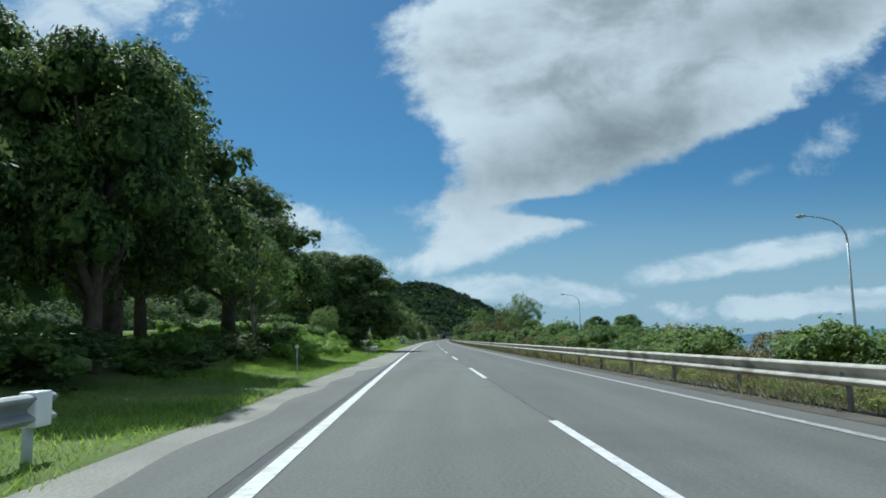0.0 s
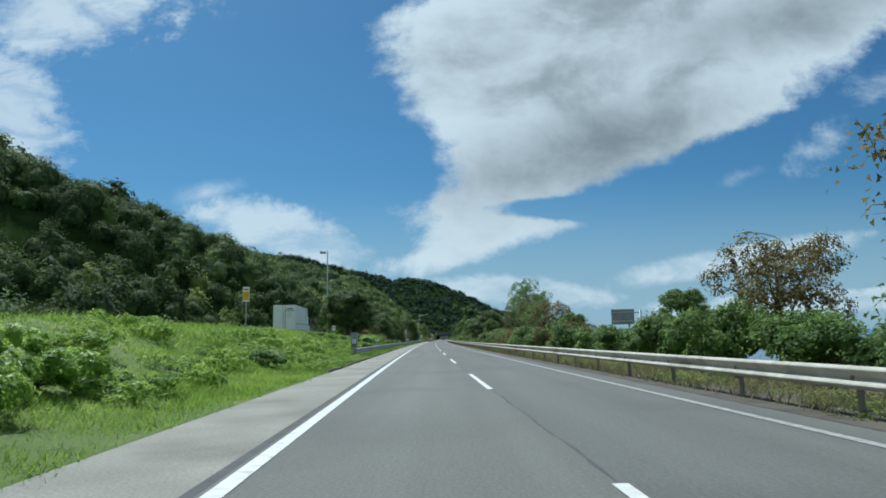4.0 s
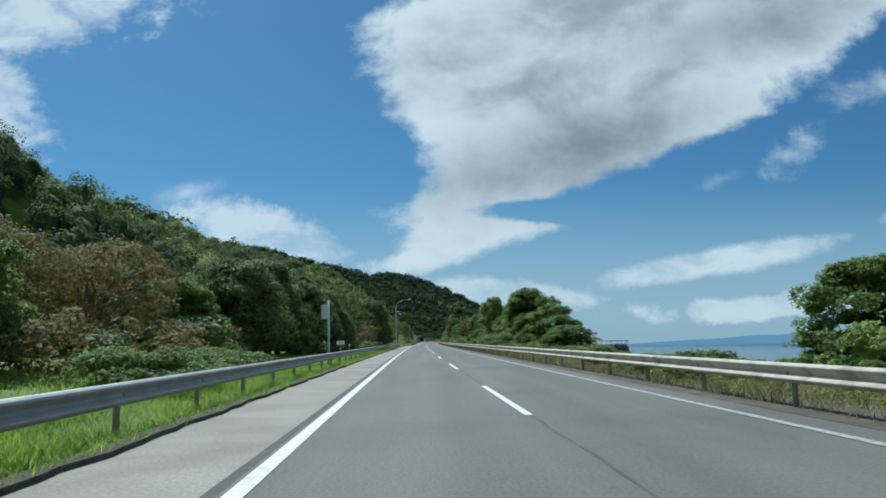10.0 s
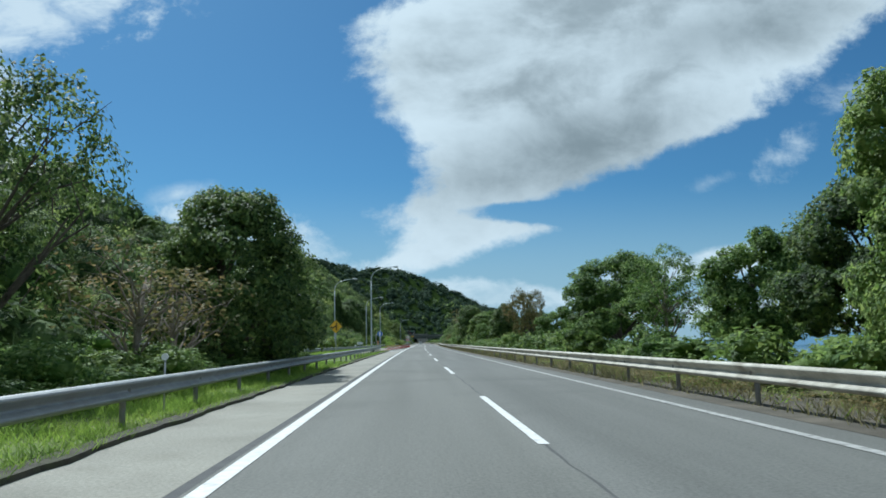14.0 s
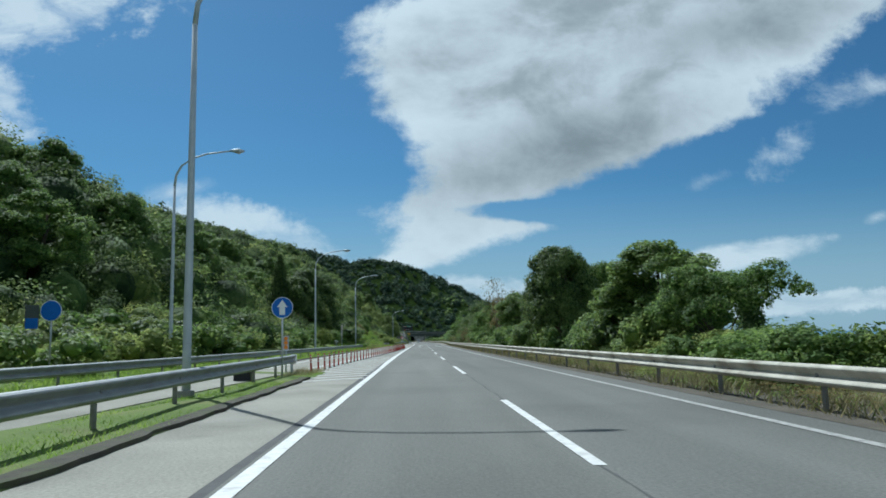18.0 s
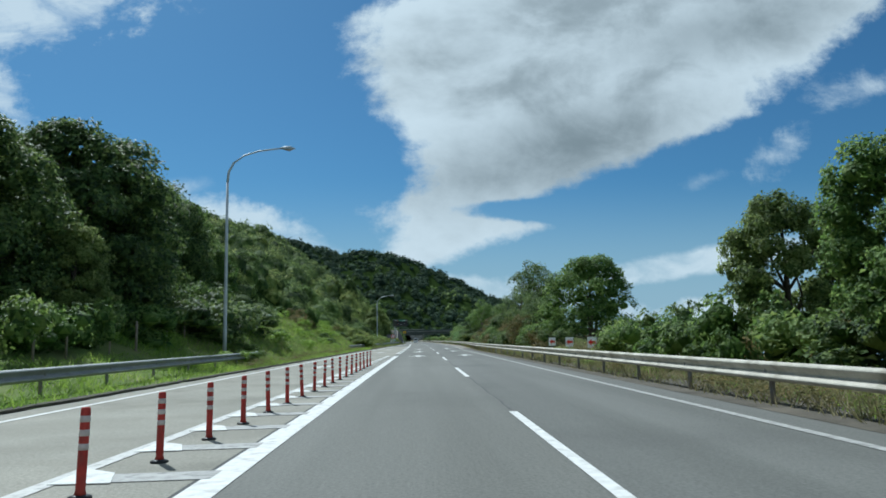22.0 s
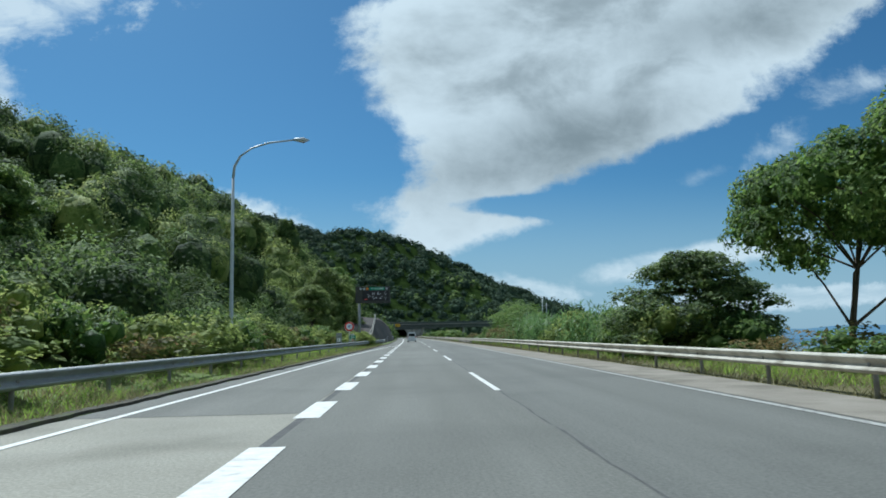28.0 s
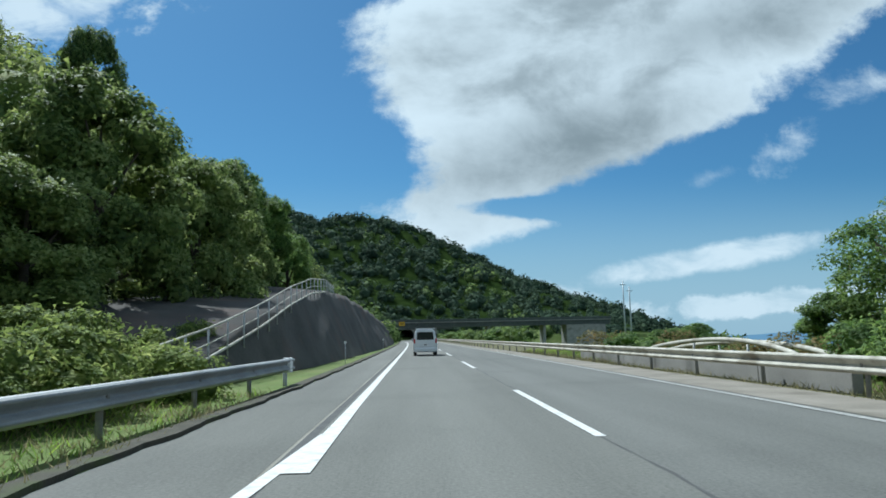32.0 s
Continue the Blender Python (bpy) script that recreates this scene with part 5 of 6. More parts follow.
def leaf_quads(c, nrm, size, long=1.5, spread=.4, droop=.0, soft=.3):
    """Pointed leaf sprays: three corners for each centre, facing roughly along nrm, shaded softly as one mass."""
    n = len(c)
    f = unit_of(nrm + spread * RNG.normal(size=(n, 3)))
    a = unit_of(np.cross(f, RNG.normal(size=(n, 3))))
    a[:, 2] -= droop
    b = np.cross(f, a)
    size = np.broadcast_to(np.asarray(size, float), (n,))[:, None] * RNG.uniform(.65, 1.35, (n, 1))
    h, w = a * size * long * .5, b * size * .5
    nn = unit_of(unit_of(nrm) * soft + f * (1 - soft))
    v = np.stack([c - h + w, c - h - w, c + h], 1)
    return np.concatenate([v, np.repeat(nn[:, None], 3, 1)], 2).reshape(-1, 6)


def ball(level):
    bm = bmesh.new()
    bmesh.ops.create_icosphere(bm, subdivisions=level, radius=1)
    t = np.array([[tuple(v.co) for v in f.verts] for f in bm.faces])
    bm.free()
    return t


BALL = {1: ball(1), 2: ball(2)}
UP = np.array([0, 0, .38])


def cores(c, r, k=.76, squash=.9, level=2, low=.0):
    """Closed lumps of inner foliage behind the outer leaves of boughs c, r."""
    t = BALL[level]
    j = 1 + .10 * np.sin(t[None, :, :, 0] * 5 + 3 * c[:, None, None, 0]) * np.sin(t[None, :, :, 2] * 6 + c[:, None, None, 1] * 5)
    sz = np.stack([r, r, r * squash], -1) if np.ndim(squash) == 0 else np.stack([r, r, squash], -1)
    p = c[:, None, None, :] + t[None] * (sz * k)[:, None, None, :] * j[..., None]
    p[..., 2] = np.maximum(p[..., 2], low)
    nn = np.broadcast_to(t[None], p.shape)
    return np.concatenate([p, nn], -1).reshape(-1, 6)


def lumps(n, w, d, h, z0, lift=.5, flat=1.0):
    """Centres and radii of the boughs that make up a crown."""
    c = unit(n) * RNG.uniform(.25, .78, (n, 1)) ** .6
    c[:, 0] *= w / 2
    c[:, 1] *= d / 2
    c[:, 2] = z0 + h * (lift + c[:, 2] * .5)
    r = RNG.uniform(.16, .30, n) * min(w, h * 1.2)
    return c, r


def dome(n, w, h, z0, r0=.11, r1=.19, full=2.3):
    """Boughs close under the hull of a broad dome."""
    f = RNG.uniform(0, 1, n)
    a = np.arange(n) * 2.4 + RNG.normal(0, .3, n)
    r = RNG.uniform(r0, r1, n) * w
    k = np.sqrt(1 - f ** full * .96) * RNG.uniform(.55, 1.0, n) * (w / 2 - .1 * w)
    return np.stack([k * np.cos(a), k * np.sin(a), z0 + r * .7 + f * (h - z0 - r * 1.6)], -1), r


def crown(n, c, r, size, inner=.55, squash=.85, spread=.42, long=1.5, floor=.1, tufts=15):
    """n leaves over the boughs c, r, gathered in tufts on each bough's outside."""
    nb = len(c)
    top = unit(nb * tufts).reshape(nb, tufts, 3)
    top[..., 2] = np.where(top[..., 2] < -.35, -top[..., 2], top[..., 2])
    m = int(n * 1.5)
    k = RNG.choice(nb, m, p=r ** 2 / (r ** 2).sum())
    out = top[k, RNG.integers(0, tufts, m)]
    d = unit(m)
    d = np.where((d * out).sum(1, keepdims=True) < -.25, -d, d)
    sq = np.array([1, 1, squash])
    p = c[k] + out * (r[k] * .72)[:, None] * sq + d * (r[k] * .36 * RNG.uniform(inner, 1.25, m) ** .8)[:, None]
    deep = np.linalg.norm((p[:, None, :] - c[None]) / sq, axis=2) < .64 * r[None]
    keep = np.flatnonzero(~deep.any(1))[:n]
    p, d, out = p[keep], d[keep], out[keep]
    p[:, 2] = np.maximum(p[:, 2], floor)
    mid = c.mean(0)
    away = unit_of((p - mid) * np.array([1, 1, 1.2]))
    return leaf_quads(p, unit_of(d * .75 + out * .5 + away * .35 + UP), size, long, spread)


def wood(trunk_pts, radii, boughs, thin=.05, n_max=14):
    bm = bmesh.new()
    tube(bm, trunk_pts, radii, 9)
    tp = [Vector(p) for p in trunk_pts]
    for i, b in enumerate(boughs[:n_max]):
        b = Vector(b)
        j = min(range(1, len(tp)), key=lambda q: abs(tp[q].z - b.z * .55))
        s = tp[j]
        mid = s.lerp(b, .55) + Vector((RNG.normal() * .25, RNG.normal() * .25, .2))
        tube(bm, [s, mid, b], [radii[j] * .55, radii[j] * .35, thin * .5], 6, False)
    return bm


def link_mesh(name, me, parent=None):
    ob = new(name, me)
    if parent is not None:
        ob.parent = parent
    return ob


def make_tree(kind, seed):
    """A tree of about 8 m at the origin: returns its Empty, width and height."""
    global RNG
    RNG = np.random.default_rng(1000 + seed)
    spec = {
        "dark": dict(h=8, w=8, z0=1.5, n=24000, size=0.105, lm=L_DARK, boughs=78, trunk=.24, bark=M_BARK, inner=.35),
        "broad": dict(h=8, w=7, z0=1.2, n=18000, size=0.108, lm=L_MID, boughs=60, trunk=.18, bark=M_BARK, inner=.4),
        "dome": dict(h=8, w=8, z0=.1, n=26000, size=0.105, lm=L_DARK, boughs=100, trunk=.24, bark=M_BARK, inner=.35),
        "open": dict(h=8, w=6.5, z0=2.0, n=9500, size=0.10, lm=L_MID, boughs=44, trunk=.12, bark=M_PALEBARK, inner=.3),
        "pale": dict(h=8, w=7, z0=.8, n=18000, size=0.108, lm=L_PALE, boughs=60, trunk=.18, bark=M_BARK, inner=.4),
        # The open tree in darker leaves: backlit shade is put into the colour.
        "airy": dict(h=8, w=6.5, z0=1.6, n=9500, size=0.10, lm=L_DARK, boughs=44, trunk=.12, bark=M_BARK, inner=.3),
        "dry": dict(h=7, w=7, z0=1.6, n=10000, size=0.105, lm=L_DRY, boughs=34, trunk=.16, bark=M_BARK, inner=.3),
        "fine": dict(h=8, w=8, z0=1.3, n=18000, size=0.10, lm=L_MID, boughs=64, trunk=.2, bark=M_BARK, inner=.35),
        "vine": dict(h=8, w=6, z0=.2, n=22000, size=0.10, lm=L_VINE, boughs=64, trunk=.2, bark=M_BARK, inner=.55),
        "umbrella": dict(h=8, w=9, z0=2.2, n=16000, size=0.108, lm=L_MID, boughs=46, trunk=.11, bark=M_BARK, inner=.35),
        "bare": dict(h=8, w=6, z0=2.0, n=800, size=0.15, lm=L_DRY, boughs=26, trunk=.13, bark=M_PALEBARK, inner=.3),
        "conifer": dict(h=10, w=4.4, z0=.8, n=6000, size=0.2, lm=L_HILL, boughs=10, trunk=.2, bark=M_BARK, inner=.3),
    }[kind]
    h, w = spec["h"], spec["w"]
    names = dict(dark="evergreen_tree", dome="domed_evergreen", airy="thin_crowned_tree", pale="sunlit_tree", broad="broadleaf_tree", open="slender_tree", dry="turning_tree", fine="round_tree", vine="vine_covered_tree", umbrella="spreading_tree", bare="leafless_tree", conifer="conifer")
    g = new(names[kind])
    if kind == "conifer":
        t = RNG.uniform(0, 1, spec["n"]) ** .8
        a = RNG.uniform(0, 2 * math.pi, spec["n"])
        rr = w / 2 * (1 - t) ** .85 * (1 + .3 * np.sin(a * 4 + t * 17)) * RNG.uniform(.3, 1.15, spec["n"]) + .1
        p = np.stack([rr * np.cos(a), rr * np.sin(a), spec["z0"] + t * (h - spec["z0"])], -1)
        d = np.stack([np.cos(a), np.sin(a), np.full_like(a, .35)], -1)
        q = leaf_quads(p, d, spec["size"], 1.8, .5, .2)
        bm = wood([(0, 0, -.4), (0, 0, h * .5), (0, 0, h * .97)], [.2, .12, .03], [])
    else:
        c, r = lumps(spec["boughs"], w, w * .95, h - spec["z0"], spec["z0"], .52)
        if kind in ("dark", "broad", "fine", "dome", "pale"):
            c, r = dome(spec["boughs"], w, h, spec["z0"], .085, .15)
        if kind in ("open", "dry", "airy"):
            r = r * .72
        if kind == "umbrella":
            rho = np.hypot(c[:, 0], c[:, 1]) / (w / 2)
            c[:, 2] = spec["z0"] + .8 + (h - spec["z0"] - 1.5) * (1 - rho ** 2 * .55) * RNG.uniform(.22, 1.0, len(c)) ** .8
            c[:, :2] *= RNG.uniform(.9, 1.22, (len(c), 1))
            low = (rho > .6) & (RNG.random(len(c)) < .4)
            c[low, 2] -= RNG.uniform(.3, 1.0, low.sum())
            r = np.clip(r * RNG.uniform(.5, 1.0, len(c)), .4, 1.05)
        if kind == "vine":
            c, r = dome(spec["boughs"], w, h, spec["z0"], .10, .17, 5)
        q = crown(spec["n"], c, r, spec["size"], spec["inner"], floor=.05)
        if kind in ("dark", "broad", "fine", "vine", "umbrella", "dome", "pale"):
            q = np.concatenate([q, cores(c, r, .3 if kind in ("fine", "umbrella", "dome") else .42, .85, 2, .05), crown(spec["n"] // 4, c, r * .74, spec["size"] * 1.35, .4, .85, floor=.05)])
        ctop = c[np.argsort(-r)]
        lean = RNG.normal(0, .9 if kind == "umbrella" else .3, 2)
        bm = wood([(0, 0, -.4), (lean[0] * .2, lean[1] * .2, h * .2), (lean[0] * .6, lean[1] * .6, h * .45), (lean[0], lean[1], h * .8)], [spec["trunk"] * 1.25, spec["trunk"], spec["trunk"] * .75, .03], ctop, .05, 22 if kind in ("bare", "open", "airy") else 12)
        if kind in ("bare", "open", "dry", "airy"):
            for i in range(70 if kind == "bare" else 26):
                b = ctop[i % len(ctop)]
                e = b + unit(1)[0] * RNG.uniform(.6, 1.6) * np.array([1, 1, .9]) + np.array([0, 0, .35])
                tube(bm, [b - np.array([0, 0, .3]), (b + e) / 2 + RNG.normal(0, .08, 3), e], [.022, .014, .005], 5, False)
    part("trunk", bm, spec["bark"], g)
    link_mesh("crown", quads_mesh("crown", q, spec["lm"], 3), g)
    return g, w, h


TREES, LABELS = {}, dict(
    dark="dense dark evergreen tree", dome="domed dark evergreen tree", pale="sunlit pale olive-green tree", airy="dark thin-crowned tree with open branches", broad="leafy green broadleaf tree", open="slender open-crowned tree with pale stems", dry="thin tree with browning autumn leaves",
    fine="round tree with fine feathery leaves", vine="tree smothered in bright green vines", umbrella="spreading tree with an umbrella crown", bare="nearly leafless grey-branched tree", conifer="narrow dark conifer among other trees")


def tree(kind, s, u, h, w, seed=0, place="", z=None):
    key = (kind, seed % 3)
    zz = float(land(s, u)) if z is None else z
    m = Matrix.Translation(spot(s, u, zz - .05)) @ Matrix.Rotation(1.7 * seed + s * .37, 4, "Z")
    if key not in TREES:
        g, w0, h0 = make_tree(kind, seed % 3 + 10 * len(kind))
        g.matrix_basis = m
        TREES[key] = (g, w0, h0)
        ob = g
    else:
        ob = copy_thing(TREES[key][0], m)
    _, w0, h0 = TREES[key]
    ob.scale = (w / w0, w / w0, h / h0)
    tagged(ob, LABELS[kind] + (" " + place if place else ""), "tree", "roadside trees")
    return ob


def make_shrub(kind, seed):
    """Foliage corners and stems of a shrub at the origin."""
    global RNG
    RNG = np.random.default_rng(500 + seed)
    lm, n, size, w, h = dict(bush=(L_MID, 3600, .078, 3.2, 2.2), vine=(L_VINE, 3600, .09, 3.6, 2.0), dry=(L_DRY, 2800, .072, 3.0, 2.0), azalea=(L_BRIGHT, 3400, .06, 3.2, 1.3), dark=(L_DARK, 3400, .085, 3.2, 2.4), weed=(L_GRASS, 2800, .05, 2.6, 1.2), scrub=(L_SUNLIT_SCRUB, 3400, .08, 3.2, 2.2))[kind]
    c, r = lumps(11, w, w * .9, h, 0, .42)
    r *= 1.1
    c[:, 2] = np.minimum(c[:, 2], h * .72)
    if kind == "azalea":
        c[:, 2] *= .6
    q = crown(n, c, r, size, .5, .9, .42 if kind != "weed" else .9, 1.5 if kind != "weed" else 4.5, floor=.03, tufts=11)
    q = q.reshape(-1, 18)[RNG.permutation(len(q) // 3)].reshape(-1, 6)
    if kind in ("bush", "dry", "vine", "scrub"):
        k = 260
        j = RNG.integers(0, len(c), k)
        b = c[j] + unit(k) * (r[j] * RNG.uniform(.9, 1.35, k))[:, None]
        b[:, 2] = np.abs(b[:, 2])
        q = np.concatenate([q, leaf_quads(b, np.tile([0, 0, .3], (k, 1)), size * .9, 2.0, .9)])
    bm = bmesh.new()
    for b in c[:8]:
        tube(bm, [(b[0] * .15, b[1] * .15, -.1), (b[0] * .5, b[1] * .5, b[2] * .55), (b[0], b[1], b[2])], [.035, .025, .01], 5, False)
    stems = bpy.data.meshes.new("stems")
    bm.to_mesh(stems)
    bm.free()
    stems.materials.append(M_BARK)
    inner = cores(c, r, .6, .9, 1, .02) if kind not in ("weed", "dry") else q[:0]
    return (q, inner), quads_mesh("foliage", np.concatenate([q, inner]), lm, 3), stems, lm, w, h


SHRUBS, THICKETS = {}, {}
SHRUB_LABEL = dict(bush="bushy green roadside shrub", vine="low mound of creeping green vines", dry="browning thin-leaved roadside shrub", azalea="clipped sunlit yellow-green azalea hedge", dark="dense dark evergreen shrub", weed="rank sunlit tussock of verge weed", scrub="pale sunlit olive-green scrub bush")


def shrub(kind, s, u, h, w, seed=0, z=None, loose=True):
    """A shrub as a thing of its own, or (loose off) as part of the thicket of its kind."""
    key = (kind, seed % 4)
    if key not in SHRUBS:
        SHRUBS[key] = make_shrub(kind, seed % 4 + 7 * len(kind))
    q, leaves, stems, lm, w0, h0 = SHRUBS[key]
    zz = float(land(s, u)) if z is None else z
    m = Matrix.Translation(spot(s, u, zz - .04)) @ Matrix.Rotation(2.1 * seed + s, 4, "Z") @ Matrix.Diagonal((w / w0, w / w0, h / h0, 1))
    if not loose:
        a = np.array(m)
        few = 7 if w < 2.2 else 6 if abs(u) > 13.5 or s > 740 else 4
        q, inner = q
        t = q.reshape(-1, 3, 6)[::few].copy()
        k = 1.2 + .06 * few if w > 2.2 else 1.3
        mid = t[..., :3].mean(1, keepdims=True)
        t[..., :3] = mid + (t[..., :3] - mid) * k
        t = np.concatenate([t.reshape(-1, 6), inner]) if w > 2.2 else t.reshape(-1, 6)
        turned = unit_of(t[:, 3:] @ np.linalg.inv(a[:3, :3]))
        THICKETS.setdefault((kind, int(s // 150), u > 0), []).append(np.concatenate([t[:, :3] @ a[:3, :3].T + a[:3, 3], turned], 1))
        return None
    ob = thing("shrub", m, SHRUB_LABEL[kind], "shrub", "roadside shrubs")
    shared("foliage", leaves, ob)
    shared("woody_base", stems, ob)
    return ob


# single trees of the right verge, from the start of the drive onwards
tree("broad", 36, 11.5, 3.2, 3, 0)
tree("broad", 46, 12, 3.4, 3.4, 1)
tree("broad", 71, 10.4, 3.6, 3.6, 0)
tree("open", 79.3, 10.0, 6.3, 6.0, 1)
tree("bare", 83, 9.6, 5.8, 5.0, 1)
tree("bare", 88, 10.0, 6.8, 5.0, 0)
tree("dry", 97, 10.2, 4.8, 4.5, 0)
tree("broad", 108, 11, 3.8, 4, 2)
tree("airy", 151, 8.6, 6.3, 4.2, 2, "behind the guardrail")
tree("airy", 147, 9.0, 5.2, 3.8, 0)
tree("bare", 141, 9.3, 5.0, 4, 1)
tree("open", 138, 9.0, 4.4, 3.6, 1)
tree("dry", 133.5, 9.2, 4.2, 3.6, 1)
tree("broad", 130.0, 10.2, 3.4, 3.6, 0)
tree("bare", 160, 9.6, 5.6, 4.5, 2)
tree("dry", 166, 10.2, 4.6, 4.4, 2)
tree("open", 155, 10.4, 8.2, 4.8, 2)
tree("vine", 184, 10, 2.8, 5.0, 0)
tree("vine", 190, 10.5, 3.0, 5.5, 1)
tree("dark", 200.5, 9.3, 6.3, 8.2, 0, "leaning over the median verge")
tree("broad", 208, 11.0, 5.0, 6, 1)
tree("vine", 196.5, 9.4, 4.6, 3.6, 2)
tree("vine", 217.6, 9.8, 3.4, 3.9, 0)
tree("vine", 249.5, 9.0, 2.3, 4.4, 1)
tree("vine", 287.5, 9.4, 4.4, 4.6, 2)
tree("vine", 280, 11.2, 7.4, 8.2, 0, "hung with climbing vines")
tree("vine", 283.5, 9.6, 4.0, 4.6, 0)
tree("vine", 273, 12.4, 5.6, 6.2, 0)
tree("vine", 281.5, 11.2, 6.0, 6.0, 1)
tree("vine", 277, 10.4, 4.4, 5.0, 1)
tree("vine", 295.5, 8.6, 7.2, 4.4, 1)
tree("dark", 297, 11.4, 6.6, 5.0, 1)
tree("dark", 301, 10.6, 5.8, 6.0, 2)
tree("broad", 306.8, 10.2, 5.2, 4.6, 1)
tree("broad", 320.5, 9.4, 6.2, 6.8, 0)
tree("open", 314, 9.6, 5.0, 4.6, 1)
tree("dark", 329, 10.5, 4.6, 5.0, 0)
tree("broad", 341.5, 10.4, 4.2, 5, 1)
tree("dry", 353.5, 9.4, 6.6, 4.4, 0)
tree("dark", 377, 10.5, 6.4, 5.2, 0)
tree("dark", 374, 13.8, 6.5, 5.6, 2)
tree("dark", 375.5, 12.2, 5.0, 5.2, 1)
tree("vine", 397.2, 9.8, 5.8, 6.8, 0)
tree("umbrella", 391.5, 10.2, 4.4, 6.0, 0)
tree("dark", 416, 8.6, 8.2, 6.4, 1)
tree("umbrella", 418.5, 11.2, 7.8, 6.8, 2, "overgrown with creepers")
tree("vine", 399.5, 9.0, 4.4, 5.2, 1)
tree("conifer", 414.5, 22, 7.8, 3.4, 0)
tree("vine", 405.0, 9.2, 3.0, 4.0, 2)
tree("dark", 433, 11.8, 8.2, 8.2, 0)
tree("vine", 429.5, 8.6, 3.0, 4.4, 1)
tree("broad", 425, 10.8, 4.2, 5.0, 1)
tree("bare", 454, 8.8, 8.4, 5.6, 0)
tree("vine", 441.5, 9.3, 6.4, 6.0, 2)
tree("broad", 451, 10.0, 5.0, 5.5, 2)
tree("broad", 462.5, 9.8, 6.4, 5.4, 0)
tree("dry", 458.5, 9.8, 6.6, 4.6, 1)
tree("pale", 469.5, 10.2, 6.0, 5, 0)
tree("fine", 507.7, 12.9, 9.3, 10.4, 0, "standing alone above the arrow plates")
tree("airy", 521, 9.8, 5.6, 5.0, 1)
tree("airy", 525.8, 9.6, 6.6, 5.4, 0)
tree("airy", 515.5, 10.2, 5.2, 4.4, 2)
tree("airy", 532.0, 12.6, 11.2, 7.4, 2, "rising close to the rail")
tree("airy", 535.5, 13.2, 10.4, 7.0, 1)
tree("dry", 518.5, 8.9, 3.8, 3.6, 0)
tree("dry", 529.5, 8.8, 3.6, 3.4, 2)
tree("bare", 524, 8.6, 3.6, 3.2, 1)
tree("dark", 549, 10.0, 4.8, 5.5, 0)
tree("dry", 553, 10.0, 4.6, 5, 1)
tree("dark", 560, 11.5, 4.6, 5.5, 1)
tree("dark", 567, 11.5, 4.4, 5.5, 2)
tree("umbrella", 592.5, 13.0, 8.8, 10.0, 1)
tree("umbrella", 599.6, 13.2, 8.2, 9.0, 2)
tree("dome", 607.5, 11.1, 5.0, 8.6, 0)
tree("open", 588, 10.6, 8.4, 5.0, 1)
tree("open", 662, 11.6, 5.0, 6.0, 1)
tree("open", 657, 10.8, 4.6, 5.0, 0)
tree("open", 667, 13.2, 5.6, 6.0, 2)
tree("open", 651, 10.8, 4.2, 4.6, 2)
tree("open", 678, 12.6, 5.0, 5.4, 0)
tree("open", 672.5, 11.4, 5.2, 5.6, 1)
tree("open", 684.5, 14.2, 6.3, 7.0, 2)
tree("open", 687, 15.2, 6.2, 6.0, 0)
tree("broad", 689, 13.8, 3.6, 4.6, 0)
tree("broad", 735, 24, 4.6, 7, 0)
tree("broad", 745, 30, 5, 8, 1)
tree("broad", 728, 19, 3.6, 6, 2)

# trees of the left verge
tree("dark", 15, -13.3, 11.7, 11.0, 0, "shading the verge")
tree("dark", 3, -14.6, 9.0, 8.8, 2, "shading the verge")
tree("dark", 9, -16.5, 11.0, 10, 1, "shading the verge")
tree("dark", 22, -15.0, 9.5, 8.4, 2, "shading the verge")
tree("open", 24.5, -10.4, 6.0, 4.2, 0)
tree("dark", 32, -13.8, 9.9, 12.6, 0, "shading the verge")
tree("dome", 61, -14.0, 8.4, 8.0, 1, "casting shade over the shoulder")
tree("dome", 68, -9.7, 10.2, 13.2, 2, "casting shade over the shoulder")
tree("dome", 64.5, -12.4, 9.3, 10.6, 0, "casting shade over the shoulder")
tree("open", 53, -10.8, 3.3, 2.9, 0)
tree("dark", 8, -10.8, 9.4, 7.6, 1, "shading the verge")
tree("dark", 77.0, -14.6, 7.4, 7.0, 0, "standing on the grass bank")
tree("dark", 179.5, -13.4, 7.2, 9.4, 1, "behind a clipped hedge")
tree("dark", 186, -13.2, 7.0, 9.0, 0, "behind a clipped hedge")
for k in range(13):
    tree("dry" if k % 4 else "broad", 199 + 5.0 * k, -15.2 - 1.4 * (k % 2), 4.7 + .3 * (k % 4), 6.2, k)
for k in range(9):
    tree(("dome", "dark", "dome")[k % 3], 246 + 5.4 * k, -13.6 - 2.4 * (k % 2), 6.8 + .5 * (k % 3), 8.4, k)
tree("dark", 287.5, -11.8, 5.6, 5.0, 1)
tree("dark", 281.5, -12.4, 5.2, 5.0, 2)
tree("airy", 300.5, -12.0, 8.8, 5.8, 0)
tree("broad", 294.5, -11.6, 5.4, 4.6, 1)
tree("bare", 303.5, -9.6, 4.2, 5.0, 0)
tree("bare", 306.5, -9.4, 3.8, 4.4, 1)
tree("dome", 313.5, -9.4, 8.3, 8.6, 0, "rounded beside the slip road")
tree("dome", 320, -8.9, 7.0, 6.0, 2, "rounded beside the slip road")
tree("dome", 487, -20.4, 11.8, 13.0, 0, "at the foot of the hill")
tree("dome", 477.5, -21, 9.6, 10.0, 1, "at the foot of the hill")
tree("broad", 489, -21, 7.6, 8.0, 2, "at the foot of the hill")
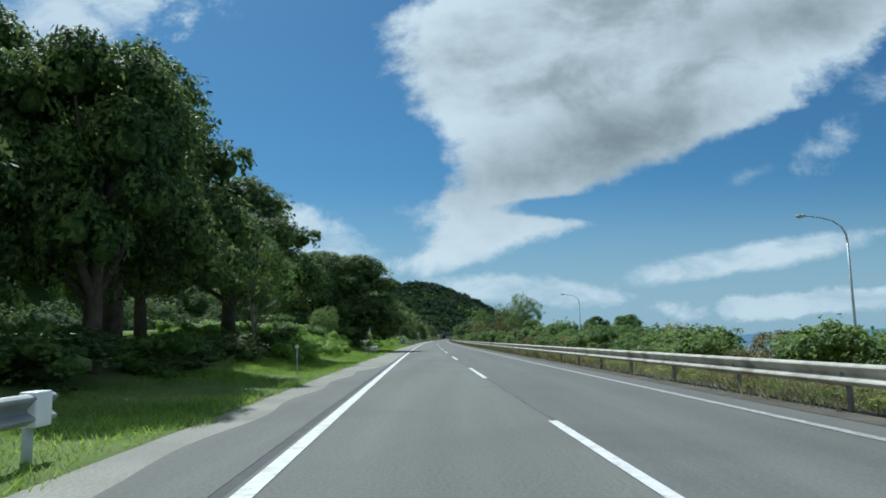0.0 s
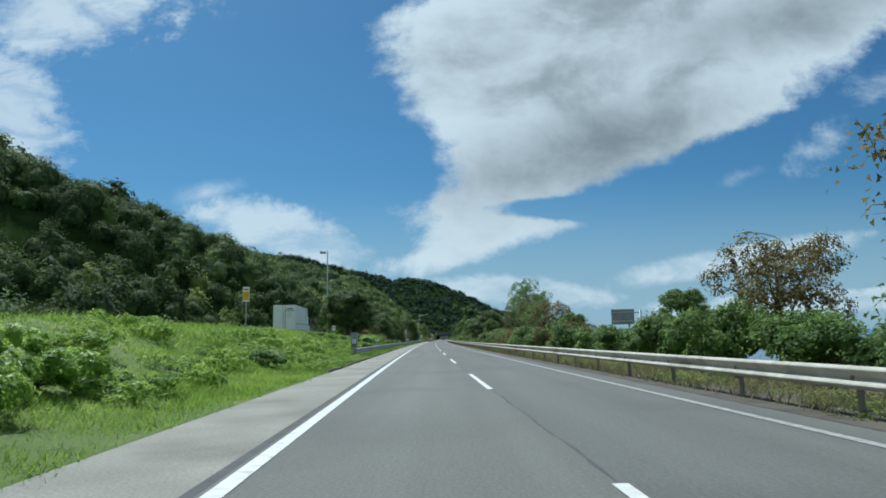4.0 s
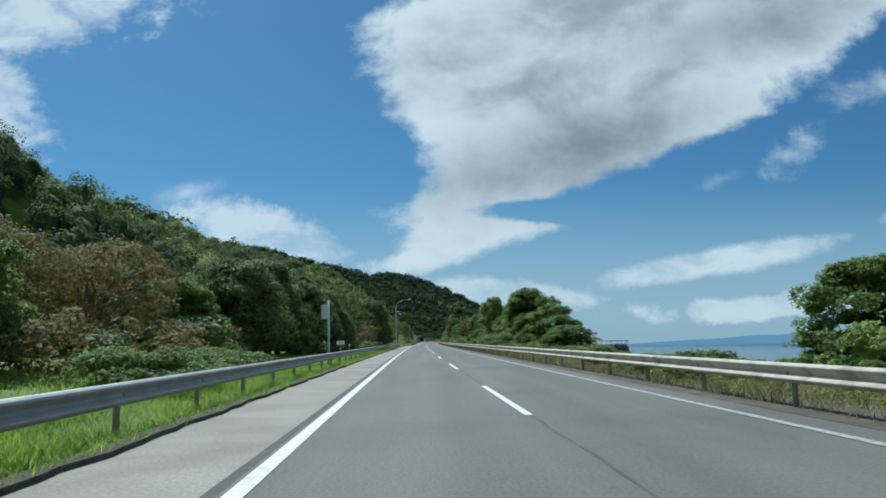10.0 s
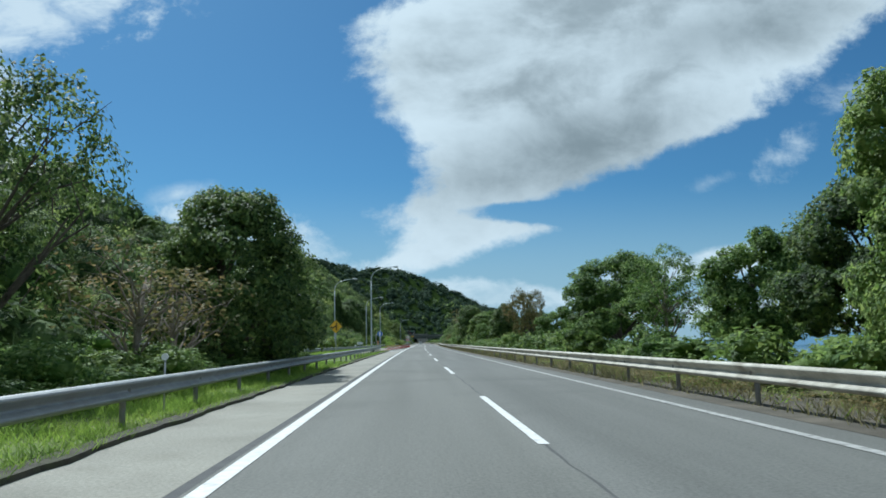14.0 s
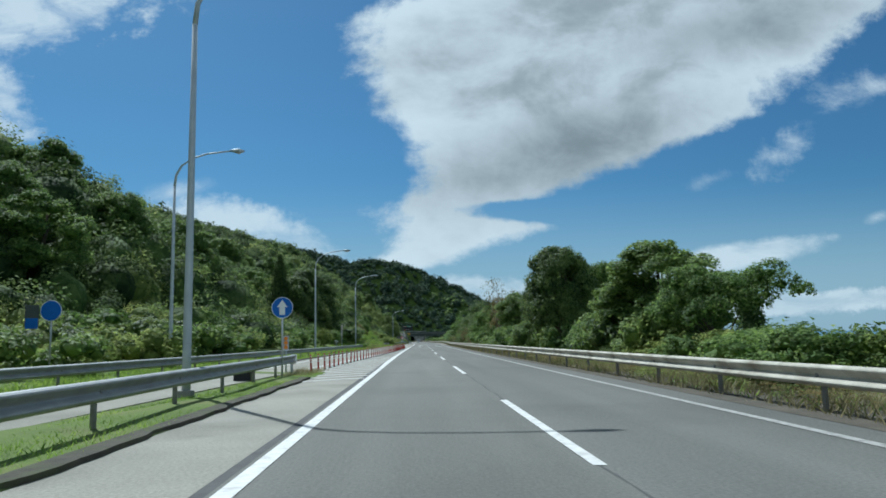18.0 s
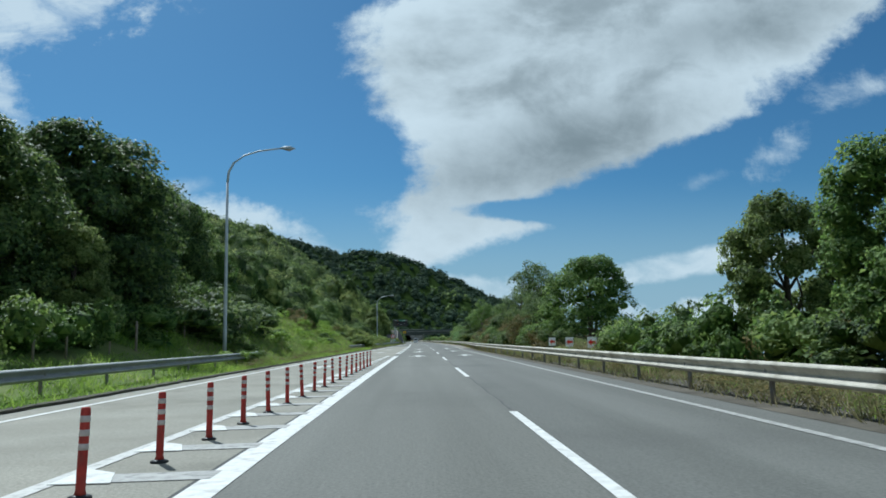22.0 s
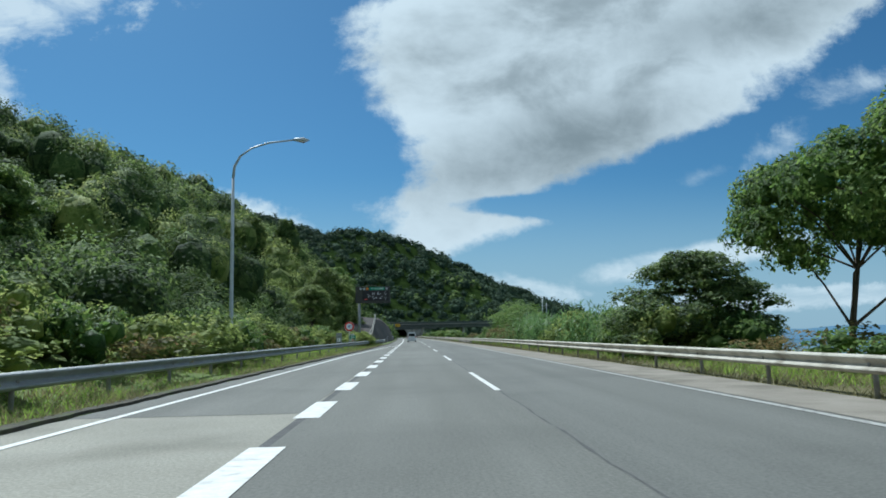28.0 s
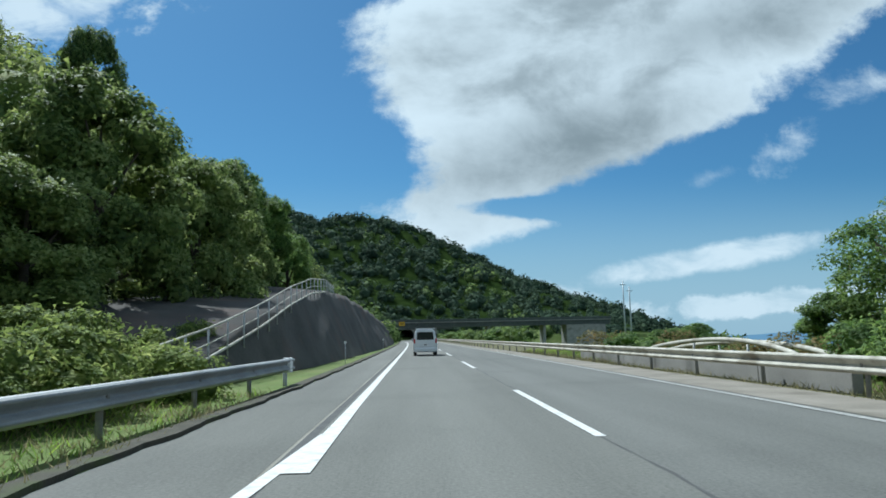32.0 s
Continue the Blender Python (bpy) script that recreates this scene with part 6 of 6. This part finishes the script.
tree("broad", 510, -25.0, 10.6, 9, 0, "at the foot of the hill")
tree("dark", 504, -21.5, 9.8, 8, 1, "at the foot of the hill")
tree("broad", 516, -22.5, 8.6, 8, 1, "at the foot of the hill")
tree("conifer", 475, -23.2, 12.0, 4.6, 1, "standing above the scrub")
tree("pale", 479.5, -17.2, 5.2, 4.4, 1, "before a dark dome")
tree("dark", 714, -26, 9.4, 6.0, 2, "rising above the hill's edge")
tree("pale", 706, -31, 6.5, 6.4, 0)
tree("pale", 687, -15.5, 7.0, 7.5, 2, "overhanging the dark slope")
tree("pale", 692, -15.5, 11.5, 9.5, 0, "overhanging the dark slope")
tree("pale", 699, -13.5, 10.8, 8.5, 1, "overhanging the dark slope")
tree("pale", 708, -15, 10.5, 8.5, 1)
tree("pale", 676, -16, 7.5, 8, 2)
tree("broad", 716, -17, 8.4, 8, 0, "crowning the dark slope")
tree("broad", 724, -16.2, 9.2, 8, 1, "crowning the dark slope")
tree("broad", 732, -14.8, 9.6, 7.4, 2, "crowning the dark slope")

# shrubs in rows along both verges
rs = random.Random(7)


def row(kinds, s0, s1, u0, u1, h0, h1, w0=2.8, w1=4.2, step=2.6, z=None, loose=False):
    s = s0
    while s < s1:
        shrub(rs.choice(kinds), s, rs.uniform(u0, u1), rs.uniform(h0, h1), rs.uniform(w0, w1), rs.randrange(8), z, loose)
        s += step * rs.uniform(.7, 1.3)


row(["bush", "vine", "bush", "dry"], -8, 60, 7.4, 9.2, 1.1, 1.9, loose=True)
row(["bush", "dry"], 20, 44, 9.6, 12, 1.6, 2.6)
row(["bush", "bush", "vine"], 46, 62, 9.6, 11.6, 2.4, 3.1, 3, 4.2, 1.8)
row(["bush", "bush", "vine"], 60, 128, 7.6, 9.4, 1.6, 2.5, loose=True)
row(["bush", "bush", "dry"], 124, 172, 7.2, 9.0, 1.6, 2.7, loose=True)
row(["vine", "bush"], 170, 216, 7.4, 9.2, 1.5, 2.6, loose=True)
row(["vine", "scrub"], 216, 268, 6.6, 8.2, .5, 1.1, 2.2, 3.4, 2.0, loose=True)
row(["vine", "vine", "dark"], 268, 290, 6.9, 8.6, 1.2, 2.4, loose=True)
row(["vine", "bush"], 290, 352, 7.2, 9.0, 1.2, 2.2)
row(["vine", "bush", "scrub"], 352, 396, 7.2, 9.4, 1.2, 1.9, loose=True)
row(["scrub", "dry", "dry"], -8, 560, 5.45, 6.5, .22, .55, .9, 2.0, 1.2)
row(["vine"], 378, 396, 9.0, 12.5, 1.4, 2.0)
row(["vine", "bush", "dark"], 396, 482, 7.2, 9.2, 1.8, 3.0)
row(["dry", "dark", "bush"], 464, 484, 8.8, 11.2, 1.5, 2.6)
row(["dry", "dry", "scrub"], 482, 514, 9.6, 11.6, .8, 1.3, step=1.8)
row(["bush", "dry", "dark"], 504, 575, 7.6, 9.6, 1.8, 3.0, loose=True)
row(["bush", "dry"], 578, 612, 9.2, 11.5, .9, 1.6)
row(["bush", "scrub", "vine"], 604, 650, 8.8, 12.4, 1.6, 2.9, 2.4, 3.8, 1.1)
row(["bush", "bush", "dry"], 648, 682, 8.8, 10.6, 1.4, 2.6, loose=True)
row(["bush", "dry"], 674, 720, 10.5, 14, .8, 1.8)
row(["bush", "vine"], 700, 760, 14, 26, 1.0, 2.2)
row(["bush", "vine"], 760, 930, 8.5, 14, 1.5, 3.0, 3.5, 6, 4)
# left: shade shrubs, azalea hedges, roadside mounds
row(["dark", "bush"], -4, 30, -11.5, -9.5, .9, 1.5)
row(["azalea"], 26, 52, -10.6, -8.6, .9, 1.3, 2.6, 3.6, 1.8, loose=True)
row(["azalea"], 31, 56, -17, -12, .7, 1.1, 2.8, 3.8, .9)
row(["weed"], 84, 106, -14, -7.0, .4, .8, 1.6, 2.6, .8)
row(["dark"], 57, 76, -14, -9.6, 1.6, 2.6, 3, 4.4, 1.5, loose=True)
row(["azalea", "bush"], 40, 58, -13.5, -10, 1.2, 1.8, 3, 4, 2, loose=True)
row(["azalea"], 77, 89, -9.8, -8.9, 1.0, 1.25, 2.6, 3.2, 1.2, loose=True)
row(["azalea"], 78, 90, -11.4, -10.4, 1.0, 1.25, 2.6, 3.2, 1.3, loose=True)
row(["dark"], 168, 180, -11.2, -10.4, 1.0, 1.4)
row(["weed"], 104, 176, -6.9, -6.1, .25, .5, 1.2, 2.0, 1.1)
row(["weed", "weed", "bush"], 104, 172, -12, -7.4, .5, 1.1, 1.8, 3.0, 1.2)
row(["dark"], 488, 504, -17.5, -13.4, 1.4, 2.6, 3, 4.2, .9)
row(["dark", "bush"], 468, 506, -20.5, -16.2, 1.4, 2.6, 3, 4.2, 1.6)
row(["bush", "vine"], 436, 484, -19.5, -14.5, 1.0, 2.4, 2.4, 3.6, 1.4)
row(["bush", "vine"], 218, 232, -9.8, -8.4, .9, 1.3, loose=True)
row(["dry", "dark", "dry"], 198, 244, -14.2, -12.0, 1.3, 2.4, 3, 4.2, 1.6)
row(["dark"], 266, 292, -12.8, -11.4, 1.0, 1.8, 3, 4.2, 1.8)
row(["bush", "dry"], 290, 300, -12.5, -10.5, .9, 1.8)
row(["bush", "vine"], 290, 330, -10.2, -8.8, .8, 1.6, loose=True)
row(["bush", "dark"], 330, 480, -22, -17, 1.8, 3.2, 3.5, 5, 2.4)
row(["scrub", "bush", "vine"], 340, 440, -18.5, -15.8, 1.4, 2.6, 3, 4.4, 2.4)
row(["weed", "weed", "bush"], 484, 556, -15.5, -11.6, .45, 1.1, 1.6, 2.8, 2.0)
shrub("scrub", 461, -14.7, 2.2, 2.9, 2)
shrub("bush", 533, -14.6, 2.7, 2.4, 1)
shrub("dry", 531, -16.2, 1.9, 2.8, 2)
row(["dry", "weed"], 526, 556, -17.6, -14.4, .7, 1.4, 2.3, 3.0, 1.3)
row(["dry"], 484, 556, -10.7, -10.1, .3, .6, .8, 1.3, 1.0)
row(["bush", "vine"], 500, 560, -23, -19, 1.0, 1.9, 3, 4.4, 2.6)
row(["scrub", "bush"], 562, 600, -17.5, -15, 1.4, 2.4, 3, 4.6, 2.2)
row(["scrub", "bush", "scrub", "dry"], 556, 672, -12.8, -10.6, 1.0, 2.3, 2.8, 4.4, 1.7)
row(["scrub"], 660, 679, -9.2, -7.6, 1.2, 1.9, 2.4, 3.4, 1.2, loose=True)
row(["scrub"], 676, 688, -11, -8.6, 1.2, 2.0, 2.6, 3.6, 1.4, loose=True)
row(["vine"], 780, 930, -11, -7.8, 1.2, 2.6, 3.4, 5, 3)

for (kind, _, right), vs in THICKETS.items():
    tagged(new("thicket", quads_mesh("thicket", np.concatenate(vs), SHRUBS[next(k for k in SHRUBS if k[0] == kind)][3], 3)), "thicket of " + SHRUB_LABEL[kind] + "s", "thicket", kind="stuff")

# reeds on the right bank
def reed_clump(seed):
    global RNG
    RNG = np.random.default_rng(300 + seed)
    v = []
    for i in range(46):
        x, y = RNG.normal(0, .75, 2)
        h = RNG.uniform(1.9, 3.8)
        lean = RNG.normal(0, .14, 2)
        top = np.array([x + lean[0] * h, y + lean[1] * h, h])
        base = np.array([x, y, -.05])
        w = np.array([.018, 0, 0])
        v.append(np.stack([base - w, base + w, top + w * .4, top - w * .4]))
        n = 17
        t = RNG.uniform(.2, 1, n)[:, None]
        c = base + (top - base) * t + RNG.normal(0, .12, (n, 3))
        a = RNG.uniform(0, 2 * math.pi, n)
        d = np.stack([np.cos(a) * .55, np.sin(a) * .55, RNG.uniform(.2, .9, n)], -1)
        L = RNG.uniform(.4, .85, (n, 1))
        sd = np.stack([-np.sin(a), np.cos(a), a * 0], -1) * .042
        v.append(np.stack([c, c + d * L * .4 + sd, c + d * L - np.array([0, 0, .12]), c + d * L * .4 - sd], 1).reshape(-1, 3))
    return quads_mesh("reeds", np.concatenate(v), L_REED)


REEDS = [reed_clump(i) for i in range(4)]
for i in range(64):
    s = 603 + i * .83 + rs.uniform(-.3, .3)
    u = rs.uniform(8.6, 12.5)
    k = rs.uniform(.35, 1.12) * float(lerp(s, (603, .6), (612, .85), (625, .85), (640, .8), (660, .8)))
    ob = new("reed_clump", REEDS[i % 4])
    ob.matrix_basis = Matrix.Translation(spot(s, u, float(land(s, u)) - .05)) @ Matrix.Rotation(i * 1.3, 4, "Z") @ Matrix.Scale(k, 4)
    tagged(ob, "tall green reed clump with feathery tops", "reeds", "reeds on the bank")

# grass
def grass(name, s0, s1, ulo, uhi, per_m2, h0, h1, material, label, width=.03, seed=0):
    rng = np.random.default_rng(40 + seed)
    sm = np.linspace(s0, s1, 200)
    lo = ulo if callable(ulo) else (lambda s: s * 0 + ulo)
    hi = uhi if callable(uhi) else (lambda s: s * 0 + uhi)
    n = int(per_m2 * (s1 - s0) * float(np.mean(hi(sm) - lo(sm))))
    s = rng.uniform(s0, s1, n)
    u = lo(s) + (hi(s) - lo(s)) * rng.random(n)
    patch = rough_noise(s, u, 1.7, 21)
    keep = rng.random(n) < .35 + .9 * patch
    s, u, patch = s[keep], u[keep], patch[keep]
    n = len(s)
    x, y = spot_xy(s, u)
    base = np.stack([x, y, land(s, u) - .03], -1)
    h = rng.uniform(h0, h1, n) * (.55 + .9 * patch)
    a = rng.uniform(0, 2 * math.pi, n)
    ln = rng.uniform(.3, 1.3, n) * h
    top = base + np.stack([np.cos(a) * ln, np.sin(a) * ln, h], -1)
    b = rng.uniform(0, 2 * math.pi, n)
    wd = np.stack([np.cos(b), np.sin(b), b * 0], -1) * (width * rng.uniform(.6, 1.5, n))[:, None]
    v = np.stack([base - wd, base + wd, top], 1).reshape(-1, 3)
    return tagged(new(name, quads_mesh(name, v, material, 3)), label, "grass", kind="stuff")


grass("verge_grass", -14, 104, -9.6, lambda s: s * 0 - 5.62 + .18 * np.sin(s * .8) + .1 * np.sin(s * 2.9), 300, .05, .19, L_GRASS, "long green verge grass", .011, 1)
grass("sunny_grass", 18, 100, -19, -9.6, 70, .08, .26, L_GRASS, "sunlit mown grass on the bank", .022, 31)
grass("bank_grass", 90, 176, -11, lambda s: s * 0 - 5.8, 220, .07, .24, L_GRASS, "tall lush grass on the bank", .012, 2)
grass("bank_grass", 100, 180, -19, -11, 60, .14, .42, L_GRASS, "tall lush grass on top of the bank", .022, 22)
grass("verge_grass", 176, 332, -8.0, -5.74, 340, .07, .26, L_GRASS, "green grass below the guardrail", .009, 3)
grass("verge_grass", 180, 332, -15.0, -8.0, 60, .10, .28, L_GRASS, "green grass behind the guardrail", .024, 23)
grass("strip_grass", 332, 396, lambda s: ramp_right(s) + .1, lambda s: s * 0 - 5.8, 150, .04, .12, L_GRASS, "mown grass strip beside the slip road", .012, 4)
grass("nose_grass", 393, 398.6, -7.5, -6.0, 240, .08, .26, L_STRAW, "dry grass tuft at the barrier's end", .011, 5)
grass("outer_grass", 300, 480, lambda s: ramp_left(s) * (s < 397) + (s >= 397) * (pave_left(s)) - 4.5, lambda s: ramp_left(s) * (s < 397) + (s >= 397) * pave_left(s) - .12, 60, .10, .30, L_GRASS, "grass outside the slip road", .018, 6)
grass("slope_grass", 480, 556, lambda s: pave_left(s) - 8.5, lambda s: pave_left(s) - .12, 130, .12, .42, L_GRASS, "tall sunlit grass on the cutting", .017, 7)
grass("rail_grass", 556, 680, lambda s: pave_left(s) - 2.6, lambda s: pave_left(s) - .12, 170, .06, .24, L_STRAW, "yellowing grass below the guardrail", .012, 8)
grass("rail_weeds", 556, 680, lambda s: pave_left(s) - 4, lambda s: pave_left(s) - .4, 60, .08, .28, L_GRASS, "green weeds below the guardrail", .016, 14)
grass("cutting_straw", 484, 556, lambda s: pave_left(s) - 8.5, lambda s: pave_left(s) - 1.0, 34, .25, .6, L_STRAW, "seeding dry stalks on the cutting", .012, 33)
grass("slope_straw", 484, 545, lambda s: pave_left(s) - 1.3, lambda s: pave_left(s) - .12, 140, .08, .24, L_STRAW, "dry grass along the kerb", .012, 9)
grass("median_grass", -10, 540, lambda s: rail_right(s) - .1, lambda s: rail_right(s) + 2.2, 75, .10, .42, L_STRAW, "dry median grass under the rail", .013, 10)
grass("median_weeds", -10, 560, lambda s: rail_right(s) + .2, lambda s: rail_right(s) + 3.6, 14, .08, .28, L_GRASS, "green weeds behind the median rail", .018, 11)
grass("tall_straw", 474, 516, lambda s: s * 0 + 8.95, lambda s: s * 0 + 11.5, 70, .5, 1.25, L_STRAW, "tall seeding grass behind the median rail", .016, 41)
grass("median_grass", 540, 720, lambda s: rail_right(s) - .1, lambda s: rail_right(s) + 3.0, 100, .06, .24, L_STRAW, "dry pale grass by the median rail", .014, 12)
grass("median_weeds", 560, 720, lambda s: rail_right(s) + .6, lambda s: rail_right(s) + 5, 45, .10, .32, L_GRASS, "green weeds by the median rail", .018, 13)

# clipped hedges
def hedge(s0, s1, u, z0, z1, w, seed):
    """A clipped hedge with rounded shoulders along the road."""
    global RNG
    RNG = np.random.default_rng(700 + seed)
    L, h = s1 - s0, z1 - z0
    g = thing("clipped_hedge", stand(s0, u, z0), "clipped sunlit yellow-green azalea hedge on the verge", "hedge", "hedges")
    n = int(520 * L)
    y = RNG.uniform(-.1, L + .1, n)
    a = RNG.uniform(-.15, math.pi + .15, n)
    wave = 1 + .07 * np.sin(y * 1.9) + .05 * np.sin(y * 4.3 + a * 2)
    e = np.clip(np.minimum(y + .1, L + .1 - y) / .6, .0, 1) ** .5
    cx, cz = np.sign(np.cos(a)) * np.abs(np.cos(a)) ** .55, np.abs(np.sin(a)) ** .55
    k = RNG.uniform(.86, 1.04, n) * wave
    p = np.stack([cx * w / 2 * k * e, y, cz * h * k * e], -1)
    nrm = np.stack([cx, np.where(y < .3, -1.0, np.where(y > L - .3, 1.0, 0)), cz + .3], -1)
    me = quads_mesh("foliage", leaf_quads(p, nrm, .07, 1.5, .5), L_BRIGHT, 3)
    shared("foliage", me, g)
    bm = bmesh.new()
    rings = []
    for yy in np.linspace(.45, L - .45, max(3, int(L))):
        rings.append([bm.verts.new((math.cos(t) * w * .38, yy, max(0, math.sin(t)) ** .6 * h * .8)) for t in np.linspace(0, math.pi, 9)])
    for r0, r1 in zip(rings, rings[1:]):
        for k in range(8):
            bm.faces.new((r0[k], r0[k + 1], r1[k + 1], r1[k]))
    bm.faces.new(rings[0])
    bm.faces.new(rings[-1][::-1])
    part("core", bm, L_DARK, g)


hedge(163.5, 180.5, -9.1, .45, 1.9, 2.2, 1)
hedge(181.2, 184, -9.2, .45, 1.7, 1.8, 2)
hedge(38, 57, -11.0, .5, 1.7, 2.4, 4)

# ---- the wooded hill ----
def canopy(x, y, z, r, hgt, n_leaf, leaf, tufts=10, level=2):
    """Domed crowns of leaf tufts round closed cores, standing at x, y, z."""
    n = len(x)
    c = np.stack([x, y, z + hgt * .28], -1)
    size = np.stack([r, r, hgt], -1)
    top = unit(n * tufts).reshape(n, tufts, 3)
    top[..., 2] = np.where(top[..., 2] < -.25, -top[..., 2], top[..., 2])
    k = np.repeat(np.arange(n), n_leaf)
    out = top[k, RNG.integers(0, tufts, len(k))]
    d = unit(len(k))
    d = np.where((d * out).sum(1, keepdims=True) < -.15, -d, d)
    p = c[k] + (out * .70 + d * .40 * RNG.uniform(.5, 1.2, (len(k), 1))) * size[k]
    q = leaf_quads(p, unit_of(d * .7 + out * .6 + UP), leaf * r[k] / r.mean(), 1.4, .35, soft=.58)
    return np.concatenate([q, cores(c, r, .68, hgt, level, -99)])


def woods(name, s0, s1, v0, v1, spacing, r0, r1, n_leaf, leaf, seed, label, mix=(.5, .35, .15), tall=1.5, level=2):
    """A wood of crowns standing v0..v1 metres behind the hill's foot, of three sorts mixed in the given shares; the
    palest sort paints sunlit crowns.
    """
    global RNG
    RNG = np.random.default_rng(900 + seed)
    n = int((s1 - s0) * (v1 - v0) / spacing ** 2)
    s = RNG.uniform(s0, s1, n)
    u = -(hill_foot(s) + RNG.uniform(v0, v1, n))
    x, y = spot_xy(s, u)
    z = land(s, u)
    r = (r0 + (r1 - r0) * RNG.random(n) ** 1.8) * (.8 + .4 * rough_noise(s, u, 14, 31))
    hgt = np.minimum(r * RNG.uniform(.85, tall, n), r1 * 1.25)
    sort = np.clip(.5 * RNG.random(n) + .5 * rough_noise(s, u, 11, 17 + seed), 0, 1)
    edge = np.quantile(sort, np.cumsum(mix))
    for i, (lm, what) in enumerate(((L_HILL, "dark "), (L_WOOD, "green "), (L_SUNLIT_SCRUB, "sunlit "))):
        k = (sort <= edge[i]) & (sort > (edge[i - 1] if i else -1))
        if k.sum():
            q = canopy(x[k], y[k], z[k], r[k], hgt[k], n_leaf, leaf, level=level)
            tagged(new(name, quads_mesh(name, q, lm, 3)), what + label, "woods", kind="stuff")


# The pale sort's share follows how brightly each stretch is lit.
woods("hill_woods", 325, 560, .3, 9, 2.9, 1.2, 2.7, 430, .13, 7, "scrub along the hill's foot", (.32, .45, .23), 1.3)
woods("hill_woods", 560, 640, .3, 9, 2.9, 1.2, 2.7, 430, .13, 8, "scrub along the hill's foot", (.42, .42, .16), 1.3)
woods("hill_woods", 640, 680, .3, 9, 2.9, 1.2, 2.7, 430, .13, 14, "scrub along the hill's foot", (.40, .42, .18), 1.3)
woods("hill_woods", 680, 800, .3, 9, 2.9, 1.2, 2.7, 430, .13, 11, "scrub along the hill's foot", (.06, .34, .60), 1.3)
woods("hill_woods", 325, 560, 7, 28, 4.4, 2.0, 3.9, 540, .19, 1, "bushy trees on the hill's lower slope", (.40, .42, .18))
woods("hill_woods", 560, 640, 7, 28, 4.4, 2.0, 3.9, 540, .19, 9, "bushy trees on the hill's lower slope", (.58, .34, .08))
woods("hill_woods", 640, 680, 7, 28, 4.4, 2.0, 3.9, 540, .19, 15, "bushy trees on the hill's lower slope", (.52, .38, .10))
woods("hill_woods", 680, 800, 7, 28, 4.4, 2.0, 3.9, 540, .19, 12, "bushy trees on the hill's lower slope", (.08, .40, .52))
woods("hill_woods", 180, 340, 25, 75, 5.7, 2.8, 5.0, 420, .30, 13, "woods on the hillside", (.78, .18, .04))
woods("hill_woods", 340, 800, 25, 75, 5.7, 2.8, 5.0, 420, .30, 2, "woods on the hillside", (.54, .33, .13))
woods("hill_woods", -40, 330, -6, 26, 5.2, 2.6, 4.4, 200, .40, 3, "woods at the foot of the hill", (.75, .2, .05))
woods("hill_woods", 20, 1010, 72, 170, 7.6, 4.0, 6.6, 80, .95, 4, "woods on the upper hill", (.7, .25, .05), 1.3, 1)
woods("hill_woods", 800, 1010, -6, 75, 5.6, 2.8, 4.8, 90, .62, 5, "woods beyond the overpass", (.55, .3, .15), 1.4, 1)
woods("hill_woods", 60, 1000, 165, 280, 11, 5.5, 8.5, 50, 1.8, 6, "woods along the hill's crest", (.8, .15, .05), 1.2, 1)
# single round crowns standing out of the scrub
rh = random.Random(61)
for i in range(40):
    s = 415 + 205 * (i + rh.random()) / 40
    v = rh.choice((rh.uniform(7, 20), rh.uniform(16, 40), rh.uniform(36, 62)))
    u = -(float(hill_foot(s)) + v)
    h = rh.uniform(5.6, 8.2) if v < 30 else rh.uniform(5, 6.4)
    tree(rh.choice(("broad", "fine", "broad", "vine")), s, u, h, h * rh.uniform(1.0, 1.35), rh.randrange(3), "on the wooded hillside", float(land(s, u)) - h * .1)
# the ridge across the road's end
RNG = np.random.default_rng(77)
n = 4200
s = RNG.uniform(975, 1330, n)
x0 = RNG.uniform(-260, 330, n)
hx = np.interp(s, S_, X_)
u = x0 - hx
x, y = spot_xy(s, u)
z = land(s, u)
ok = (hill_height(s, u) > 1) & ~((s < 1035) & (np.abs(u) < 13))
x, y, z = x[ok], y[ok], z[ok]
n = len(x)
r = 2.6 + 3.6 * RNG.random(n) ** 1.6
sort = RNG.random(n) * .6 + .4 * rough_noise(x, y, 40, 8)
for lm, lo, hi, what in ((L_RIDGE, -1, .78, "far dark woods on the ridge above the tunnel"), (L_WOOD, .78, 2, "far green woods on the ridge above the tunnel")):
    k = (sort > lo) & (sort <= hi)
    tagged(new("ridge_woods", quads_mesh("ridge_woods", canopy(x[k], y[k], z[k] - r[k] * .3, r[k], r[k] * RNG.uniform(.8, 1.3, k.sum()), 40, 1.1, 8, 1), lm, 3)), what, "woods", kind="stuff")
